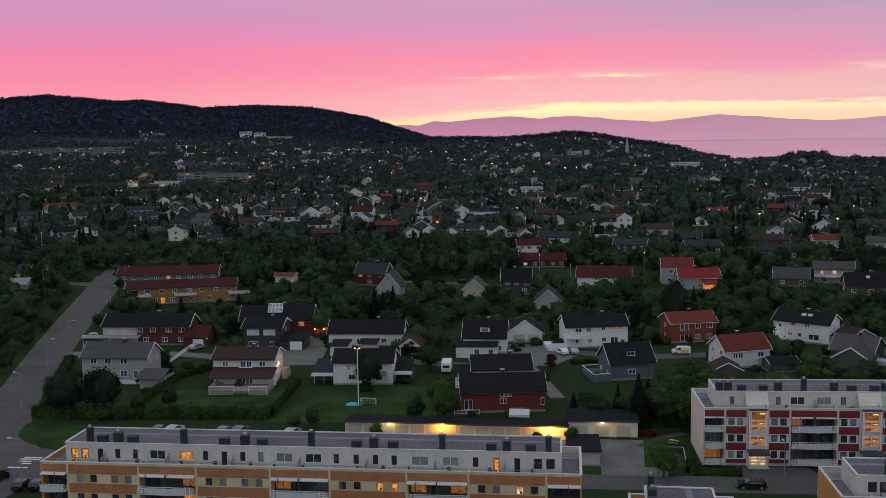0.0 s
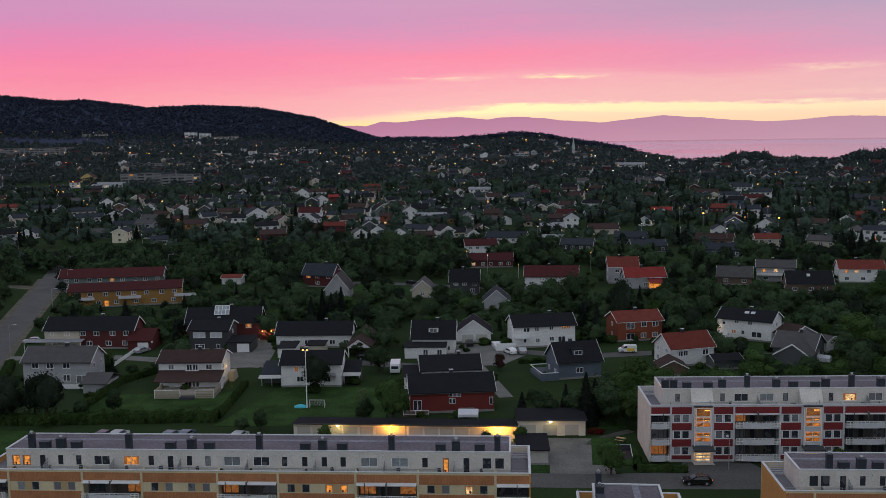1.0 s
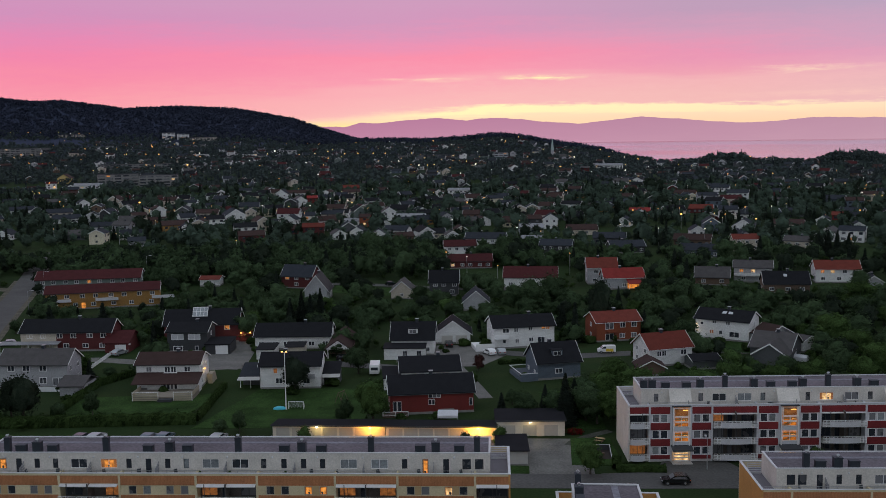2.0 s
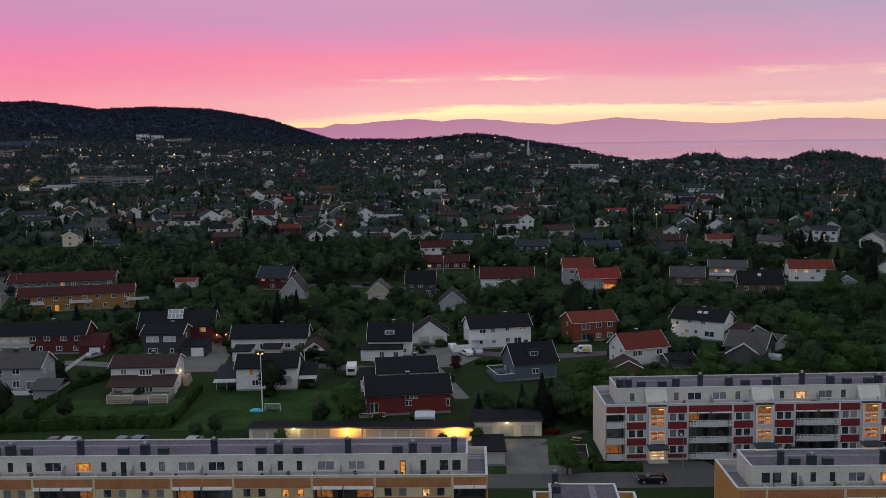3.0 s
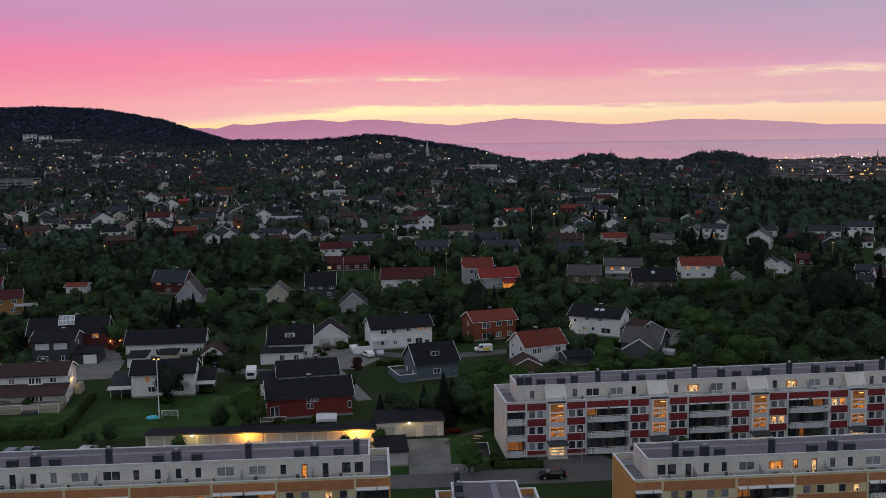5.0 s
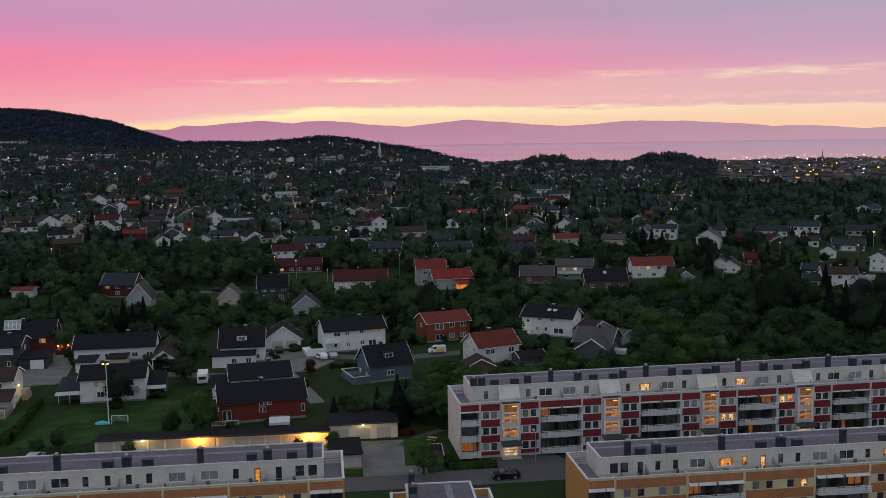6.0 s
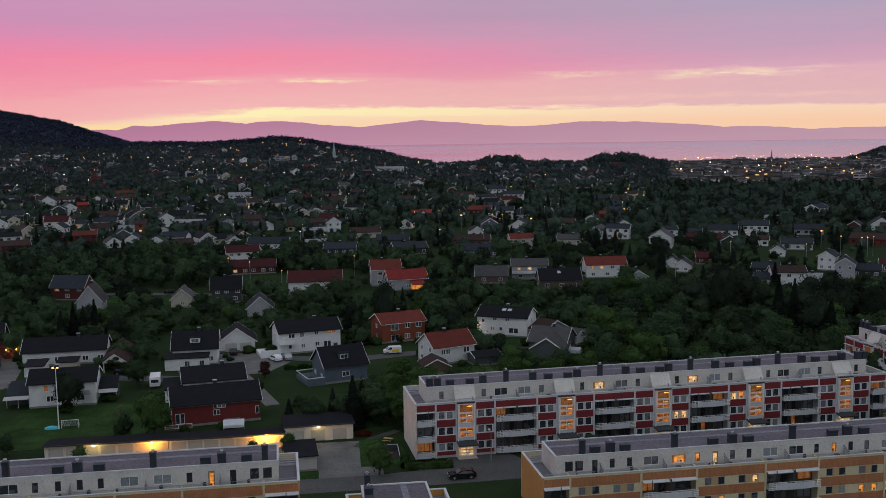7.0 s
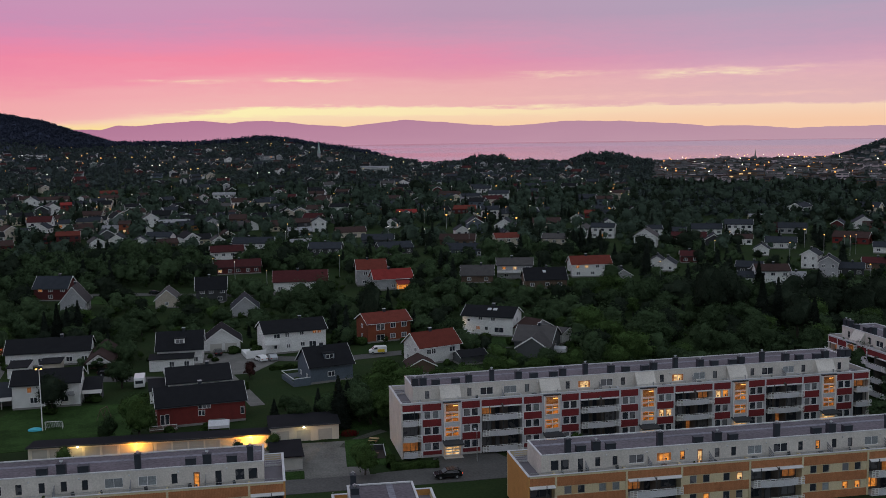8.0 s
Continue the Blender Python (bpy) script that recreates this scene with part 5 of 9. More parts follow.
part("deck_rail", Build().box(-4.0, -0.28, 1.7, -3.88, 8.5, 1.85), WHITE_TRIM, h)
h = house(20.06, 261, 16.19, 12.13, 8.5, 5.3, 1.96, "orange", "red", "orange-red brick house with a red tiled roof", rows=(0, 0), ends=(1, 0), wins=((2.4, 3.2, 2.3, 1.8), (6.4, 3.6, 1.5, 1.4), (9.5, 3.6, 1.6, 1.4), (2.4, 0.4, 2.3, 1.7), (6.3, 0.8, 1.5, 1.3), (9.5, 0.8, 1.5, 1.3)))
part("balcony", Build().box(2.6, -1.2, 2.5, 5.4, 0, 2.62).box(2.6, -1.25, 2.62, 5.4, -1.2, 3.5), paint("orange"), h)
house(30.02, 232.84, 21.32, 11.1, 8, 4.4, 2.73, "white", "red", "white house with a bright orange-red tiled roof", rows=(0, 0), ends=(2, 0), low=0.8, wins=((1.9, 2.4, 1.2, 1.3), (3.2, 2.4, 1.2, 1.3), (8.1, 2.4, 1.6, 1.3)))
h = house(46.41, 267.43, -29.51, 14.14, 8.5, 5.4, 1.98, "white", "black", "white two-storey house with a black roof and roof windows", rows=(0, 0), ends=(0, 1), skylights=2, wins=((1.3, 3.6, 0.9, 0.9), (4.5, 4.2, 1.2, 0.9), (8.0, 4.1, 1.3, 1.0), (3.8, 1.5, 1.2, 1.1, LIT_DIM), (6.3, 1.5, 1.0, 1.1), (9.0, 1.0, 2.7, 1.5)))
part("porch", Build().box(-1.5, -2.2, 0, 2.5, 0, 0.9).box(-1.5, -2.25, 0.9, 2.5, -2.2, 1.8), WHITE_TRIM, h)
wall_lamp(h, 0.4, -0.2, 3.2, 22, LAMP_WHITE)
house(59.63, 260.59, -56.64, 5.58, 8, 2.8, 2, "grey", "brown", "small pale grey annex with a brown roof", rows=(1,), lit=((0, 0),), ends=(0, 1), chimney=False)
h = house(55.14, 242.81, -27.13, 9.34, 11, 3, 2.76, "dark_grey", "grey", "dark grey bungalow with a grey tiled roof", rows=(2,), ends=(0, 1))
part("porch_gable", gable_walls(8, 7.5, 2.6, 2.4), paint("dark_grey"), h, at=pose(9.6, -5.5, 0, 0, 0, 90))
part("porch_roof", gable_roof(8, 7.5, 2.6, 2.4), roofing("grey"), h, at=pose(9.6, -5.5, 0, 0, 0, 90))
part("porch_trim", Build().prism([(-0.6, 2.1), (-0.6, 2.45), (3.75, 5.25), (8.1, 2.45), (8.1, 2.1), (3.75, 4.9)], -0.55, -0.48), WHITE_TRIM, h, at=pose(9.6, -5.5, 0, 0, 0, 90))
house(24.47, 361.31, 1.23, 10.52, 9, 6.2, 2.85, "grey", "red", "grey two-storey house with a red roof", rows=(2, 2), ends=(1, 0))
h = house(29.5, 348.96, 7.3, 13.77, 8, 4.2, 2.67, "grey", "bright_red", "pale grey house with a bright red roof and a lit porch", rows=(1,), ends=(1, 0))
lean_to(h, 7.5, 14.5, -4, 0, 2.3, 3.4, "bright_red", True)
# the wall panel itself glows, standing in for a lamp under the roof
part("lit_porch", Build().box(8.0, -0.08, 0.3, 14.0, -0.02, 2.2), LIT, h, "porch wall panel glowing in place of lamplight")
house(-5.26, 353.36, -2.57, 18.45, 9, 4, 3.06, "white", "dark_red", "long white house with a dull red roof", rows=(4,), ends=(0, 0))
house(-85.4, 356.18, -12.85, 11.73, 8, 4.5, 3.4, "dark_red", "slate", "dark red house with a slate roof", rows=(1, 3), ends=(0, 1), lit=((1, 0),))
house(-63.11, 326.77, 92.17, 11, 7.61, 3.8, 4.74, "grey", "grey", "pale grey gabled house with a grey roof", rows=(3,), ends=(2, 0))
house(-35.24, 330.6, 92.23, 10, 7.15, 2.8, 3.04, "beige", "grey", "beige garage with a grey gable roof", rows=(1,), ends=(1, 0), chimney=False)
house(-30.1, 336.43, 1.88, 9.67, 8, 4.8, 3.4, "charcoal", "black", "charcoal two-storey house with a black roof", rows=(2, 3), ends=(0, 1))
house(-9.43, 308.8, 92.67, 10, 7.78, 2.7, 3.34, "grey", "slate", "pale grey garage with a slate gable roof", rows=(1,), ends=(0, 0), chimney=False)
house(62.1, 359.53, -11.67, 11.59, 8, 3, 3, "brown", "grey", "brown bungalow with a grey roof", rows=(2,), ends=(0, 0))
h = house(76.76, 365.41, -11.53, 13, 9, 5.4, 2, "grey", "grey", "pale grey house with a lit first-floor veranda", rows=(2, 3), lit=((1, 0), (1, 1)), ends=(0, 0))
part("veranda", Build().box(0, -1.6, 2.5, 15, 0, 2.65).box(0, -1.65, 2.65, 15, -1.6, 3.5), paint("white"), h)
house(81.37, 339.91, -4.24, 14.53, 9, 3.4, 3.4, "brown", "black", "brick house with a black roof", rows=(3,), ends=(1, 0), skylights=1)
house(104.61, 362.82, -3.29, 15.08, 8, 5, 2.5, "white", "red", "white house with a red roof and lit windows", rows=(3, 4), lit=((1, 0), (1, 1)), ends=(1, 0))
house(-237.31, 364.39, 6.71, 17.58, 9, 3, 2.1, "yellow", "slate", "yellow bungalow with a grey roof", rows=(4,), ends=(0, 1))
house(-218.32, 331.29, 16.03, 16.69, 9, 2.8, 1.6, "beige", "light_grey", "low building with a pale sheet-metal roof", rows=(2,), ends=(0, 0), chimney=False)
house(-116.66, 359.8, 1.68, 7.11, 6, 2.6, 0.88, "white", "red", "small white shed with a red roof", rows=(1,), ends=(0, 0), chimney=False)
house(61.86, 255.2, -43.57, 9.8, 7, 2.8, 0.9, "white", "grey", "low white outbuilding beside a garden", rows=(3,), ends=(0, 0), chimney=False)
house(32.4, 224.6, 93, 6, 5.8, 2.0, 1.5, "brown", "brown", "small brown garden shed with a brown gable roof", rows=(0,), ends=(0, 0), chimney=False)
house(39.6, 230.4, 14, 6.4, 5, 2.2, 0.9, "dark_grey", "black", "low dark garage beside the white house", rows=(0,), ends=(0, 0), chimney=False)
house(-93.5, 283, 10, 5.2, 4, 2.4, 1.4, "dark_grey", "light_grey", "small dark garden shed with a pale roof edge", rows=(1,), ends=(0, 0), chimney=False)
house(-414.97, 720.73, 21.76, 24.56, 9, 3.05, 2.25, "beige", "red", rows=(7,), ends=(0, 1), lit=((0, 2),), near=False)
house(-368.05, 707.9, 28.12, 16.48, 9, 3.05, 2.25, "white", "slate", rows=(4,), ends=(0, 1), near=False)
house(-349.16, 717.35, 112.53, 8.1, 6, 3.05, 1.86, "dark_grey", "slate", rows=(3,), ends=(2, 0), near=False)
house(-311.07, 646.71, 27.96, 16.03, 9, 5.6, 2.25, "beige", "slate", rows=(4, 4,), ends=(0, 1), near=False)
house(-298.38, 628.28, 28.22, 17.1, 9, 3.05, 2.25, "white", "slate", rows=(5,), ends=(0, 1), near=False)
house(-477.54, 1051.21, 102.59, 18.3, 13.55, 5.6, 4.2, "yellow", "brown", rows=(3, 3,), ends=(2, 0), near=False)
house(-439.86, 974.65, 9.95, 27.37, 9, 3.05, 2.25, "white", "light_grey", rows=(8,), ends=(0, 1), lit=((0, 2),), near=False)
house(-324.38, 745.13, 123.26, 11.02, 8.16, 5.6, 2.53, "white", "slate", rows=(3, 3,), ends=(2, 0), near=False)
house(-249.08, 570.93, 16.17, 14.58, 9, 3.05, 2.25, "white", "slate", rows=(4,), ends=(0, 1), near=False)
house(-268.77, 686.81, 104.22, 10.01, 7.42, 5.6, 2.3, "white", "grey", rows=(3, 3,), ends=(2, 0), near=False)
house(-242.07, 619.32, 34.85, 8.92, 6.5, 5.6, 1.62, "beige", "brown", rows=(2, 2,), ends=(0, 1), near=False)
house(-194.9, 490.79, 20.38, 8.25, 6.5, 3.05, 1.62, "grey", "slate", rows=(2,), ends=(0, 1), near=False)
house(-197.61, 548.4, 28.57, 13.69, 8.49, 5.6, 2.12, "ochre", "brown", rows=(4, 4,), ends=(0, 1), near=False)
house(-229.8, 612.39, 19.43, 10.95, 6.79, 3.05, 1.7, "brown", "brown", rows=(3,), ends=(0, 1), lit=((0, 1),), near=False)
house(-278.68, 796.07, 22.58, 17.9, 9, 3.05, 2.25, "white", "slate", rows=(5,), ends=(0, 1), lit=((0, 2),), near=False)
house(-226.42, 684.63, 98.94, 14.69, 10.88, 3.05, 3.37, "dark_grey", "slate", rows=(3,), ends=(2, 0), near=False)
house(-186.72, 586.62, 20.86, 12.38, 7.68, 5.6, 1.92, "white", "black", rows=(3, 3,), ends=(0, 1), near=False)
house(-169.65, 618.23, 116.17, 15.92, 11.79, 5.6, 3.65, "white", "slate", rows=(3, 3,), ends=(2, 0), near=False)
house(-170.23, 645.99, 105.7, 9.06, 6.71, 5.6, 2.08, "beige", "slate", rows=(3, 3,), ends=(2, 0), near=False)
house(-152.78, 533.89, 22.1, 12.1, 7.51, 5.6, 1.88, "white", "black", rows=(3, 3,), ends=(0, 1), near=False)
house(-137.62, 488.5, 19.83, 12.48, 7.74, 5.6, 1.93, "dark_red", "brown", rows=(3, 3,), ends=(0, 1), near=False)
house(-154.17, 591.41, 1.9, 10.9, 6.76, 3.05, 1.69, "white", "slate", rows=(3,), ends=(0, 1), near=False)
house(-229.8, 731.94, 24.15, 13.72, 8.51, 3.05, 2.13, "grey", "slate", rows=(4,), ends=(0, 1), near=False)
house(-264.16, 898.13, 109.16, 9.88, 7.32, 3.05, 2.27, "white", "slate", rows=(3,), ends=(2, 0), near=False)
house(-256.28, 915.38, 9.73, 11.67, 7.23, 3.05, 1.81, "white", "slate", rows=(3,), ends=(0, 1), near=False)
house(-192.24, 832.92, 90.21, 14.19, 10.51, 5.6, 3.26, "white", "slate", rows=(3, 3,), ends=(2, 0), near=False)
house(-193.6, 839.83, 22.4, 25.08, 9, 5.6, 2.25, "white", "brown", rows=(7, 7,), ends=(0, 1), near=False)
house(-163.87, 819.9, 10.08, 13.53, 8.39, 3.05, 2.1, "white", "slate", rows=(4,), ends=(0, 1), near=False)
house(-169.19, 755.77, 109.06, 11.67, 8.64, 3.05, 2.68, "white", "slate", rows=(3,), ends=(2, 0), near=False)
house(-158.01, 748.38, 112.87, 12.67, 9.38, 5.6, 2.91, "white", "grey", rows=(3, 3,), ends=(2, 0), near=False)
house(-162.97, 774.66, 17.61, 7.52, 6.5, 5.6, 1.62, "red", "bright_red", rows=(2, 2,), ends=(0, 1), near=False)
house(-141.18, 635.23, 23.77, 12.74, 7.9, 3.05, 1.97, "white", "slate", rows=(3,), ends=(0, 1), lit=((0, 1),), near=False)
house(-115.13, 532, 8.68, 11.24, 6.97, 5.6, 1.74, "dark_red", "red", rows=(3, 3,), ends=(0, 1), near=False)
house(-147.04, 846.3, 17.81, 14.4, 8.93, 5.6, 2.23, "cream", "brown", rows=(4, 4,), ends=(0, 1), near=False)
house(-165.89, 945.82, 7.9, 16.61, 9, 3.05, 2.25, "red", "red", rows=(5,), ends=(0, 1), near=False)
house(-122.84, 710.79, 21.75, 6.45, 6.5, 3.05, 1.62, "red", "dark_red", rows=(1,), ends=(0, 1), near=False)
house(-111.63, 736.72, 18.86, 9.58, 6.5, 5.6, 1.62, "white", "black", rows=(2, 2,), ends=(0, 1), near=False)
house(-103.47, 593.99, -1.83, 9.41, 6.5, 3.05, 1.62, "white", "light_grey", rows=(2,), ends=(0, 1), near=False)
house(-94.13, 593.11, -1.46, 6, 6.5, 5.6, 1.62, "orange", "brown", rows=(1, 1,), ends=(0, 1), lit=((0, 0),), near=False)
house(-79.7, 523.33, 91.24, 12.78, 9.47, 3.05, 2.94, "white", "slate", rows=(3,), ends=(2, 0), lit=((0, 0), (0, 1),), near=False)
house(-89.9, 521.04, 113.16, 8.75, 6.48, 3.05, 2.01, "white", "grey", rows=(3,), ends=(2, 0), lit=((0, 0),), near=False)
house(-64.77, 489.64, 96.16, 9.68, 7.17, 5.6, 2.22, "white", "slate", rows=(3, 3,), ends=(2, 0), near=False)
house(-91.42, 560.85, 103.19, 10.27, 7.61, 3.05, 2.36, "dark_grey", "slate", rows=(3,), ends=(2, 0), near=False)
house(-75.35, 614.33, 0.6, 17.94, 9, 3.05, 2.25, "cream", "light_grey", rows=(5,), ends=(0, 1), lit=((0, 1),), near=False)
house(-98.82, 822.09, 6.58, 13.87, 8.6, 3.05, 2.15, "white", "brown", rows=(4,), ends=(0, 1), near=False)
house(-71.12, 812.71, 92.05, 9.22, 6.83, 3.05, 2.12, "white", "slate", rows=(3,), ends=(2, 0), near=False)
house(-59.86, 860.25, -0.48, 8.66, 6.5, 5.6, 1.62, "white", "light_grey", rows=(2, 2,), ends=(0, 1), near=False)
house(-51.26, 860.29, 5.47, 9.62, 6.5, 5.6, 1.62, "white", "light_grey", rows=(2, 2,), ends=(0, 1), near=False)
house(-20.62, 813.5, 3.36, 12.72, 7.89, 3.05, 1.97, "white", "slate", rows=(3,), ends=(0, 1), near=False)
house(-12.07, 734.79, 11.82, 11.5, 7.13, 3.05, 1.78, "white", "slate", rows=(3,), ends=(0, 1), near=False)
house(-76.86, 631.73, 102.41, 11.5, 8.52, 5.6, 2.64, "white", "grey", rows=(3, 3,), ends=(2, 0), near=False)
house(-72.61, 574.18, 109.56, 9.58, 7.1, 3.05, 2.2, "white", "slate", rows=(3,), ends=(2, 0), near=False)
house(-55.09, 515.58, 15.1, 18, 9, 3.05, 2.25, "cream", "black", rows=(5,), ends=(0, 1), lit=((0, 0), (0, 1), (0, 2),), near=False)
house(-58.35, 479.45, 20.19, 8.65, 6.5, 5.6, 1.62, "brown", "brown", rows=(2, 2,), ends=(0, 1), near=False)
house(-32.02, 436.31, 8.1, 13.69, 8.49, 5.6, 2.12, "white", "dark_red", rows=(4, 4,), ends=(0, 1))
house(-24.82, 468.93, -7.5, 18.29, 9, 5.6, 2.25, "white", "slate", rows=(5, 5,), ends=(0, 1))
house(-30.52, 511.63, 103.84, 8.1, 6, 3.05, 1.86, "white", "grey", rows=(3,), ends=(2, 0), near=False)
house(-27.55, 539.98, 106.24, 8.1, 6, 3.05, 1.86, "beige", "brown", rows=(3,), ends=(2, 0), lit=((0, 0),), near=False)
house(1.2, 542.81, 10.56, 12.45, 7.72, 3.05, 1.93, "green_grey", "light_grey", rows=(3,), ends=(0, 1), lit=((0, 2),), near=False)
house(21.89, 569.73, 90.13, 10.74, 7.95, 5.6, 2.47, "white", "slate", rows=(3, 3,), ends=(2, 0), lit=((0, 0),), near=False)
house(1.82, 485.5, 5.18, 10.04, 6.5, 3.05, 1.62, "grey", "light_grey", rows=(3,), ends=(0, 1), near=False)
house(9.1, 438.92, -10.16, 13.69, 8.49, 5.6, 2.12, "charcoal", "slate", rows=(4, 4,), ends=(0, 1))
house(25.94, 532.17, 5.67, 15.5, 9, 3.05, 2.25, "beige", "brown", rows=(4,), ends=(0, 1), near=False)
house(-28.38, 404.78, 4.82, 17.68, 9, 3.05, 2.25, "dark_red", "dark_red", rows=(5,), ends=(0, 1), lit=((0, 0),))
house(99.22, 1354.49, -11, 37.85, 9, 5.6, 2.25, "white", "light_grey", rows=(11, 11,), ends=(0, 1), near=False)
house(112, 1056.25, -18.81, 20.12, 9, 3.05, 2.25, "white", "slate", rows=(6,), ends=(0, 1), near=False)
house(135.43, 1009.75, 92.52, 12.28, 9.09, 3.05, 2.82, "white", "slate", rows=(3,), ends=(2, 0), near=False)
house(150.33, 1036.05, 5.21, 9.36, 6.5, 3.05, 1.62, "white", "slate", rows=(2,), ends=(0, 1), near=False)
house(126.13, 834.25, -20.68, 16.92, 9, 3.05, 2.25, "ochre", "brown", rows=(5,), ends=(0, 1), near=False)
house(180.44, 1063.64, -1.64, 16.28, 9, 3.05, 2.25, "blue_grey", "slate", rows=(4,), ends=(0, 1), near=False)
house(171.02, 928.74, -13.39, 14.76, 9, 3.05, 2.25, "white", "slate", rows=(4,), ends=(0, 1), near=False)
house(160, 858.49, -20.81, 14.6, 9, 5.6, 2.25, "white", "slate", rows=(4, 4,), ends=(0, 1), near=False)
house(158.31, 785.02, -17.73, 15.63, 9, 5.6, 2.25, "white", "slate", rows=(4, 4,), ends=(0, 1), lit=((0, 1),), near=False)
house(71.09, 649.34, 0.74, 12.41, 7.7, 3.05, 1.92, "red", "bright_red", rows=(3,), ends=(0, 1), near=False)
house(79.53, 635.63, 93.59, 8.68, 6.43, 3.05, 1.99, "white", "slate", rows=(3,), ends=(2, 0), near=False)
house(62.55, 577.85, 71.4, 9.65, 7.15, 3.05, 2.22, "white", "slate", rows=(3,), ends=(2, 0), lit=((0, 0),), near=False)
house(109.35, 668.7, -6.78, 16.65, 9, 3.05, 2.25, "dark_red", "red", rows=(5,), ends=(0, 1), near=False)
house(127.04, 636.66, 66.29, 9.8, 7.26, 3.05, 2.25, "beige", "slate", rows=(3,), ends=(2, 0), near=False)
house(105.14, 536.26, 85.47, 11.52, 8.53, 5.6, 2.65, "blue_grey", "slate", rows=(3, 3,), ends=(2, 0), near=False)
house(123.47, 541.68, 72.98, 14.67, 10.86, 3.05, 3.37, "white", "slate", rows=(3,), ends=(2, 0), near=False)
house(95.02, 524.1, 90.75, 9.22, 6.83, 3.05, 2.12, "white", "slate", rows=(3,), ends=(2, 0), lit=((0, 1),), near=False)
house(95.45, 456.77, 0.94, 12.02, 7.45, 5.6, 1.86, "beige", "red", rows=(3, 3,), ends=(0, 1))
house(35.97, 490.72, -4.94, 15.38, 9, 3.05, 2.25, "dark_grey", "slate", rows=(4,), ends=(0, 1), near=False)
house(41.09, 452.36, 7.83, 15.27, 9, 3.05, 2.25, "charcoal", "slate", rows=(4,), ends=(0, 1))
house(72.85, 481.37, -14.92, 16.82, 9, 3.05, 2.25, "brown", "brown", rows=(5,), ends=(0, 1), near=False)
house(69.09, 440.81, -22.03, 20.32, 9, 3.05, 2.25, "blue_grey", "slate", rows=(6,), ends=(0, 1))
house(137.41, 554.92, -11.88, 15.33, 9, 3.05, 2.25, "beige", "brown", rows=(4,), ends=(0, 1), near=False)
house(115.81, 450.69, -28.22, 11.4, 7.07, 5.6, 1.77, "beige", "grey", rows=(3, 3,), ends=(0, 1))
house(172.4, 576.28, 65.19, 9.07, 6.72, 3.05, 2.08, "white", "slate", rows=(3,), ends=(2, 0), near=False)
house(183.94, 609.01, -19.72, 7.46, 6.5, 3.05, 1.62, "red", "red", rows=(2,), ends=(0, 1), near=False)
house(192.82, 605.89, -14.85, 6.39, 6.5, 3.05, 1.62, "grey", "slate", rows=(1,), ends=(0, 1), near=False)
house(152.52, 493.99, -27.41, 11.52, 7.14, 5.6, 1.79, "white", "slate", rows=(3, 3,), ends=(0, 1), lit=((0, 1),), near=False)
house(151.57, 492.03, 60.64, 14.39, 10.66, 3.05, 3.3, "white", "grey", rows=(3,), ends=(2, 0), near=False)
house(180.35, 541.29, 82.17, 8.1, 6, 3.05, 1.86, "white", "slate", rows=(3,), ends=(2, 0), near=False)
house(166.96, 441.03, 64.66, 13.52, 10.01, 5.6, 3.1, "white", "grey", rows=(3, 3,), ends=(2, 0))
house(176.84, 475.5, -7.9, 6.24, 6.5, 5.6, 1.62, "white", "slate", rows=(1, 1,), ends=(0, 1), lit=((0, 1),), near=False)
house(121.22, 343.85, 82.15, 8.1, 6, 3.05, 1.86, "grey", "slate", rows=(3,), ends=(2, 0), lit=((0, 0),))
house(145.51, 374.56, 65.77, 8.1, 6, 3.05, 1.86, "white", "slate", rows=(3,), ends=(2, 0))
house(193.06, 487.22, -23.09, 6.73, 6.5, 3.05, 1.62, "beige", "slate", rows=(2,), ends=(0, 1), near=False)
house(181.06, 457.46, -21.96, 15.93, 9, 3.05, 2.25, "white", "dark_red", rows=(4,), ends=(0, 1), near=False)
house(206.52, 494.1, -19.45, 14.96, 9, 3.05, 2.25, "white", "slate", rows=(4,), ends=(0, 1), near=False)
house(221.74, 487.68, -22.49, 13.46, 8.35, 5.6, 2.09, "white", "slate", rows=(4, 4,), ends=(0, 1), lit=((0, 0),), near=False)
house(207.75, 445.88, -23.77, 7.69, 6.5, 3.05, 1.62, "white", "brown", rows=(2,), ends=(0, 1), near=False)
house(199.83, 443.26, 69.51, 9.52, 7.05, 3.05, 2.19, "charcoal", "slate", rows=(3,), ends=(2, 0), near=False)
house(264.38, 548.54, -13.86, 10.22, 6.5, 3.05, 1.62, "cream", "light_grey", rows=(3,), ends=(0, 1), lit=((0, 1),), near=False)
house(213.81, 427.54, -27.16, 13.08, 8.11, 3.05, 2.03, "white", "slate", rows=(3,), ends=(0, 1), lit=((0, 2),))
house(202.41, 401.81, 61.72, 8.1, 6, 3.05, 1.86, "white", "slate", rows=(3,), ends=(2, 0))
house(158.75, 390.61, -16.43, 7.07, 6.5, 3.05, 1.62, "dark_red", "dark_red", rows=(2,), ends=(0, 1))
house(146.57, 367.48, 61.34, 8.1, 6, 3.05, 1.86, "white", "slate", rows=(3,), ends=(2, 0), lit=((0, 0),))
house(166.23, 355.53, -31.3, 9.19, 6.5, 3.05, 1.62, "charcoal", "slate", rows=(2,), ends=(0, 1))
house(159.76, 325.67, -13.61, 11.18, 6.93, 5.6, 1.73, "white", "brown", rows=(3, 3,), ends=(0, 1))
house(154.93, 329.36, -25.07, 6, 6.5, 3.05, 1.62, "white", "slate", rows=(1,), ends=(0, 1))
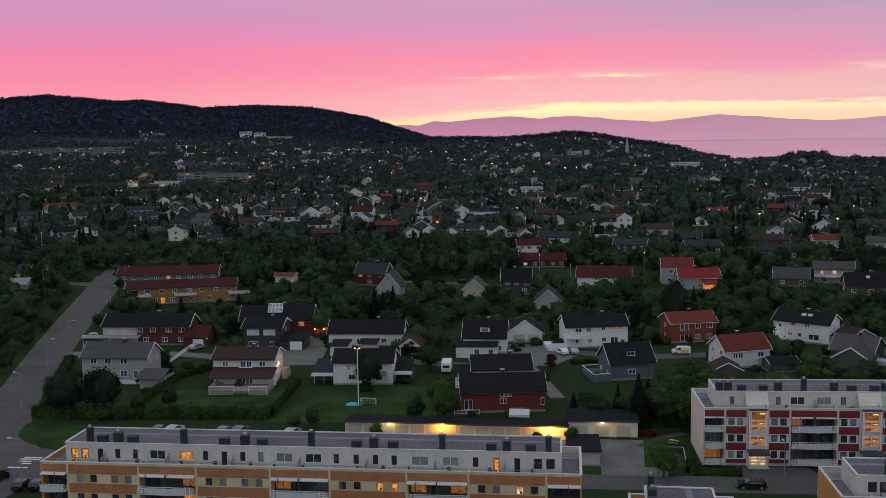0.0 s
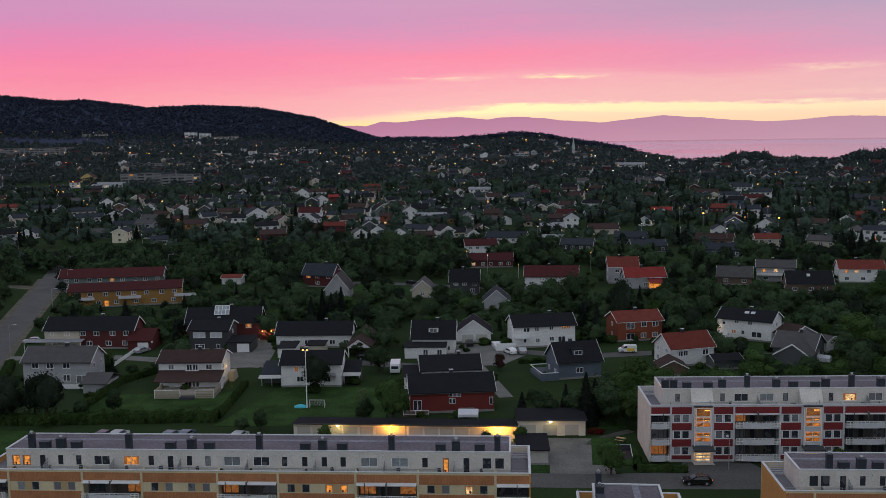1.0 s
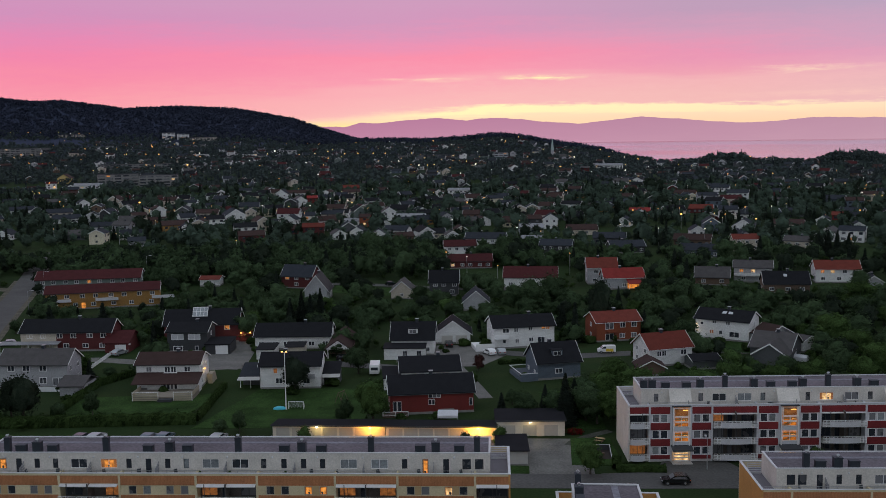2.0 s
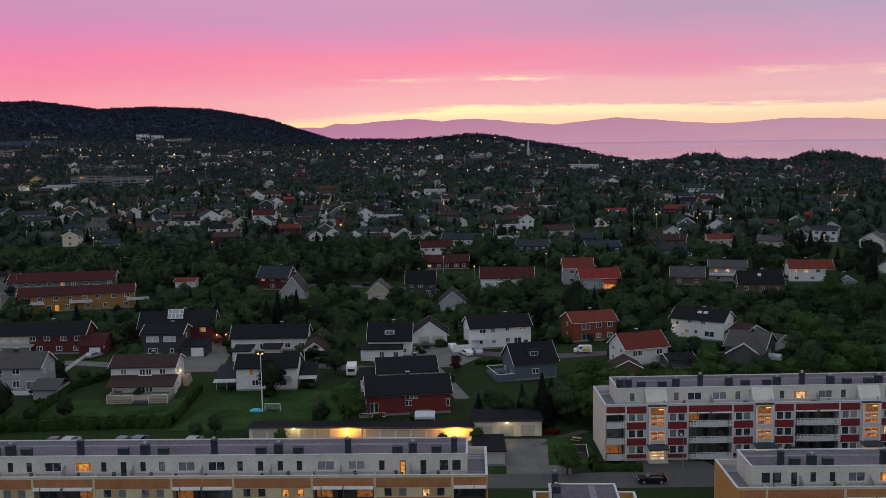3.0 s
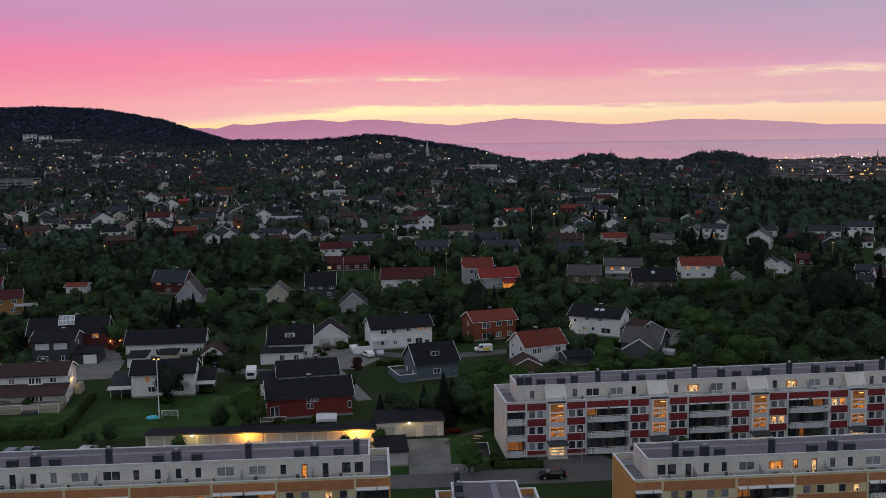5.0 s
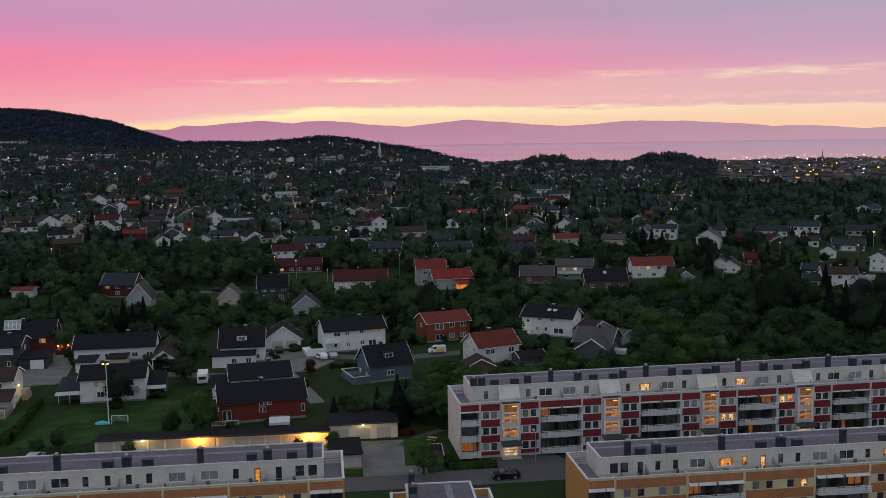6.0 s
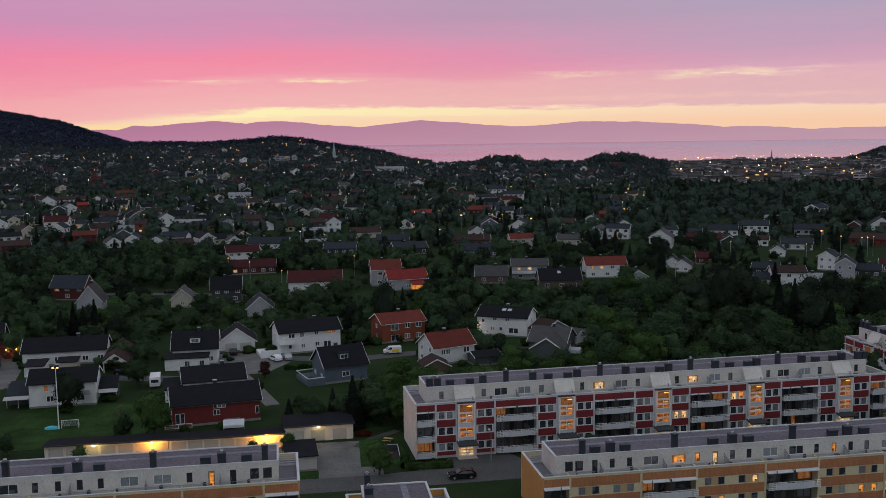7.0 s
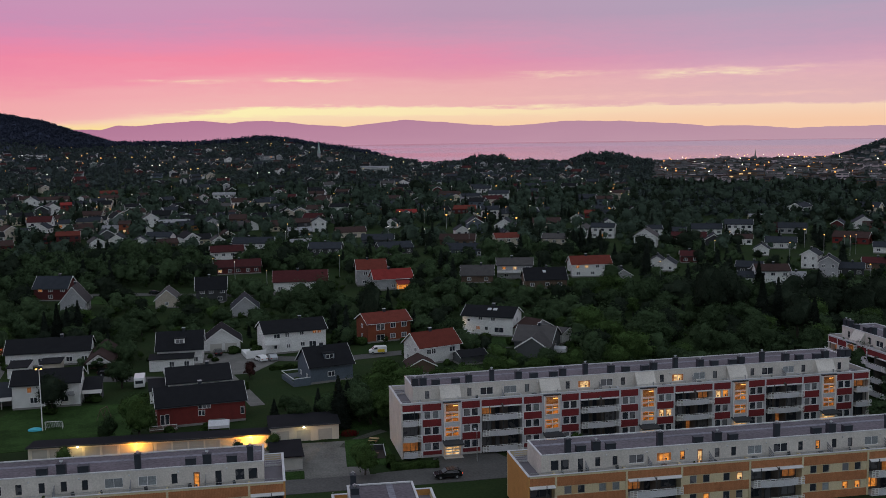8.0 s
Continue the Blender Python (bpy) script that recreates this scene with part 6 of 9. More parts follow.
house(170.07, 324.02, -26.81, 6, 6.5, 3.05, 1.62, "grey", "light_grey", rows=(1,), ends=(0, 1))
house(200.79, 358.96, 47.51, 8.1, 6, 5.6, 1.86, "white", "slate", rows=(3, 3,), ends=(2, 0))
house(196.45, 336.77, 57.85, 8.82, 6.53, 5.6, 2.02, "grey", "slate", rows=(3, 3,), ends=(2, 0))
house(198.55, 342.44, -28.59, 9.95, 6.5, 3.05, 1.62, "charcoal", "slate", rows=(3,), ends=(0, 1))
house(253.56, 440.08, -44.26, 15.82, 9, 3.05, 2.25, "red", "brown", rows=(4,), ends=(0, 1), lit=((0, 2),), near=False)
house(251.54, 493.35, -24.22, 8.66, 6.5, 3.05, 1.62, "dark_red", "dark_red", rows=(2,), ends=(0, 1), near=False)
house(307.77, 492.06, 62.22, 14.86, 11.01, 3.05, 3.41, "white", "slate", rows=(3,), ends=(2, 0), near=False)
house(291.57, 496.02, 47.53, 8.1, 6, 3.05, 1.86, "dark_red", "slate", rows=(3,), ends=(2, 0), near=False)
house(250.49, 486.97, -24.37, 13.77, 8.54, 3.05, 2.13, "grey", "slate", rows=(4,), ends=(0, 1), lit=((0, 2),), near=False)
house(296.2, 484.81, -32.98, 12.05, 7.47, 3.05, 1.87, "red", "brown", rows=(3,), ends=(0, 1), near=False)
house(216.07, 352.72, -27.08, 8.78, 6.5, 3.05, 1.62, "brown", "dark_red", rows=(2,), ends=(0, 1))
house(248.99, 399.01, -36.6, 8.4, 6.5, 3.05, 1.62, "white", "slate", rows=(2,), ends=(0, 1))

# ---- trees ----
def flakes(pos, u, w, out):
    """Three-cornered leaf clumps at pos, wound so that they face outwards, and the soft normals that round off the crown."""
    turn = np.einsum("ij,ij->i", np.cross(u, w), out) < 0
    w[turn] *= -1
    v = np.stack([pos - u * 0.9 - w * 0.6, pos + u * 0.9 - w * 0.5, pos + w], 1).reshape(-1, 3)
    n = out / (np.linalg.norm(out, axis=1)[:, None] + 1e-6)
    return v, np.repeat(n, 3, 0)


def leaf_cloud(rng, blobs, count, size, flat=0.9):
    """Many small leaf clumps strewn over lumpy blobs (centre, radii)."""
    vol = np.array([b[1][0] * b[1][1] * b[1][2] for b in blobs]) ** 0.67
    pick = rng.choice(len(blobs), count, p=vol / vol.sum())
    c = np.array([b[0] for b in blobs])[pick]
    r = np.array([b[1] for b in blobs])[pick]
    d = rng.normal(size=(count, 3))
    d /= np.linalg.norm(d, axis=1)[:, None]
    pos = c + r * d * (0.74 + 0.46 * rng.uniform(0, 1, count) ** 1.5)[:, None]
    mid = np.array([b[0] for b in blobs]).mean(0)
    n = d * 0.7 + (pos - mid) / np.abs(pos - mid).max() * 0.5 + (0, 0, 0.25)
    face = n + rng.normal(size=(count, 3)) * 0.6
    u = np.cross(face, rng.normal(size=(count, 3)))
    u /= np.linalg.norm(u, axis=1)[:, None] + 1e-6
    w = np.cross(face, u)
    w /= np.linalg.norm(w, axis=1)[:, None] + 1e-6
    s = (size * rng.uniform(0.6, 1.35, count))[:, None]
    return flakes(pos, u * s, w * s * flat, n + rng.normal(size=(count, 3)) * 0.10)


def leaf_mesh(name, vn, material):
    v, nrm = vn
    me = bpy.data.meshes.new(name)
    n = len(v) // 3
    me.vertices.add(3 * n)
    me.vertices.foreach_set("co", np.asarray(v, np.float32).ravel())
    me.loops.add(3 * n)
    me.loops.foreach_set("vertex_index", np.arange(3 * n, dtype=np.int32))
    me.polygons.add(n)
    me.polygons.foreach_set("loop_start", np.arange(0, 3 * n, 3, dtype=np.int32))
    me.update(calc_edges=True)
    me.shade_smooth()
    me.normals_split_custom_set_from_vertices(np.asarray(nrm, np.float32))
    me.materials.append(material)
    return me


def ball(level):
    """A round of triangles, as corners and faces."""
    bm = bmesh.new()
    bmesh.ops.create_icosphere(bm, subdivisions=level, radius=1.0)
    v = np.array([p.co[:] for p in bm.verts])
    f = np.array([[p.index for p in q.verts] for q in bm.faces])
    bm.free()
    return v, f


BALLS = {k: ball(k) for k in (1, 2, 3)}


def lump(rng, c, r, level, rough=0.2):
    """One rounded, uneven mass of foliage, open underneath."""
    v, f = BALLS[level]
    way = rng.normal(size=(5, 3)) * np.array([1.6, 2.4, 3.4, 5.0, 7.0])[:, None]
    d = 1 + rough * (np.sin(v @ way.T + rng.uniform(0, 6.28, 5)) * (1, 0.8, 0.6, 0.5, 0.4)).sum(1) * 0.6 + rng.normal(size=len(v)) * rough * 0.25
    p = np.array(c) + np.array(r) * v * d[:, None]
    n = v + rng.normal(size=v.shape) * 0.22 + (0, 0, 0.12)
    n /= np.linalg.norm(n, axis=1)[:, None]
    f = f[v[f][:, :, 2].mean(1) > -0.62]
    return p[f].reshape(-1, 3), n[f].reshape(-1, 3)


def broad_cloud(seed, h, lumps, level, count, size):
    """A broad crown for a tree h high: uneven rounded masses and a fuzz of leaf sprays over them."""
    rng = np.random.default_rng(seed)
    lean = rng.uniform(-0.04, 0.04, 2) * h
    heart = np.array((lean[0], lean[1], h * 0.47))
    blobs = [(heart + (0, 0, h * 0.05), (h * rng.uniform(0.23, 0.28), h * rng.uniform(0.23, 0.28), h * rng.uniform(0.35, 0.43)))]
    for k in range(lumps):
        a, e = k * 2.4 + rng.uniform(-0.6, 0.6), rng.uniform(-0.55, 0.95)
        q = math.sqrt(1 - min(0.98, abs(e)) ** 2)
        s = h * rng.uniform(0.085, 0.195)
        blobs.append((heart + (h * 0.24 * q * math.cos(a), h * 0.24 * q * math.sin(a), h * 0.31 * e), (s, s, s * rng.uniform(0.8, 1.05))))
    made = [lump(rng, c, np.array(r) * 0.80, min(3, level + (k == 0 and lumps > 4))) for k, (c, r) in enumerate(blobs)]
    made.append(leaf_cloud(rng, blobs, count, size))
    v, n = np.concatenate([m[0] for m in made]), np.concatenate([m[1] for m in made])
    # normals lean out from the crown's heart, to shade it softly as one mass
    out = (v - heart) / (h * 0.38)
    n = n * 0.55 + out * 0.6 + (0, 0, 0.15)
    return v, n / (np.linalg.norm(n, axis=1)[:, None] + 1e-6)


def spruce_cloud(seed, h, count, size):
    rng = np.random.default_rng(seed)
    t = rng.uniform(0.05, 1.0, count) ** 1.15
    a = rng.uniform(0, 6.28, count)
    tier = 0.70 + 0.30 * np.abs(np.sin(t * 24 + np.sin(a * 3) * 0.7))
    rad = h * 0.21 * (1.03 - t) * tier * rng.uniform(0.45, 1.0, count) ** 0.5
    pos = np.stack([rad * np.cos(a), rad * np.sin(a), h * t], 1)
    out = np.stack([np.cos(a), np.sin(a), -0.45 + 0 * a], 1)
    side = np.stack([-np.sin(a), np.cos(a), rng.uniform(-0.3, 0.3, count)], 1)
    s = (size * rng.uniform(0.6, 1.3, count) * (1.25 - 0.6 * t))[:, None]
    n = np.stack([np.cos(a), np.sin(a), 0.5 + 0 * a], 1) + rng.normal(size=(count, 3)) * 0.15
    made = [flakes(pos, side * s * 0.8, out * s, n)]
    for k, e in enumerate((0.2, 0.34, 0.48, 0.62, 0.76)[:5 if count > 100 else 2]):
        q = h * 0.17 * (1.03 - e)
        made.append(lump(rng, (0, 0, h * e), (q, q, h * 0.16 if count > 100 else h * 0.24), 1, 0.2))
    return np.concatenate([m[0] for m in made]), np.concatenate([m[1] for m in made])


def loose_cloud(seed, count, size, slim):
    """A far crown, one metre high: ragged sprays about a few limbs, thinning out to the rim."""
    rng = np.random.default_rng(seed)
    blobs = [(np.array((0.0, 0.0, 0.52)), (0.2 * slim, 0.2 * slim, 0.36))]
    for k in range(5):
        a = 1.26 * k + rng.uniform(-0.5, 0.5)
        q = rng.uniform(0.1, 0.2)
        blobs.append((np.array((0.22 * slim * math.cos(a), 0.22 * slim * math.sin(a), rng.uniform(0.28, 0.72))), (q * slim, q * slim, q)))
    v, n = leaf_cloud(rng, blobs, count, size)
    out = (v - (0, 0, 0.45)) / 0.4
    n = n * 0.5 + out * 0.6 + (0, 0, 0.15)
    return v, n / (np.linalg.norm(n, axis=1)[:, None] + 1e-6)


def needle_cloud(seed, count):
    """A far spruce, one metre high: a narrow ragged cone."""
    rng = np.random.default_rng(seed)
    t = np.linspace(0.1, 0.94, count)
    a = np.arange(count) * 2.4 + rng.uniform(-0.5, 0.5, count)
    rad = 0.13 * (1.02 - t)
    pos = np.stack([rad * np.cos(a), rad * np.sin(a), t], 1)
    out = np.stack([np.cos(a), np.sin(a), 0.5 + 0 * a], 1)
    side = np.stack([-np.sin(a), np.cos(a), 0 * a], 1) * (0.16 * (1.1 - t))[:, None]
    up = np.stack([0 * a, 0 * a, 1 + 0 * a], 1) * 0.22
    v, n = flakes(pos, side, up, out)
    n = n * 0.45 + (0, -0.25, 0.75)
    return v, n / np.linalg.norm(n, axis=1)[:, None]


def trunk_shape(seed, h):
    rng = random.Random(seed)
    b = Build().tube((0, 0, -0.3), (0.02 * h, 0, h * 0.45), h * 0.028, h * 0.016, 7)
    for k in range(5):
        a, z = rng.uniform(0, 6.28), h * rng.uniform(0.22, 0.45)
        b.tube((0.01 * h, 0, z), (h * 0.2 * math.cos(a), h * 0.2 * math.sin(a), z + h * rng.uniform(0.15, 0.3)), h * 0.012, h * 0.004, 5)
    return b


BROAD = [leaf_mesh("crown", broad_cloud(20 + k, 8.0, 9, 1, 2150, 0.175), (LEAF, LEAF, LEAF_LIGHT)[k % 3]) for k in range(9)]
BROAD_DARK = [leaf_mesh("crown", broad_cloud(230 + k, 8.0, 9, 1, 2150, 0.175), LEAF_DEEP) for k in range(3)]
BROAD_TRUNK = [trunk_shape(40 + k, 8.0).mesh("trunk", BARK) for k in range(3)]
SPRUCE = [leaf_mesh("crown", spruce_cloud(60 + k, 10.0, 1900, 0.27), LEAF_DARK) for k in range(3)]
SPRUCE_TRUNK = Build().tube((0, 0, -0.3), (0, 0, 9.4), 0.2, 0.03, 7).mesh("trunk", BARK)
def bush_cloud(seed):
    rng = np.random.default_rng(seed)
    blobs = [((0, 0, 0.9), (1.1, 1.1, 0.95)), ((0.6, 0.3, 0.7), (0.7, 0.7, 0.7)), ((-0.6, 0.2, 0.6), (0.7, 0.8, 0.6)), ((0.1, -0.7, 0.6), (0.6, 0.6, 0.6))]
    made = [lump(rng, c, r, 2) for c, r in blobs] + [leaf_cloud(rng, blobs, 500, 0.11)]
    return np.concatenate([m[0] for m in made]), np.concatenate([m[1] for m in made])


BUSH = [leaf_mesh("crown", bush_cloud(80 + k), HEDGE) for k in range(3)]
TREE_RNG = random.Random(11)


def tree(x, y, h, kind="broad", wide=1.0, light=False):
    r = TREE_RNG
    z = ground(x, y)
    if kind == "spruce":
        s = h / 10.0
        t = thing("spruce_tree", pose(x, y, z, 0, 0, r.uniform(0, 360)) @ Matrix.Diagonal((s * wide, s * wide, s, 1)), "dark spruce tree standing among the gardens", "tree", "garden trees")
        part("trunk", SPRUCE_TRUNK, BARK, t)
        part("crown", r.choice(SPRUCE), LEAF_DARK, t)
    elif kind == "bush":
        s = h / 1.85
        t = thing("bush", pose(x, y, z, 0, 0, r.uniform(0, 360)) @ Matrix.Diagonal((s * wide, s * wide, s, 1)), "rounded green garden bush", "bush", "garden bushes")
        part("crown", r.choice(BUSH), HEDGE, t)
    else:
        s = h / 8.0
        t = thing("tree", pose(x, y, z, 0, 0, r.uniform(0, 360)) @ Matrix.Diagonal((s * wide, s * wide, s, 1)), "tall very dark leafy tree" if kind == "dark" else "leafy light green tree" if light else "broad-leaved tree in full dark leaf", "tree", "garden trees")
        part("trunk", r.choice(BROAD_TRUNK), BARK, t)
        part("crown", r.choice(BROAD_DARK) if kind == "dark" else BROAD[2 + 3 * r.randrange(3)] if light else BROAD[r.choice((0, 1, 3, 4, 6, 7))], LEAF, t)
    return t


def woods(name, spots, templates, material, label):
    """Uncountable trees as one mass of foliage: spots are (x, y, height, width)."""
    rng = np.random.default_rng(7)
    out, nrm = [], []
    for x, y, h, w in spots:
        v, n = templates[rng.integers(len(templates))]
        a = rng.uniform(0, 6.28)
        c, s = math.cos(a), math.sin(a)
        out.append(np.stack([(v[:, 0] * c - v[:, 1] * s) * w * h + x, (v[:, 0] * s + v[:, 1] * c) * w * h + y, v[:, 2] * h + ground(x, y)], 1))
        nrm.append(np.stack([n[:, 0] * c - n[:, 1] * s, n[:, 0] * s + n[:, 1] * c, n[:, 2]], 1))
    return tagged(new(name, leaf_mesh(name, (np.concatenate(out), np.concatenate(nrm)), material)), label, "woods", kind="stuff")



# ---- roads, yards and lawns ----
strip("road", [(-95, 148), (-99, 158), (-108, 168), (-116.5, 186), (-130.5, 219), (-145, 256), (-162, 302), (-179, 349), (-199, 400), (-224, 470)], [9, 9, 9, 8, 7.5, 7.5, 8, 8.5, 8.5, 8], ASPHALT, "worn grey residential road running away between hedges")
strip("verge", [(-116.5, 186), (-130.5, 219), (-145, 256), (-162, 302), (-179, 349), (-190, 378)], [11.5, 11, 11, 11.5, 12, 12], VERGE, "sandy worn verge along the road", "verge", 0.03)
strip("road", [(-183, 352), (-199, 358), (-217, 352), (-245, 345)], 7.0, VERGE, "pale side street joining the road", "road", 0.04)
strip("road", [(-95, 148), (-70, 149), (-30, 152), (-5, 155), (20, 155.5), (60, 157)], 6.5, ASPHALT, "grey access road between the blocks", lift=0.06)
strip("road", [(-66, 232), (-45, 236), (-28, 232), (-16, 233)], 5.0, ASPHALT, "narrow lane between the gardens")
strip("road", [(-133, 238), (-105, 240), (-88, 236), (-66, 232)], 4.5, GRAVEL, "gravel lane beside the houses")
strip("road", [(-75, 366), (-52, 362), (-20, 352), (0, 350)], 5.0, ASPHALT, "side road beyond a lawn")
strip("road", [(-8, 250), (6, 245), (15, 245), (27, 248), (46, 248), (62, 252)], 5.0, ASPHALT, "lane passing the orange brick house")
patch("forecourt", [(-6, 158), (12, 158), (12, 177.5), (-6, 177.5)], GRAVEL, "grey paved garage forecourt", "pavement")
patch("forecourt", [(13, 153), (60, 155), (60, 162), (36, 161.5), (34, 166), (23.5, 165.5), (22, 160), (13, 159)], ASPHALT, "asphalt apron before the red-banded block", "pavement")
patch("driveway", [(-25, 253), (-17, 233), (-9, 234), (-3, 246), (-9, 256), (-20, 258)], GRAVEL, "gravel drive before the double garage", "pavement")
patch("driveway", [(-86, 248), (-74, 229), (-65, 231), (-69, 262), (-76, 262)], GRAVEL, "gravel yard by the charcoal house", "pavement")
LAWN = mat("mown_lawn", (0.028, 0.055, 0.016), 0.95, 0.9, 0.16, 0.5, grain=4.0, spec=0.03)
for corners in ([(-92, 187), (-66, 187), (-64, 208), (-92, 204)], [(-62, 182), (-30, 184), (-30, 212), (-56, 213)], [(5, 182), (16, 184), (14, 212), (4, 210)], [(47, 250), (60, 248), (62, 262), (48, 262)],
                [(-66, 361), (-40, 352), (-30, 340), (-48, 336), (-66, 346)], [(-108.5, 177.5), (-76, 177), (-78, 163.4), (-86, 162.4), (-91.1, 162.6), (-95.5, 163.2), (-99.5, 164.6), (-102.8, 166.6), (-105.4, 169.4), (-107.3, 173)], [(8.5, 163), (17, 163), (16, 178), (9, 178)], [(-4, 158.5), (1.5, 158.5), (1.5, 162.5), (-4, 162.5)]):
    patch("lawn", corners, LAWN, "mown green lawn", "lawn", 0.06)
patch("junction", [(-90, 132), (-140, 200), (-129.4, 204), (-118.8, 189), (-110.9, 173.5), (-106.6, 168.5), (-101.3, 164.6), (-94.3, 162.3), (-70, 153.5), (-70, 147.5), (-89, 146.5)], ASPHALT, "wide worn asphalt junction", "road", 0.045)
for x0, x1, y0 in ((-97.4, -94.2, 157.9), (-97.7, -94.0, 157.0), (-97.3, -95.0, 155.9), (-96.1, -94.4, 154.8), (-97.4, -93.9, 152.7)):
    patch("crossing_stripe", [(x0, y0 - 0.25), (x1, y0 - 0.2), (x1, y0 + 0.25), (x0, y0 + 0.2)], WHITE_TRIM, "worn white pedestrian crossing stripe", "road marking", 0.07)


# ---- garages ----
def garage_row(m, L, D, h, doors, label, lamps=(), rise=-0.55):
    g = thing("garage_row", m, label, "garage")
    wall = mat("cream_render", (0.66, 0.61, 0.52), 0.85, 0.16, 0.5)
    part("wall", holed(L, h, [(x, 0.0, 2.5, 2.05) for x in doors], 0, 0.2), wall, g)
    part("shell", Build().prism([(0.6, 0), (0.6, h), (D, h + min(0, rise)), (D, 0)], 0, L), wall, g)
    part("roof", Build().prism([(-0.35, h), (-0.35, h + 0.12), (D + 0.3, h + 0.12 + rise), (D + 0.3, h + rise)], -0.3, L + 0.3), mat("black_roof_felt", (0.016, 0.016, 0.019), 0.85, 0.25, 0.4, spec=0.05), g)
    part("fascia", Build().box(-0.3, -0.42, h - 0.1, L + 0.3, -0.36, h + 0.14), DARK_STEEL, g)
    panel = mat("pale_garage_door", (0.46, 0.44, 0.40), 0.75, 0.1)
    for x in doors:
        b = Build().box(0.03, 0.1, 0.03, 2.47, 0.16, 2.02)
        for q in range(1, 5):
            b.box(0.03, 0.08, 0.4 * q - 0.01, 2.47, 0.1, 0.4 * q + 0.01)
        part("garage_door", shared("row_door", lambda: b, "garage_door", panel), panel, g, at=Matrix.Translation((x, 0, 0)))
    for x, glow, watts, colour in lamps:
        part("lamp_arm", Build().box(x - 0.03, -0.62, h - 0.16, x + 0.03, 0, h - 0.1), STEEL, g)
        part("wall_lamp", Build().box(x - 0.2, -0.75, h - 0.24, x + 0.2, -0.45, h - 0.1), glow, g, "glowing lamp on a short arm")
        ld = bpy.data.lights.new("garage_lamp", "POINT")
        ld.energy, ld.color, ld.shadow_soft_size = watts, colour, 0.1
        lo = new("garage_lamp", ld)
        lo.matrix_basis = m @ Matrix.Translation((x, -1.3, h - 0.3))
        tagged(lo, "warm lamp over the garage doors", "lamp")
    return g


garage_row(pose(-44.88, 176.4, 0, 0, 0, -0.3), 20.6, 5.5, 2.5, [0.6 + 2.9 * k for k in range(7)], "row of cream garages with a black felt roof", [(8.3, LAMP_WHITE, 110, (1.0, 0.66, 0.16)), (18.0, LAMP, 760, (1.0, 0.40, 0.045))])
garage_row(pose(-24.1, 176.2, 0, 0, 0, 0.1), 19.8, 5.5, 2.5, [0.5 + 2.75 * k for k in range(7)], "row of cream garages under an amber lamp", [(16.6, LAMP, 1500, (1.0, 0.42, 0.05))])
garage_row(pose(-4.2, 178.6, 0, 0, 0, 3.0), 12.3, 7.2, 2.9, [0.9, 4.7, 8.6], "three cream garages with a lamp over the middle door", [(6.0, LAMP_WHITE, 40, (1.0, 0.72, 0.22))], rise=0.1)
shed = thing("bin_shed", pose(-3.7, 162.9, 0, 0, 0, 3), "small pale shed with a black felt roof", "shed")
part("wall", Build().box(0, 0.3, 0, 5.0, 8, 2.3), CONCRETE, shed)
part("roof", Build().prism([(-0.2, 2.3), (-0.2, 2.45), (8.4, 2.75), (8.4, 2.6)], -0.3, 5.3), mat("black_roof_felt", (0.035, 0.035, 0.04)), shed)


# ---- street lamps ----
def street_lamp(x, y, h, lit=False, arm=1.3, yaw=0, label="slim grey street lamp", twin=False):
    s = thing("street_lamp", pose(x, y, ground(x, y), 0, 0, yaw), label, "street lamp", "street lamps")
    part("pole", Build().tube((0, 0, 0), (0, 0, h), 0.09, 0.05, 8), STEEL, s)
    part("arm", Build().tube((0, 0, h - 0.05), (arm, 0, h + 0.12), 0.04, 0.035, 6), STEEL, s)
    for q in ((1, -1) if twin else (1,)):
        part("lamp_head", Build().box(min(q * arm, q * (arm + 0.7)), -0.16, h + 0.06, max(q * arm, q * (arm + 0.7)), 0.16, h + 0.2), LAMP if lit else WHITE_PANEL, s, "glowing lamp head" if lit else "pale lamp head")


tall = thing("floodlight_mast", pose(-46.8, 195.4, 0), "tall white pole with two lit amber lamps by a goal", "lamp mast")
part("pole", Build().tube((0, 0, 0), (0, 0, 11.8), 0.12, 0.07, 8), WHITE_TRIM, tall)
part("crossbar", Build().box(-0.7, -0.05, 11.75, 0.7, 0.05, 11.85), STEEL, tall)
for q in (-0.5, 0.35):
    part("lamp_head", Build().box(q - 0.12, -0.3, 11.85, q + 0.17, 0.05, 12.05), LAMP, tall, "glowing lamp head")
goal = thing("goal", pose(-46.4, 195.8, 0), "small white football goal with a net", "goal")
part("frame", Build().tube((0, 0, 0), (0, 0, 1.6), 0.06).tube((3.1, 0, 0), (3.1, 0, 1.6), 0.06).tube((0, 0, 1.6), (3.1, 0, 1.6), 0.06).tube((0, 1.2, 0), (3.1, 1.2, 0), 0.04).tube((0, 0, 1.6), (0, 1.2, 0), 0.04).tube((3.1, 0, 1.6), (3.1, 1.2, 0), 0.04), WHITE_TRIM, goal)
net = Build()
for k in range(11):
    net.tube((0.31 * k, 0.02, 1.58), (0.31 * k, 1.18, 0.02), 0.02, n=4)
for k in range(6):
    net.tube((0, 0.2 * k, 1.6 - 0.26 * k), (3.1, 0.2 * k, 1.6 - 0.26 * k), 0.02, n=4)
part("net", net, WHITE_PANEL, goal)
cover = thing("pool_cover", pose(-48.2, 195.8, 0), "crumpled turquoise tarpaulin on the lawn", "tarpaulin")
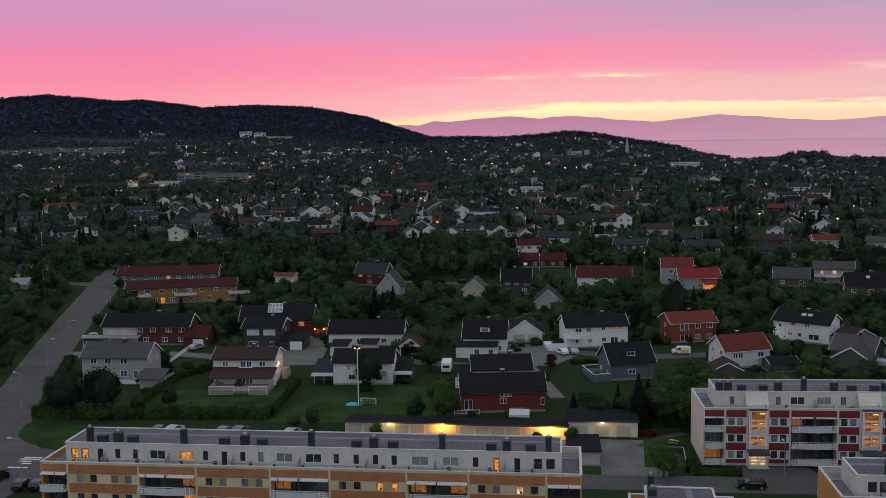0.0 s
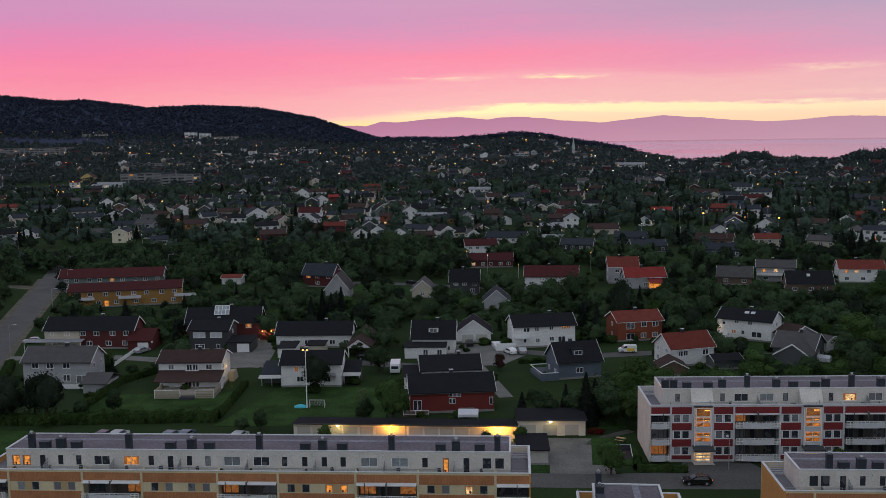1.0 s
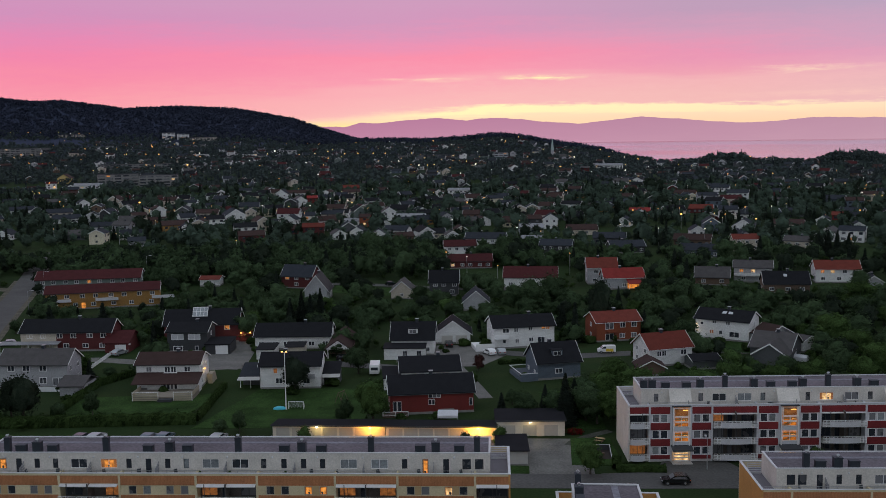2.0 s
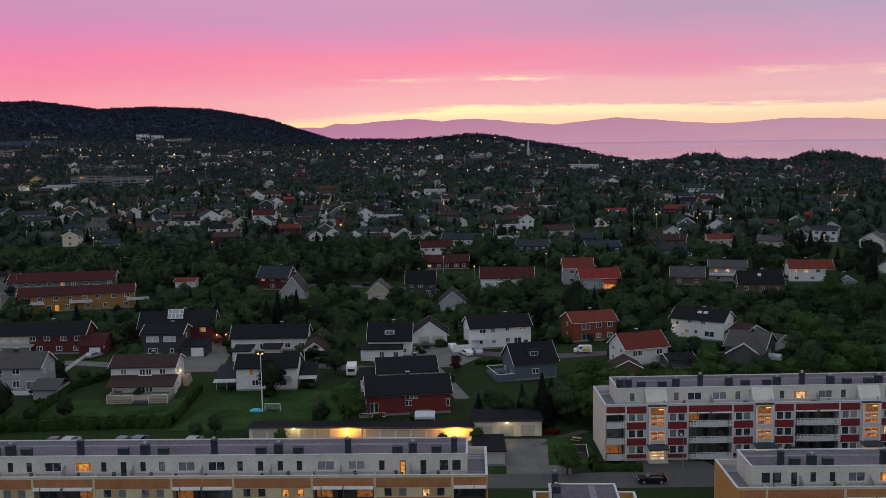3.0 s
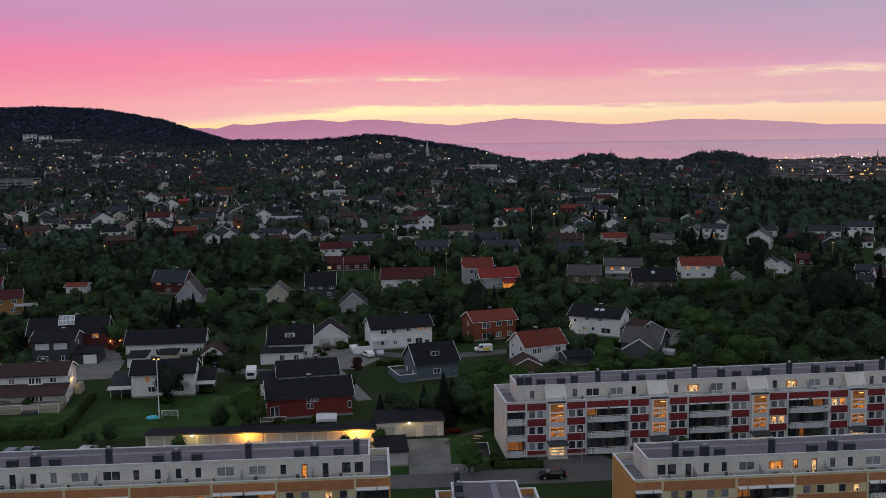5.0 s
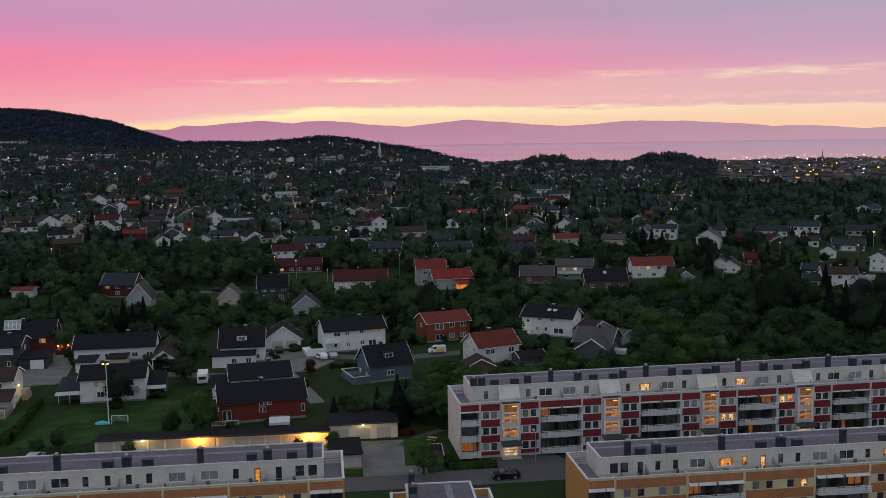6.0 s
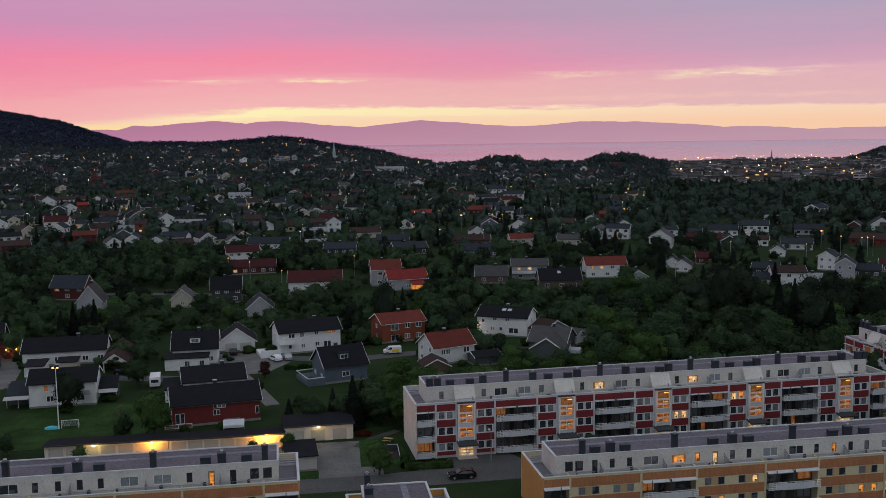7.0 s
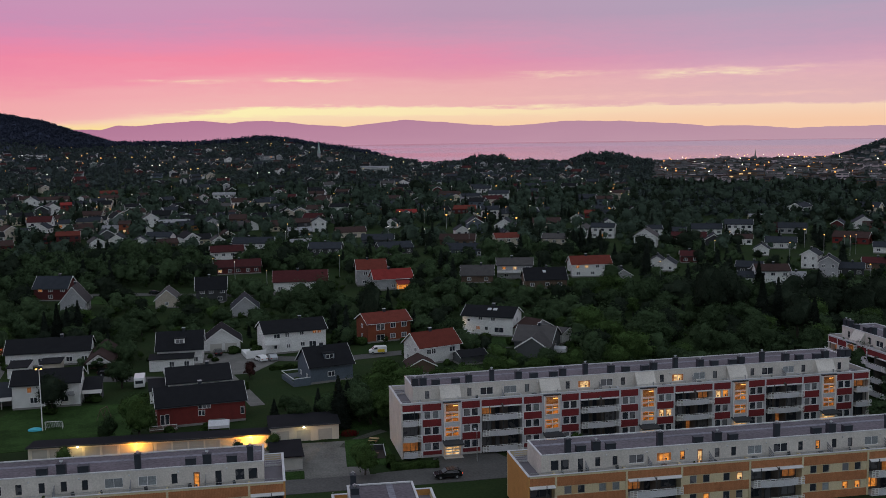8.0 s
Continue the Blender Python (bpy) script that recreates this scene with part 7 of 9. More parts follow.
part("tarpaulin", Build().ball((0, 0, 0.15), (1.4, 0.9, 0.5), 10, 6), mat("turquoise_tarp", (0.05, 0.42, 0.52), 0.5, 0.2), cover)
for x, y, h, yaw in ((-112.8, 183.1, 8.5, 160), (-88.4, 142.1, 8.5, 180), (-127, 218, 8, 0), (-134, 241, 8, 0), (-152, 300, 8, 0), (-168, 344, 8, 0), (-192, 330, 9, 0), (30.2, 161.6, 5.0, 90), (-144, 380, 9, 0)):
    street_lamp(x, y, h, yaw=yaw)


# ---- vehicles ----
def car(x, y, yaw, paint_mat, label, kind="car", lights=False, L=4.4):
    c = thing("van" if kind == "van" else "car", pose(x, y, ground(x, y) + 0.05, 0, 0, yaw), label, kind, "parked vehicles")
    k = L / 4.4
    if kind == "van":
        prof = [(-2.2, 0.35), (-2.2, 1.75), (-1.9, 1.85), (0.75, 1.85), (1.55, 1.15), (2.15, 0.95), (2.2, 0.35)]
        glass_prof = [(0.2, 1.2), (0.2, 1.72), (0.72, 1.72), (1.35, 1.2)]
    else:
        prof = [(-2.2, 0.35), (-2.2, 0.95), (-1.75, 1.42), (-1.2, 1.52), (0.2, 1.5), (0.95, 1.02), (2.0, 0.88), (2.2, 0.65), (2.2, 0.35)]
        glass_prof = [(-1.75, 1.0), (-1.45, 1.4), (0.1, 1.4), (0.72, 1.02)]
    part("body", Build().prism([(a * k, b) for a, b in prof], -0.88, 0.88, "y"), paint_mat, c)
    part("windows", Build().prism([(a * k, b) for a, b in glass_prof], -0.9, 0.9, "y"), PANE, c)
    part("windscreen", Build().prism([((0.78 if kind == "van" else 0.24) * k, 1.7 if kind == "van" else 1.46), ((1.5 if kind == "van" else 0.92) * k, 1.17 if kind == "van" else 1.05), ((1.53 if kind == "van" else 0.96) * k, 1.2 if kind == "van" else 1.08), ((0.82 if kind == "van" else 0.28) * k, 1.78 if kind == "van" else 1.5)], -0.75, 0.75, "y"), PANE, c)
    for a in (-1.35, 1.35):
        for s in (-0.9, 0.72):
            w = part("wheel", shared(("wheel",), lambda: Build().tube((0, 0, 0.33), (0, 0.18, 0.33), 0.33, n=14), "wheel", TYRE), TYRE, c, at=Matrix.Translation((a * k, s, 0)))
            part("rim", shared(("rim",), lambda: Build().tube((0, -0.01, 0.33), (0, 0.19, 0.33), 0.19, n=10), "rim", STEEL), STEEL, w)
    for s in (-0.62, 0.62):
        part("headlight", Build().box(2.16 * k, s - 0.18, 0.66, 2.23 * k, s + 0.18, 0.8), WHITE_PANEL, c)
        part("tail_light", Build().box(-2.23 * k, s - 0.18, 0.75, -2.17 * k, s + 0.18, 0.92), mat("lit_tail_lamp", (0.5, 0.02, 0.01), 0.4, 0, glow=(1.0, 0.08, 0.03), power=6.0) if lights else mat("red_lens", (0.3, 0.02, 0.02), 0.3, 0.05), c)
    return c


car(24.1, 154.6, 182, BLACK_CAR, "black car with lit red tail lamps on the access road", lights=True)
v = car(21.5, 248.5, 182, WHITE_CAR, "white and yellow delivery van parked on the lane", "van")
part("yellow_stripe", Build().box(-1.6, -0.91, 0.5, 0.2, 0.91, 1.2), YELLOW_CAR, v, "yellow livery patch")
for x, y, yaw, p, lab in ((-77.0, 174.3, 82, SILVER_CAR, "silver car parked nose in behind the block"), (-67.2, 174.4, 82, BLUE_CAR, "grey-blue car parked behind the block"), (-64.4, 174.9, 82, BLUE_CAR, "grey-blue car parked behind the block"), (-79.6, 174.0, 82, BLACK_CAR, "dark car parked behind the block"), (-54.4, 174.6, 82, SILVER_CAR, "dark car parked behind the block"),
                          (-101.2, 245.5, 70, SILVER_CAR, "silver car in a driveway"), (-18.2, 256, 100, BLACK_CAR, "dark car before the double garage"), (-7.5, 246.5, 120, WHITE_CAR, "white car parked by the long white house"), (-4.5, 247, 100, SILVER_CAR, "silver car in the drive"),
                          (-136.5, 256.5, 200, SILVER_CAR, "silver car by the lane"), (-42.3, 239.5, 10, BLACK_CAR, "dark car under the carport"), (-89.2, 143.5, 95, BLACK_CAR, "dark car parked by the crossing"), (-86.5, 143.8, 95, BLACK_CAR, "dark car parked by the crossing"), (-46, 360, 0, BLACK_CAR, "dark car by the far lawn"), (44.7, 249.5, 10, BLACK_CAR, "dark car behind the white house")):
    car(x, y, yaw, p, lab)
van = thing("caravan", pose(-33.2, 226.5, 0, 0, 0, 95), "white caravan parked in a garden", "caravan")
part("body", Build().prism([(-2.6, 0.5), (-2.75, 1.2), (-2.5, 2.5), (2.3, 2.6), (2.6, 1.5), (2.4, 0.5)], -1.1, 1.1, "y"), WHITE_CAR, van)
part("window", Build().box(-2.74, -0.8, 1.35, -2.6, 0.8, 2.0), PANE, van)
for s in (-1.12, 0.94):
    part("wheel", Build().tube((0, s, 0.33), (0, s + 0.18, 0.33), 0.33, n=12), TYRE, van)


strip("path", [(-7, 205), (-11, 220), (-15, 234)], 3.0, GRAVEL, "gravel drive beside the red house", "path")
pit = thing("sandpit", pose(13.3, 168.4, 0), "dark walled bin yard with a white rim beside the lawn", "enclosure")
part("floor", Build().box(-2.1, -2.2, 0, 2.1, 2.6, 0.09), mat("dark_rubber_mat", (0.03, 0.022, 0.018), 0.95, 0.4, 0.8), pit)
part("rear_wall", Build().box(-2.1, 2.6, 0, 2.1, 2.7, 1.0), paint("charcoal"), pit)
for s in (-2.1, 2.0):
    part("side_wall", Build().prism([(-2.2, 0), (-2.2, 0.25), (2.6, 1.0), (2.6, 0)], s, s + 0.1), paint("charcoal"), pit)
    part("side_rail", Build().prism([(-2.2, 0.25), (-2.2, 0.29), (2.6, 1.04), (2.6, 1.0)], s - 0.01, s + 0.11), WHITE_PANEL, pit)
part("top_rail", Build().box(-2.15, 2.58, 1.0, 2.15, 2.72, 1.05), WHITE_PANEL, pit)
part("bench", Build().box(-1.0, -0.4, 0.4, 1.0, 0.1, 0.48).box(-0.9, -0.35, 0.09, -0.8, 0.05, 0.4).box(0.8, -0.35, 0.09, 0.9, 0.05, 0.4), paint("brown"), pit)
toy = thing("picnic_table", pose(14.1, 175.9, 0, 0, 0, -25), "tan wooden picnic table on the path's edge", "table")
part("top", Build().box(-0.8, -0.35, 0.68, 0.8, 0.35, 0.74), TAN_PANEL, toy)
for s in (-0.75, 0.5):
    part("seat", Build().box(-0.8, s, 0.4, 0.8, s + 0.25, 0.45), TAN_PANEL, toy)
for s in (-0.55, 0.5):
    part("leg", Build().box(s, -0.75, 0, s + 0.06, 0.75, 0.4).box(s, -0.3, 0.4, s + 0.06, 0.3, 0.68), paint("brown"), toy)
flowers = thing("flowering_bush", pose(9.8, 180.4, 0), "low bush with deep red leaves beside the garages", "bush")
part("crown", leaf_mesh("crown", leaf_cloud(np.random.default_rng(99), [((0, 0, 0.5), (1.4, 0.9, 0.6)), ((1.1, 0.2, 0.4), (0.7, 0.7, 0.5))], 500, 0.14), leafy("red_leaves", (0.11, 0.012, 0.014))), BARK, flowers)
red_tree = thing("tree", pose(-9.5, 229.0, 0), "small ornamental tree with dark red leaves", "tree", "garden trees")
part("trunk", BROAD_TRUNK[0], BARK, red_tree, at=Matrix.Scale(0.5, 4))
part("crown", leaf_mesh("crown", broad_cloud(97, 4.6, 6, 1, 900, 0.13), leafy("plum_leaves", (0.060, 0.030, 0.030), 0.25)), BARK, red_tree, "dusky plum-red crown")
strip("path", [(8.6, 173.6), (9.4, 175.6), (11.4, 178.2), (13.6, 180.2), (16.5, 182.5)], 1.8, EARTH_PATH, "curved trodden path beside the garages", "path")
def picket_fence(p, q, label, h=1.0):
    """A board fence between two points: posts, rails and upright boards."""
    d = math.hypot(q[0] - p[0], q[1] - p[1])
    f = thing("fence", pose(p[0], p[1], 0, 0, 0, math.degrees(math.atan2(q[1] - p[1], q[0] - p[0]))), label, "fence", "garden fences")
    n = max(2, int(d / 1.8))
    for k in range(n + 1):
        part("post", shared(("fence_post", h), lambda: Build().box(-0.05, -0.05, 0, 0.05, 0.05, h + 0.1), "post", WHITE_TRIM), WHITE_TRIM, f, at=Matrix.Translation((d * k / n, 0, 0)))
    for z in (0.25, h - 0.2):
        part("rail", Build().box(0, 0.05, z, d, 0.09, z + 0.09), WHITE_TRIM, f)
    for k in range(int(d / 0.3)):
        part("board", shared(("fence_board", h), lambda: Build().box(0, -0.08, 0.08, 0.2, -0.05, h), "board", WHITE_TRIM), WHITE_TRIM, f, at=Matrix.Translation((0.05 + 0.3 * k, 0, 0)))


picket_fence((-102.0, 229.5), (-103.5, 246.5), "white board fence beside a driveway")
picket_fence((-25.4, 224.0), (-19.5, 233.0), "white board fence before the black-roofed house", 0.8)
swing = thing("swing_frame", pose(-36.6, 201.3, 0, 0, 0, 70), "brown wooden swing frame on the lawn", "swing")
for s in (-1.2, 1.2):
    for e in (-0.9, 0.9):
        part("leg", Build().tube((s, e, 0), (s, 0, 2.3), 0.06, n=6), paint("brown"), swing)
part("beam", Build().tube((-1.4, 0, 2.3), (1.4, 0, 2.3), 0.07, n=6), paint("brown"), swing)
part("seat", Build().box(-0.3, -0.12, 0.5, 0.3, 0.12, 0.55), paint("brown"), swing)
for s in (-0.27, 0.27):
    part("rope", Build().tube((s, 0, 0.55), (s, 0, 2.3), 0.015, n=4), paint("brown"), swing)
bench = thing("garden_bench", pose(-33.2, 186.2, 0, 0, 0, 4), "long low white garden bench on the lawn", "bench")
part("seat", Build().box(-2.0, -0.25, 0.38, 2.0, 0.25, 0.45), WHITE_PANEL, bench)
for s in (-1.8, 0, 1.8):
    part("leg", Build().box(s - 0.05, -0.2, 0, s + 0.05, 0.2, 0.38), WHITE_PANEL, bench)
tarp = thing("tarpaulin", pose(66.5, 240.5, 0, 0, 0, -30), "white sheet over garden furniture beside the bungalow", "tarpaulin")
part("sheet", Build().prism([(-1.2, 0), (-1.1, 0.9), (-0.3, 1.5), (0.5, 1.2), (1.1, 0.7), (1.3, 0)], -1.6, 1.5), WHITE_PANEL, tarp)
tent = thing("party_tent", pose(-13.6, 186.6, 0, 0, 0, 2), "small white garden tent by the red house", "tent")
part("canopy", Build().prism([(-1.8, 1.9), (-1.8, 2.05), (0, 2.7), (1.8, 2.05), (1.8, 1.9)], -1.9, 1.9), WHITE_PANEL, tent)
part("valance", Build().box(-1.9, -1.8, 1.55, 1.9, -1.76, 1.9).box(-1.9, 1.76, 1.55, 1.9, 1.8, 1.9), WHITE_PANEL, tent)
for a in (-1.85, 1.8):
    for b in (-1.75, 1.7):
        part("pole", Build().box(a, b, 0, a + 0.05, b + 0.05, 1.9), STEEL, tent)

# ---- hedges ----
def hedge(pts, w, h, label="clipped dark green hedge"):
    rng = np.random.default_rng(int(abs(pts[0][0]) * 10))
    out, core = [], []
    for (x0, y0), (x1, y1) in zip(pts, pts[1:]):
        L = math.hypot(x1 - x0, y1 - y0)
        n = int(L * 110)
        t, s, z = rng.uniform(0, 1, n), rng.uniform(-0.5, 0.5, n), rng.uniform(0.03, 1, n) ** 0.7
        lump = 0.85 + 0.15 * np.sin(t * L * 1.7) + 0.08 * np.sin(t * L * 4.1)
        edge = np.maximum(np.abs(s) * 2, z)
        s, z = s / edge * rng.uniform(0.85, 1.05, n), z / edge * rng.uniform(0.85, 1.05, n)
        ax, ay = (x1 - x0) / L, (y1 - y0) / L
        c = np.stack([x0 + ax * L * t - ay * s * w * lump, y0 + ay * L * t + ax * s * w * lump, z * h * lump], 1)
        o = np.stack([-ay * s * 2, ax * s * 2, z + 0.15], 1) + rng.normal(size=(n, 3)) * 0.2
        u = np.cross(o, rng.normal(size=(n, 3)))
        u /= np.linalg.norm(u, axis=1)[:, None]
        v = np.cross(o, u)
        v /= np.linalg.norm(v, axis=1)[:, None]
        out.append(flakes(c, u * 0.14, v * 0.14, o))
        # the dense inside of the hedge
        m = max(2, int(L / 0.7))
        ring = [(-0.5, 0.0), (-0.5, 0.55), (-0.42, 0.9), (-0.15, 1.0), (0.15, 1.0), (0.42, 0.9), (0.5, 0.55), (0.5, 0.0)]
        ring = np.array(ring)[None] * rng.uniform(0.86, 1.0, (m + 1, 8, 1))
        k = np.linspace(0, L, m + 1)[:, None]
        p = np.stack([x0 + ax * k - ay * ring[:, :, 0] * w * 0.92, y0 + ay * k + ax * ring[:, :, 0] * w * 0.92, ring[:, :, 1] * h * 0.92], 2)
        o = np.stack([-ay * ring[:, :, 0] * 2, ax * ring[:, :, 0] * 2, ring[:, :, 1] - 0.2], 2) + rng.normal(size=p.shape) * 0.15
        o /= np.linalg.norm(o, axis=2)[:, :, None]
        for q in (p, o):
            q = np.stack([q[:-1, :-1], q[1:, :-1], q[1:, 1:], q[:-1, :-1], q[1:, 1:], q[:-1, 1:]], 2).reshape(-1, 3)
            core.append(q)
        out.append((core[-2], core[-1]))
    vn = (np.concatenate([a for a, b in out]), np.concatenate([b for a, b in out]))
    tagged(new("hedge", leaf_mesh("hedge", vn, HEDGE)), label, "hedge", "garden hedges")


hedge([(-110, 183), (-100, 182), (-62, 186)], 3.0, 2.3)
hedge([(-99.5, 147.6), (-94.2, 146.8)], 2.2, 1.5, "dark clipped hedge beside the crossing")
hedge([(-62.5, 187), (-64.5, 213)], 1.3, 1.5)
hedge([(-92.5, 190), (-93.5, 214), (-86, 232)], 1.6, 1.8)
hedge([(-76, 229), (-79.5, 236), (-83, 246)], 1.3, 1.6)
hedge([(-28, 219), (-31, 213)], 1.2, 1.3)
hedge([(-5, 236), (6, 239), (14, 240)], 1.3, 1.0)
hedge([(15.5, 160.6), (23.5, 160.4)], 1.8, 1.2)
hedge([(16, 165), (15.6, 161)], 1.6, 1.2)
hedge([(-108, 182), (-117, 203), (-128, 230)], 2.6, 2.0, "overgrown green hedge beside the road")

dish = thing("satellite_dish", pose(116.2, 188.1, 6.9, 0, 0, -80), "pale satellite dish on a bracket at the block's facade", "satellite dish")
bowl = Build()
for k in range(16):
    a0, a1 = k * math.pi / 8, (k + 1) * math.pi / 8
    bowl.prism([(0.0, 0.0), (0.95 * math.cos(a0), 0.95 * math.sin(a0)), (0.95 * math.cos(a1), 0.95 * math.sin(a1))], -0.03, 0.03, "y")
part("bowl", bowl, WHITE_PANEL, dish)
part("rim", Build().tube((0, -0.05, 0), (0, 0.05, 0), 0.98, n=20), WHITE_PANEL, dish)
part("feed_arm", Build().tube((0, -0.05, -0.9), (0, -0.8, -0.1), 0.03, n=5), STEEL, dish)
part("bracket", Build().tube((0, 0.05, 0), (0, 0.9, -0.4), 0.05, n=6), STEEL, dish)




# ---- the far district, the town and their lights ----
def far_lamp(x, y, glow, r):
    r = round(min(1.0, r * 1.2), 2)
    s = thing("street_lamp", pose(x, y, ground(x, y)), "lit street lamp far off among the houses", "street lamp", "far street lamps")
    part("pole", shared("far_pole", lambda: Build().tube((0, 0, 0), (0, 0, 8.1), 0.09, n=5), "pole", STEEL), STEEL, s)
    glow = FAR_LAMP if glow is LAMP else glow
    part("lamp_head", shared(("far_head", r), lambda: Build().ball((0, 0, 8.2), (r, r, r * 0.7), 8, 5), "lamp_head", glow), glow, s)


def slab_block(x, y, yaw, L, D, storeys, wall, label):
    h = 2.9 * storeys + 0.8
    s = thing("far_building", pose(x, y, ground(x, y) - 0.5, 0, 0, yaw), label, "building", "far buildings")
    for k in range(int(L / 12) + 1):
        FOOT.append((x + (12 * k + 5) * math.cos(math.radians(yaw)), y + (12 * k + 5) * math.sin(math.radians(yaw)), 9))
    part("wall", Build().box(0, 0, 0, L, D, h), paint(wall), s)
    part("roof", Build().box(-0.3, -0.3, h, L + 0.3, D + 0.3, h + 0.35), roofing("slate"), s)
    r = random.Random(int(abs(x) * 10))
    bays = max(2, int(L / 7))
    for k in range(storeys):
        for q in range(bays):
            w = L / bays
            on = r.random() < 0.06
            g = (LIT if r.random() < 0.6 else LIT_PALE) if on else PANE
            part("window", shared(("band", round(w, 1)), lambda: Build().box(w * 0.12, -0.08, 0, w * (0.5 if on else 0.88), 0.02, 1.4), "window", g), g, s, at=Matrix.Translation((w * q, 0, 2.9 * k + 1.5)))


def church(x, y):
    z = ground(x, y)
    c = thing("church", pose(x, y, z, 0, 0, -4), "grey wooden church with a tall green-grey spire", "church")
    part("nave", gable_walls(19, 9, 4, 3.5), paint("grey"), c)
    part("nave_roof", gable_roof(19, 9, 4, 3.5), roofing("grey"), c)
    part("tower", Build().box(-4.6, 2.5, 0, 0, 7.1, 14), paint("grey"), c)
    part("steeple", Build().prism([(-4.9, 2.2), (0.3, 2.2), (0.3, 7.4), (-4.9, 7.4)], 14, 14.4, "z").tube((-2.3, 4.8, 14.4), (-2.3, 4.8, 33), 2.6, 0.12, 8), mat("verdigris", (0.30, 0.38, 0.36), 0.6), c)
    FOOT.append((x + 14, y, 24))


def spire(x, y):
    c = thing("cathedral", pose(x, y, ground(x, y)), "dark cathedral with a tall pointed spire", "cathedral")
    part("nave", gable_walls(14, 5, 3.5, 2.5), paint("dark_grey"), c)
    part("nave_roof", gable_roof(14, 5, 3.5, 2.5), roofing("slate"), c)
    part("tower", Build().box(5, 1, 0, 8, 4, 7), paint("dark_grey"), c)
    part("steeple", Build().tube((6.5, 2.5, 7), (6.5, 2.5, 20), 1.7, 0.08, 8), mat("verdigris_dark", (0.10, 0.13, 0.13), 0.6), c)


far_lamp(-1156.1, 1990.6, LAMP, 0.67)
far_lamp(-1095.3, 1990.5, LAMP, 0.67)
far_lamp(-1063.7, 2070.8, LAMP, 0.67)
far_lamp(-1108.7, 1969.4, LAMP, 0.67)
far_lamp(-1043.4, 2105.7, LAMP, 0.67)
far_lamp(-1027.1, 2129.2, LAMP, 0.67)
far_lamp(-977.8, 2108.3, LAMP, 0.67)
far_lamp(-953.0, 2110.9, LAMP_WHITE, 0.61)
far_lamp(-942.3, 2130.9, LAMP, 0.67)
far_lamp(-931.5, 2157.5, LAMP, 0.67)
far_lamp(-640.9, 1546.5, LAMP, 0.67)
far_lamp(-611.8, 1551.7, LAMP, 0.67)
far_lamp(-578.3, 1545.3, LAMP, 0.67)
far_lamp(-556.1, 1540.7, LAMP, 1.20)
far_lamp(-502.0, 1573.9, LAMP_WHITE, 1.28)
far_lamp(-706.3, 1705.5, LAMP_WHITE, 0.61)
far_lamp(-687.6, 1700.2, LAMP, 0.67)
far_lamp(-423.4, 1275.6, LAMP, 1.01)
far_lamp(-401.9, 1608.5, LAMP, 0.67)
far_lamp(-416.7, 1720.3, LAMP_WHITE, 1.28)
far_lamp(-353.8, 1623.9, LAMP, 0.67)
far_lamp(-329.0, 1631.2, LAMP, 0.67)
far_lamp(-320.1, 1694.0, LAMP, 0.67)
far_lamp(-275.3, 1602.5, LAMP, 0.67)
far_lamp(-255.4, 1609.9, LAMP, 1.20)
far_lamp(-230.4, 1607.6, LAMP, 1.20)
far_lamp(-210.2, 1606.3, LAMP, 0.67)
far_lamp(-162.0, 1372.5, LAMP_WHITE, 0.53)
far_lamp(-168.5, 1605.2, LAMP, 1.20)
far_lamp(-122.5, 1252.0, LAMP_WHITE, 0.48)
far_lamp(-111.9, 1251.0, LAMP, 0.53)
far_lamp(-104.5, 1263.7, LAMP, 0.53)
far_lamp(-60.4, 1066.3, LAMP_WHITE, 0.41)
far_lamp(-51.8, 1242.9, LAMP_WHITE, 0.47)
far_lamp(-67.4, 1320.3, LAMP, 0.56)
far_lamp(-30.8, 1947.8, LAMP_WHITE, 0.61)
far_lamp(-24.1, 1925.8, LAMP, 0.67)
far_lamp(50.0, 1215.0, LAMP, 0.51)
far_lamp(84.4, 1547.7, LAMP_WHITE, 0.59)
far_lamp(-850.3, 1444.3, LAMP, 0.67)
far_lamp(-801.7, 1391.6, LAMP, 0.67)
far_lamp(-772.2, 1394.5, LAMP, 0.67)
far_lamp(-752.3, 1425.7, LAMP, 0.67)
far_lamp(-740.3, 1467.9, LAMP, 0.67)
far_lamp(-770.3, 1566.9, LAMP, 0.67)
far_lamp(-728.0, 1505.2, LAMP, 0.67)
far_lamp(-646.8, 1143.8, LAMP, 0.55)
far_lamp(-643.3, 1157.2, LAMP, 0.56)
far_lamp(-336.5, 721.4, LAMP, 0.33)
far_lamp(-408.5, 828.8, LAMP, 0.39)
far_lamp(-405.1, 830.5, LAMP, 0.39)
far_lamp(-450.9, 946.1, LAMP, 0.44)
far_lamp(-269.8, 704.1, LAMP, 0.57)
far_lamp(-258.4, 478.7, LAMP, 0.23)
far_lamp(-189.7, 466.9, LAMP_WHITE, 0.15)
far_lamp(-202.2, 550.0, LAMP, 0.25)
far_lamp(-204.3, 661.2, LAMP, 0.29)
far_lamp(-185.9, 695.6, LAMP, 0.30)
far_lamp(-170.1, 662.5, LAMP_WHITE, 0.26)
far_lamp(-149.6, 651.0, LAMP, 0.28)
far_lamp(-137.3, 659.9, LAMP_WHITE, 0.26)
far_lamp(-125.9, 442.4, LAMP, 0.19)
far_lamp(-94.3, 629.0, LAMP, 0.27)
far_lamp(-119.9, 705.9, LAMP_WHITE, 0.27)
far_lamp(-45.1, 612.3, LAMP_WHITE, 0.18)
far_lamp(-17.3, 1129.9, LAMP_WHITE, 0.43)
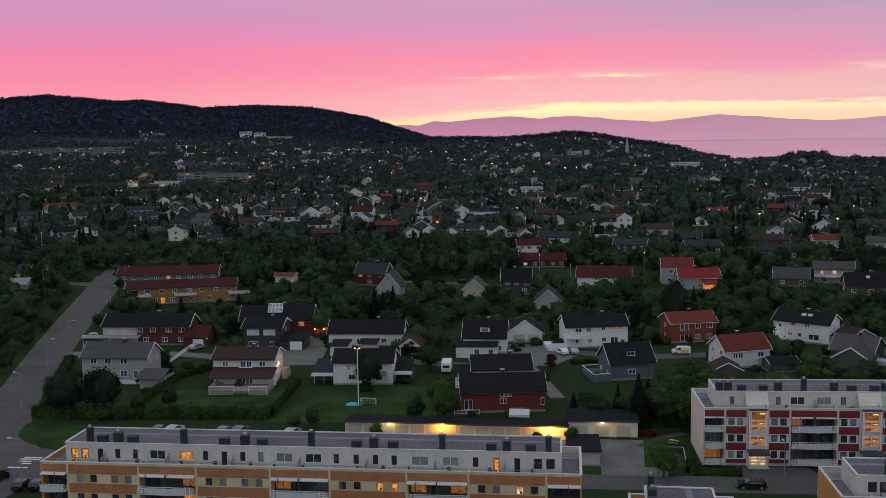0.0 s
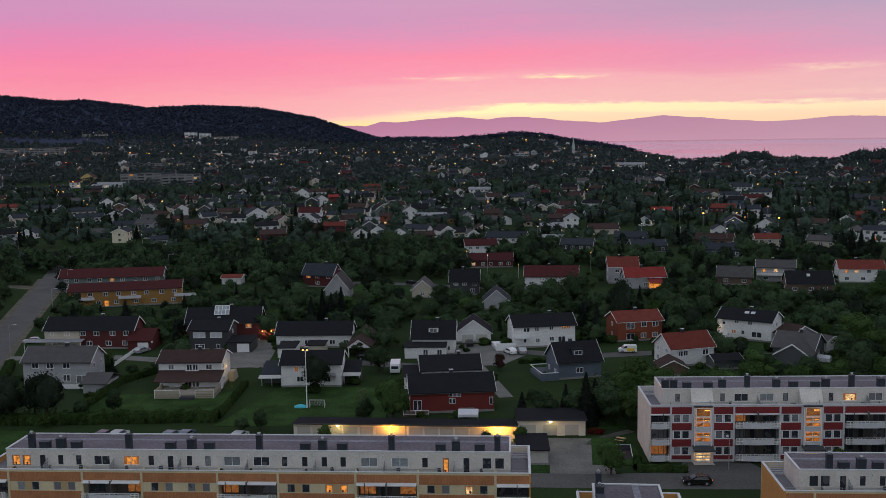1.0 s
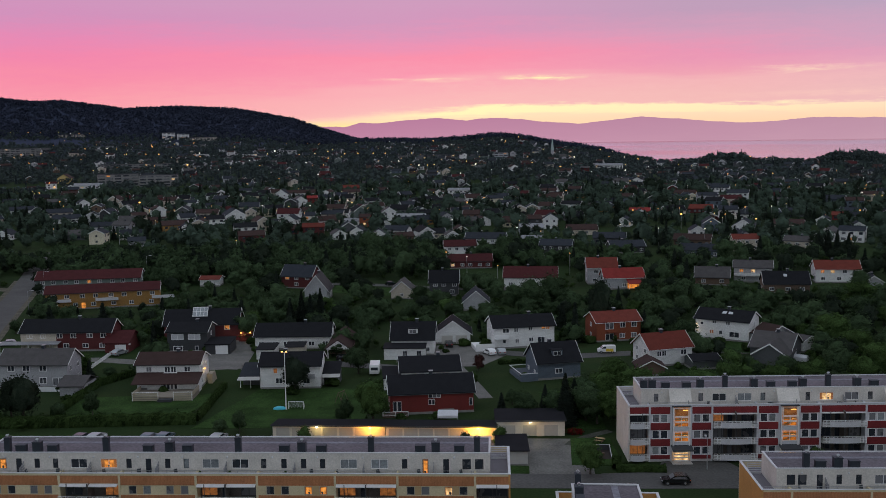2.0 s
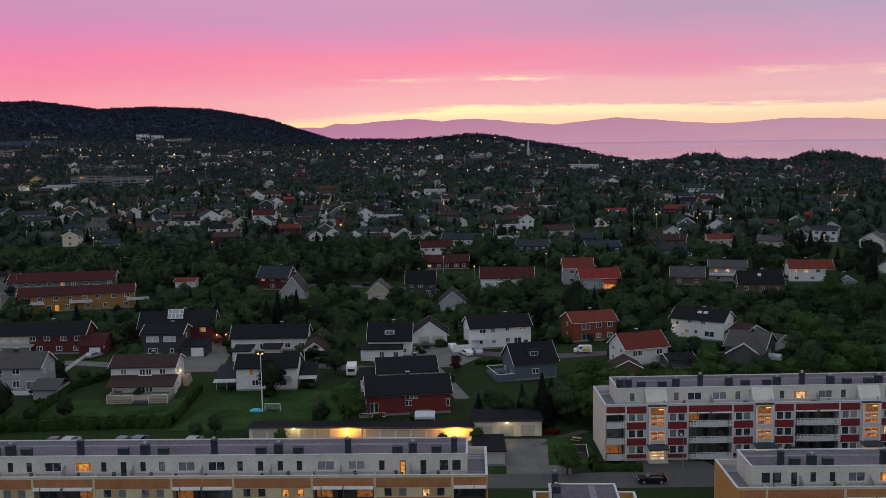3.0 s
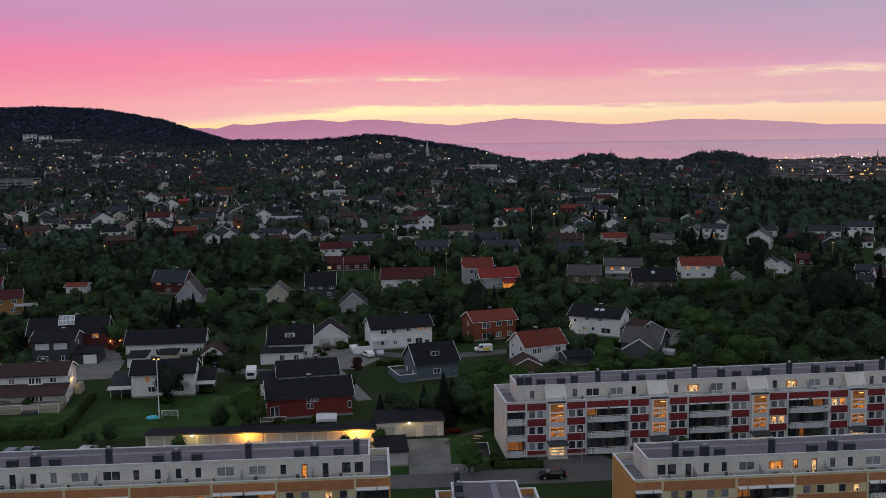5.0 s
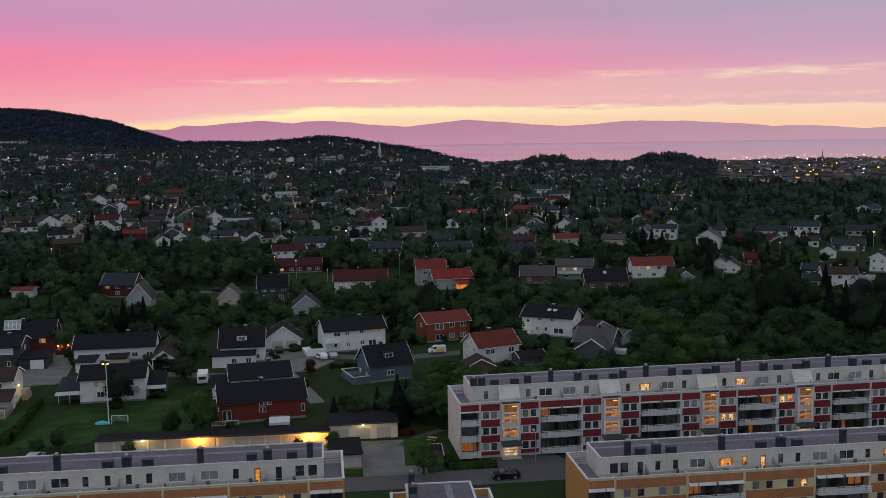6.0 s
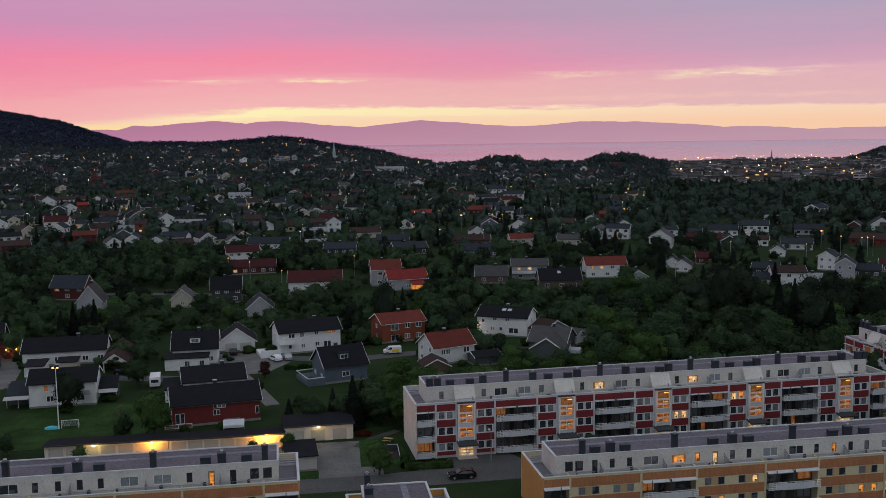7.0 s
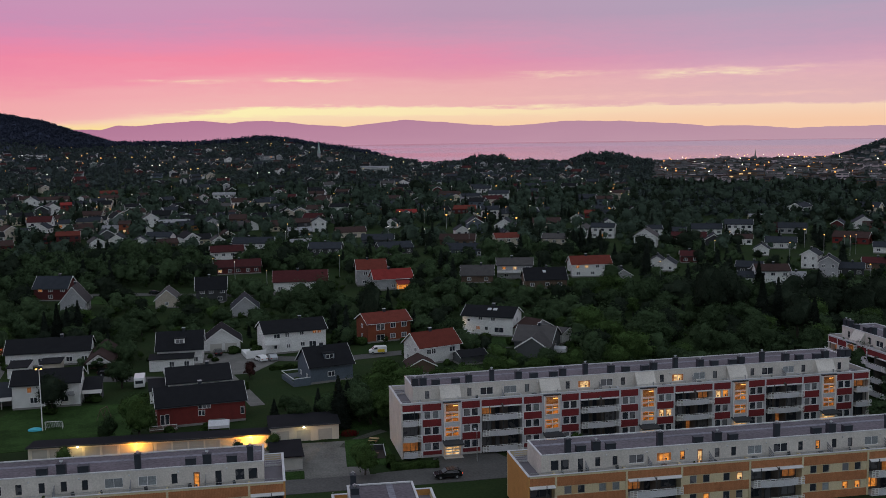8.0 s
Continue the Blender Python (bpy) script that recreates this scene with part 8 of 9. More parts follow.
far_lamp(-29.4, 1119.6, LAMP_WHITE, 0.43)
far_lamp(97.4, 1272.3, LAMP, 0.54)
far_lamp(191.4, 2085.2, LAMP_WHITE, 0.61)
far_lamp(298.5, 2607.0, LAMP_WHITE, 0.61)
far_lamp(298.2, 2490.2, LAMP_WHITE, 0.61)
far_lamp(189.0, 1627.1, LAMP, 0.67)
far_lamp(89.2, 563.0, LAMP, 0.43)
far_lamp(122.0, 530.2, LAMP, 0.41)
far_lamp(107.7, 565.8, LAMP, 0.24)
far_lamp(112.5, 560.8, LAMP, 0.24)
far_lamp(106.5, 537.6, LAMP, 0.23)
far_lamp(133.8, 609.5, LAMP, 0.26)
far_lamp(102.6, 736.9, LAMP, 0.31)
far_lamp(66.3, 594.3, LAMP, 0.25)
far_lamp(86.7, 478.2, LAMP_WHITE, 0.18)
far_lamp(212.5, 1050.7, LAMP, 0.45)
far_lamp(258.0, 1052.8, LAMP, 0.46)
far_lamp(177.3, 845.6, LAMP, 0.36)
far_lamp(230.8, 1022.3, LAMP, 0.44)
far_lamp(96.6, 517.1, LAMP, 0.22)
far_lamp(50.1, 503.5, LAMP_WHITE, 0.19)
far_lamp(66.1, 483.5, LAMP_WHITE, 0.15)
far_lamp(19.5, 387.5, LAMP, 0.16)
far_lamp(-19.6, 379.5, LAMP_WHITE, 0.14)
far_lamp(-28.4, 393.0, LAMP, 0.17)
far_lamp(-7.4, 351.9, LAMP, 0.15)
far_lamp(-0.8, 492.0, LAMP_WHITE, 0.19)
far_lamp(-264.3, 1195.1, LAMP_WHITE, 0.47)
far_lamp(-214.2, 1074.9, LAMP_WHITE, 0.42)
far_lamp(-288.4, 1365.9, LAMP_WHITE, 0.53)
far_lamp(-624.7, 1925.2, LAMP, 0.67)
far_lamp(-353.4, 1176.1, LAMP_WHITE, 0.47)
far_lamp(-409.9, 1176.7, LAMP_WHITE, 0.47)
far_lamp(190.1, 579.6, LAMP, 0.46)
far_lamp(354.9, 589.4, LAMP, 0.29)
far_lamp(336.0, 540.0, LAMP, 0.27)
far_lamp(200.7, 380.3, LAMP, 0.18)
far_lamp(232.3, 426.9, LAMP, 0.36)
far_lamp(228.7, 403.7, LAMP, 0.19)
far_lamp(233.9, 396.1, LAMP, 0.19)
far_lamp(235.8, 395.0, LAMP, 0.19)
far_lamp(240.8, 399.0, LAMP, 0.20)
far_lamp(175.9, 396.8, LAMP, 0.18)
far_lamp(129.6, 338.0, LAMP, 0.15)
far_lamp(194.2, 312.6, LAMP, 0.15)
far_lamp(129.9, 303.3, LAMP_WHITE, 0.13)
far_lamp(479.0, 914.1, LAMP, 0.43)
far_lamp(241.6, 707.9, LAMP, 0.31)
far_lamp(242.2, 695.0, LAMP, 0.31)
far_lamp(221.2, 615.4, LAMP, 0.27)
far_lamp(257.2, 774.4, LAMP, 0.34)
far_lamp(342.0, 888.5, LAMP, 0.40)
slab_block(-430.2, 1010.2, 22.0, 40.4, 11, 4, "slab", "pale four-storey apartment slab with balcony bands")
slab_block(-384.6, 1004.9, 19.9, 39.0, 11, 4, "slab", "pale four-storey apartment slab with balcony bands")
slab_block(-555.7, 1307.9, 21.1, 96.7, 11, 2, "slab", "long low grey housing block")
slab_block(-939.9, 1503.4, 31.3, 43.5, 11, 3, "slab", "grey apartment slab on the hillside")
slab_block(-873.3, 1483.0, 29.7, 46.1, 11, 4, "slab", "grey apartment slab on the hillside")
slab_block(-831.2, 1499.1, 27.4, 95.7, 11, 4, "slab", "long grey apartment slab on the hillside")
slab_block(-705.0, 1207.3, 29.3, 46.8, 11, 1, "white", "low flat-roofed hall with lamps")
slab_block(-764.0, 2143.9, 19.3, 26.7, 11, 5, "white", "white tower block on the slope")
slab_block(-732.2, 2145.5, 18.5, 25.3, 11, 4, "white", "white tower block on the slope")
slab_block(-698.1, 2117.9, 17.5, 59.7, 11, 2, "beige", "low pale block on the slope")
slab_block(-472.1, 1637.3, 15.2, 55.2, 11, 1, "white", "long white commercial hall")
slab_block(-434.5, 1767.4, 13.1, 43.7, 11, 2, "white", "white commercial building with two storeys")
slab_block(-365.2, 1651.1, 11.5, 56.6, 11, 1, "beige", "low pale commercial hall")
slab_block(-529.7, 1628.0, 17.4, 40.1, 11, 1, "white", "lit white hall by the road")
slab_block(-155.2, 1583.4, 4.0, 88.8, 11, 2, "dark_grey", "long dark school building")
slab_block(-36.9, 1562.6, 1.0, 21.8, 11, 2, "grey", "grey building near the church")
slab_block(-799.5, 1818.0, 22.9, 61.0, 11, 1, "white", "long white hall among trees")
slab_block(-959.8, 2069.3, 24.2, 50.9, 11, 2, "beige", "pale building on the slope")
slab_block(102.5, 1344.1, -4.8, 18.8, 11, 2, "white", "white villa on the shore slope")
slab_block(400.6, 1012.7, -21.9, 13.4, 10, 3, "brown", "town building near the fjord")
slab_block(402.8, 985.9, -23.0, 28.5, 10, 2, "brown", "town building near the fjord")
slab_block(448.4, 1015.4, -24.2, 15.5, 10, 2, "town", "town building near the fjord")
slab_block(446.4, 976.8, -25.1, 19.2, 10, 3, "brown", "town building near the fjord")
slab_block(467.6, 980.2, -26.0, 18.2, 10, 3, "brown", "town building near the fjord")
slab_block(454.3, 915.5, -26.7, 11.4, 10, 2, "brown", "town building near the fjord")
slab_block(515.3, 1284.5, -22.5, 30.9, 10, 1, "brown", "town building near the fjord")
slab_block(603.7, 1425.4, -23.3, 20.7, 10, 1, "brown", "town building near the fjord")
slab_block(577.5, 1314.8, -24.3, 30.5, 10, 1, "brown", "town building near the fjord")
slab_block(620.3, 1336.0, -25.4, 23.0, 10, 1, "brown", "town building near the fjord")
slab_block(626.6, 1284.3, -26.5, 25.5, 10, 1, "brown", "town building near the fjord")
slab_block(655.5, 1290.0, -27.4, 22.6, 10, 1, "town", "town building near the fjord")
slab_block(623.2, 1179.5, -28.6, 33.5, 10, 2, "brown", "town building near the fjord")
slab_block(667.5, 1194.1, -29.7, 21.4, 10, 2, "brown", "town building near the fjord")
slab_block(527.8, 913.5, -30.3, 11.8, 10, 3, "town", "town building near the fjord")
slab_block(521.5, 883.6, -31.0, 17.2, 10, 2, "brown", "town building near the fjord")
slab_block(496.8, 825.0, -31.8, 25.8, 10, 2, "brown", "town building near the fjord")
slab_block(731.6, 1240.3, -30.9, 20.1, 10, 1, "brown", "town building near the fjord")
slab_block(710.3, 1166.8, -31.9, 26.7, 10, 2, "town", "town building near the fjord")
slab_block(795.5, 1380.2, -30.5, 28.5, 10, 1, "town", "town building near the fjord")
slab_block(532.4, 1368.0, -21.7, 21.3, 10, 1, "brown", "town building near the fjord")
slab_block(479.4, 1291.9, -20.8, 21.5, 10, 1, "brown", "town building near the fjord")
slab_block(526.3, 976.1, -28.7, 12.4, 10, 2, "brown", "town building near the fjord")
slab_block(524.8, 951.9, -29.4, 21.2, 10, 2, "brown", "town building near the fjord")
slab_block(485.0, 947.1, -27.7, 20.2, 10, 1, "town", "town building near the fjord")
church(55.8, 1609.0)
spire(668.5, 1385.1)


def scattered_houses():
    """The rest of the district: small houses thrown along its lanes, the nearest as things, the others as one mass."""
    r = random.Random(77)
    walls = ["white"] * 6 + ["beige"] * 3 + ["cream"] * 2 + ["grey"] * 3 + ["dark_red", "ochre", "dark_grey", "charcoal", "blue_grey", "brown", "green_grey"]
    dull = ["white"] * 3 + ["beige", "grey", "grey", "grey"] + ["brown", "dark_red", "dark_grey", "blue_grey", "green_grey", "charcoal"] * 2
    roofs = ["slate"] * 5 + ["black"] * 4 + ["brown"] * 4 + ["grey"] * 2 + ["dark_red", "dark_red"]
    put = 0
    slots, v, f, idx = [], [], [], []

    def take(shape, m, material):
        if material not in slots:
            slots.append(material)
        base = len(v)
        v.extend(tuple(m @ Vector(p)) for p in shape.v)
        f.extend(tuple(base + k for k in face) for face in shape.f)
        idx.extend([slots.index(material)] * len(shape.f))

    while put < 600:
        az, d = r.uniform(-33, 33), math.sqrt(r.uniform(500 ** 2, 2100 ** 2))
        pick = r.random()
        if pick < 0.05:
            az, d = r.uniform(4, 20), r.uniform(650, 1400)
        elif pick < 0.3:
            az, d = r.uniform(-24, 3), r.uniform(500, 900)
        x, y = d * math.sin(math.radians(az)), d * math.cos(math.radians(az))
        z = ground(x, y)
        if (19 < az and d > 700) or (az > 15 and d < 640) or z < -0.5 or (az < -8 and 1.0 < z and noise.noise((x * 0.004, y * 0.004, 3)) < -0.1) or (az > 5 and d > 1600):
            continue
        gap = 9 if d < 900 else 10
        if any((x - a) ** 2 + (y - b) ** 2 < (gap + q) ** 2 for a, b, q in FOOT):
            continue
        if d < 560 and noise.noise((x * 0.01, y * 0.01, 9)) < 0.1:
            continue
        L, D = r.uniform(8.5, 14.5), r.uniform(7, 8.5)
        st = 1 if r.random() < 0.5 else 2
        yaw = -az + r.choice((0, 0, 90)) + r.uniform(-25, 25)
        lit = ((r.randrange(st), r.randrange(2)),) if r.random() < 0.3 else ()
        he, rise, wall, roof = 2.6 * st + 0.5, D / 2 * r.uniform(0.45, 0.7), r.choice(walls if d < 900 else dull), r.choice(roofs)
        put += 1
        if d < 610:
            house(x, y, yaw, L, D, he, rise, wall, roof, rows=(2,) * st, ends=(1, 0), lit=lit, near=False)
            FOOT[-1] = (FOOT[-1][0], FOOT[-1][1], 5)
            continue
        m = pose(x, y, z, 0, 0, yaw)
        take(gable_walls(L, D, he, rise), m, paint(wall))
        take(gable_roof(L, D, he, rise), m, roofing(roof))
        for s in range(st):
            for k in range(2):
                px = L * (k + 0.5) / 2 - 0.8
                take(Build().box(px, -0.06, 2.6 * s + 0.9, px + 1.6, 0.02, 2.6 * s + 2.1), m, LIT_PALE if (s, k) in lit else PANE)
        k = rise / (D / 2)
        board = [(-0.5, he - 0.5 * k - 0.15), (-0.5, he - 0.5 * k + 0.26), (D / 2, he + rise + 0.26), (D + 0.5, he - 0.5 * k + 0.26), (D + 0.5, he - 0.5 * k - 0.15), (D / 2, he + rise - 0.15)]
        for ox in (-0.52, L + 0.46):
            take(Build().prism(board, ox, ox + 0.07), m, WHITE_TRIM)
        for ox in (-0.05, L):
            take(Build().box(ox, D / 2 - 0.6, he - 1.9, ox + 0.05, D / 2 + 0.6, he - 0.7), m, PANE)
        take(Build().box(L * 0.45, D / 2 - 0.35, he + rise * 0.7, L * 0.45 + 0.7, D / 2 + 0.35, he + rise + 0.8), m, VENT)
        if r.random() < 0.45:
            w, q = r.uniform(3, 5.5), r.uniform(3.5, 6)
            side = m @ pose(L if r.random() < 0.5 else -w, r.uniform(-3, 2), 0)
            take(gable_walls(w, q, 2.5, 1.2), side, paint(r.choice(dull)))
            take(gable_roof(w, q, 2.5, 1.2), side, roofing(r.choice(roofs)))
        if r.random() < 0.38:
            px = r.uniform(0.5, L - 0.5)
            take(Build().box(px - 0.35, -0.5, 2.0, px + 0.35, -0.1, 2.5), m, FAR_LAMP)
        FOOT.append((*(m @ Vector((L / 2, D / 2, 0))).xy, 5))
    me = bpy.data.meshes.new("far_houses")
    me.from_pydata(v, [], f)
    for s in slots:
        me.materials.append(s)
    me.polygons.foreach_set("material_index", idx)
    tagged(new("far_houses", me), "hundreds of small pale houses on the far slopes", "houses", kind="stuff")


scattered_houses()


def town():
    """The town by the fjord: a mass of blocks scaled down to fit the camera's view, and the lights in its streets."""
    r = random.Random(31)
    # pinkish wall tones stand in for the haze over the town
    slots = [paint(k) for k in ("pink", "town", "slab", "grey", "brown", "town")] + [roofing("grey"), roofing("grey"), roofing("brown")]
    v, f, idx = [], [], []
    for _ in range(900):
        az = r.uniform(20.5, 34)
        d = r.uniform(1040, ramp(az, [(20, 1500), (24, 1800), (34, 1900)]))
        x, y = d * math.sin(math.radians(az)), d * math.cos(math.radians(az))
        L, D, h = r.uniform(4, 9.5), r.uniform(4, 7), r.uniform(1.8, 4.6)
        m = pose(x, y, ground(x, y), 0, 0, -az + r.uniform(-30, 30))
        for shape, k in ((Build().box(0, 0, -1, L, D, h), r.choice((0, 1, 2, 2, 3, 4, 5, 5))), (Build().prism([(-0.3, h), (D / 2, h + r.uniform(0.3, 2)), (D + 0.3, h)], -0.3, L + 0.3), r.choice((6, 6, 7, 7, 8)))):
            base = len(v)
            v.extend(tuple(m @ Vector(p)) for p in shape.v)
            f.extend(tuple(base + q for q in face) for face in shape.f)
            idx.extend([k] * len(shape.f))
    me = bpy.data.meshes.new("town_buildings")
    me.from_pydata(v, [], f)
    for s in slots:
        me.materials.append(s)
    me.polygons.foreach_set("material_index", idx)
    tagged(new("town_buildings", me), "crowded small buildings of the town by the fjord", "town", kind="stuff")
    for k in range(105):
        az = r.uniform(21, 34)
        d = r.uniform(1080, 1880)
        far_lamp(d * math.sin(math.radians(az)), d * math.cos(math.radians(az)), r.choice((LAMP, LAMP, LAMP, LAMP_WHITE)), r.choice((0.35, 0.45, 0.7)))
    for k in range(105):
        az = r.uniform(-33, 19)
        d = r.uniform(520, 2150)
        far_lamp(d * math.sin(math.radians(az)), d * math.cos(math.radians(az)), r.choice((LAMP, LAMP, LAMP, LAMP, LAMP_WHITE)), round(r.uniform(0.2, 0.38) * d / 1000, 2))


town()


for x, y, h, kind, wide in ((-103, 183, 10.5, "dark", 0.95), (-95.5, 184, 10.8, "dark", 0.85), (-108, 188, 8, "broad", 1.0), (-99, 186, 9.5, "dark", 1.0), (-91, 188.5, 3.6, "broad", 1.2), (-84.5, 190, 6.0, "broad", 0.8), (-28.0, 186.5, 9.5, "broad", 1.05), (-33, 186, 5.5, "broad", 1.0),
                            (8.5, 186, 10, "spruce", 1.25), (4.8, 189.5, 7, "spruce", 1.3), (21, 191, 9, "broad", 1.3), (26, 190, 9, "broad", 1.3), (18, 184, 8, "broad", 1.3), (12.5, 189, 8, "broad", 1.2), (17, 196, 9, "broad", 1.3), (23, 200, 9, "broad", 1.3), (30, 199, 8, "broad", 1.3), (12, 196, 8, "broad", 1.2), (20, 206, 9, "broad", 1.3), (37, 203, 8, "broad", 1.3), (44, 205, 9, "broad", 1.3), (52, 207, 8, "broad", 1.3), (60, 208, 9, "broad", 1.3), (70, 210, 9, "broad", 1.3), (-52, 180, 4.6, "broad", 0.9), (-55, 178, 3.5, "broad", 1.2),
                            (-38, 171, 4.5, "broad", 1.0), (-9.5, 171.5, 3.6, "broad", 0.9), (-3.6, 171.5, 4.6, "broad", 0.9), (11.2, 158.6, 6.2, "broad", 1.1), (115, 262, 20, "dark", 0.75), (128, 276, 15, "dark", 0.9), (125, 251, 16, "spruce", 1.0), (131, 254, 14.5, "spruce", 1.0), (132, 358, 14.5, "spruce", 1.0), (111, 335, 9.5, "broad", 1.0), (173, 420, 11, "dark", 1.3), (146, 255, 14, "dark", 1.1), (152, 250, 14, "dark", 1.1), (162, 256, 15, "dark", 1.1), (128, 441, 10.5, "spruce", 1.3), (131, 438, 11.5, "spruce", 1.3), (135, 439, 11, "spruce", 1.3), (140, 440, 9.5, "spruce", 1.3), (180, 428, 10.5, "dark", 1.2), (159, 434, 7.5, "spruce", 1.3), (187, 475, 10, "spruce", 1.0), (131, 243, 13, "dark", 1.0), (113, 280, 14, "dark", 1.0),
                            (-64, 276, 9.5, "spruce", 1.15), (-61, 277, 11.5, "spruce", 1.1), (-58.5, 277, 10.5, "spruce", 1.15), (-56, 279, 11.8, "spruce", 1.05), (-59.5, 281, 9, "dark", 1.0), (22, 275, 16, "dark", 0.6), (3, 300, 12.5, "broad", 1.3), (10, 315, 11.5, "broad", 1.3), (-137, 217, 7, "broad", 1.15), (-147, 243, 7.5, "broad", 1.15), (-155, 265, 6, "broad", 1.15), (-167, 293, 6.5, "broad", 1.15), (-171, 278, 8, "broad", 1.15), (-181, 304, 7.5, "broad", 1.15), (-155, 244, 8.5, "broad", 1.15), (-181, 324, 6.5, "broad", 1.15), (-197, 317, 8, "broad", 1.15), (-192, 332, 7, "broad", 1.15), (-3.5, 190, 5.2, "spruce", 1.5), (1.5, 188, 5.5, "broad", 1.3), (0.5, 194, 5.0, "broad", 1.2), (6.5, 189, 6.5, "broad", 1.2), (14.5, 187, 7, "broad", 1.3), (10.5, 192, 7.5, "spruce", 1.4), (-47.5, 207, 9.2, "dark", 0.95), (-1.5, 200, 3.5, "broad", 1.3), (-37, 226, 7, "broad", 1.2), (33, 192, 8, "broad", 1.2), (40, 194, 8, "broad", 1.2), (-20, 219, 4, "broad", 1.1), (47, 160, 5, "broad", 0.9),
                            (-86, 270, 9, "spruce", 1.0), (110, 226, 9, "broad", 1.3), (98, 206, 8, "broad", 1.2), (137, 300, 13, "dark", 1.1), (129, 290, 12, "dark", 1.2), (143, 290, 14, "spruce", 1.2), (149, 280, 12, "dark", 1.2), (155, 276, 13, "spruce", 1.1), (140, 268, 11, "dark", 1.3), (121, 286, 12, "dark", 1.2), (160, 286, 12, "dark", 1.2), (135, 310, 12, "spruce", 1.2)):
    tree(x, y, h, kind, wide, light=(15 < x < 80 and y < 213) or (x, y) in ((11.2, 158.6), (-38, 171), (47, 160), (-28.0, 186.5), (-3.6, 171.5)))

# bushes against the house walls and along the garden edges
BUSHES = random.Random(61)
for fx, fy, fr in [q for q in FOOT if 185 < math.hypot(q[0], q[1]) < 300 and q[2] > 5.5]:
    for k in range(4):
        a = BUSHES.uniform(0, 2 * math.pi)
        x, y = fx + (fr + BUSHES.uniform(0.2, 2.0)) * math.cos(a), fy + (fr + BUSHES.uniform(0.2, 2.0)) * math.sin(a)
        if all(math.hypot(x - ox, y - oy) > rr * 0.9 for ox, oy, rr in FOOT):
            tree(x, y, BUSHES.uniform(0.9, 2.2), "bush", BUSHES.uniform(0.8, 1.4))

# the belts of trees and gardens between the houses
SEED = random.Random(21)
CLEAR = [(-131, 219, 13), (-138, 237, 13), (-146, 256, 13), (-154, 279, 13), (-163, 302, 13), (-171, 325, 14), (-180, 349, 14), (-124, 202, 12), (-117, 186, 12), (-190, 375, 14), (-110, 172, 14), (-125, 170, 12), (-8, 380, 20), (-75, 197, 14), (-42, 193, 14), (10, 197, 9), (54, 255, 9), (-60, 225, 8), (-6, 234, 9), (-30, 234, 8), (70, 254, 8), (-104, 166, 10), (10, 165, 14), (-72, 240, 12), (-64, 233, 9), (-14, 243, 12), (-100, 238, 8), (-50, 236, 7), (21, 246, 8), (12, 243, 7), (30, 249, 7), (18, 252, 6), (-28, 238, 6), (0, 232, 7), (-110, 236, 6), (-68, 224, 7), (-104, 243, 9), (-124, 243, 8), (-98, 247, 8), (-70, 246, 6), (-52, 350, 15), (-62, 347, 9), (-42, 345, 8)]


def free(x, y, margin, front):
    d = math.hypot(x, y)
    for fx, fy, r in FOOT:
        if abs(fx - x) < 60 and abs(fy - y) < 60:
            dx, dy = x - fx, y - fy
            along = (dx * fx + dy * fy) / math.hypot(fx, fy)
            across = abs(dx * fy - dy * fx) / math.hypot(fx, fy)
            if across < r * 0.8 + margin and -front * (1.0 if r != 5 else 0.02) - r * 0.7 < along < r * 0.75 + margin:
                return False
    return all(math.hypot(x - cx, y - cy) > r for cx, cy, r in CLEAR)


near_spots, mid_spots, back_spots, dark_spots, far_spots, needle_spots, hill_spots, belt_spots = [], [], [], [], [], [], [], []
while len(near_spots) < 225:
    az, d = SEED.uniform(-36, 34), math.sqrt(SEED.uniform(188 ** 2, 330 ** 2))
    x, y = d * math.sin(math.radians(az)), d * math.cos(math.radians(az))
    if free(x, y, 1.8, 9) and not (-29.5 < az < 9 and d < 236) and all((x - a) ** 2 + (y - b) ** 2 > 14 for a, b in near_spots):
        near_spots.append((x, y))
for x, y in near_spots:
    k = SEED.random()
    wild = math.degrees(math.atan2(x, y)) > 17
    tree(x, y, SEED.uniform(6, 11.5) if wild else SEED.uniform(3.2, 5.6) + 3.2 * SEED.random() ** 3, "spruce" if k < 0.04 else "broad", SEED.uniform(1.05, 1.5), light=k > 0.86)
for _ in range(8600):
    az, d = SEED.uniform(-34, 34.5), math.sqrt(SEED.uniform(235 ** 2, 1000 ** 2))
    x, y = d * math.sin(math.radians(az)), d * math.cos(math.radians(az))
    k = SEED.random()
    h = SEED.uniform(3.5, 8.5) if d < 560 else SEED.uniform(3.5, 8.5)
    if k < 0.12:
        h *= 1.25
    if k > 0.9 and d > 300:
        h *= 1.55
    cover = max(3, (h - 2.8) * d / 52 * (0.9 if d < 400 else 0.28))
    if noise.noise((x * 0.012, y * 0.012, 0)) > -0.4 and free(x, y, 1.5, cover):
        (dark_spots if k < 0.12 else mid_spots if d < 460 else back_spots).append((x, y, h, SEED.uniform(1.0, 1.5)))
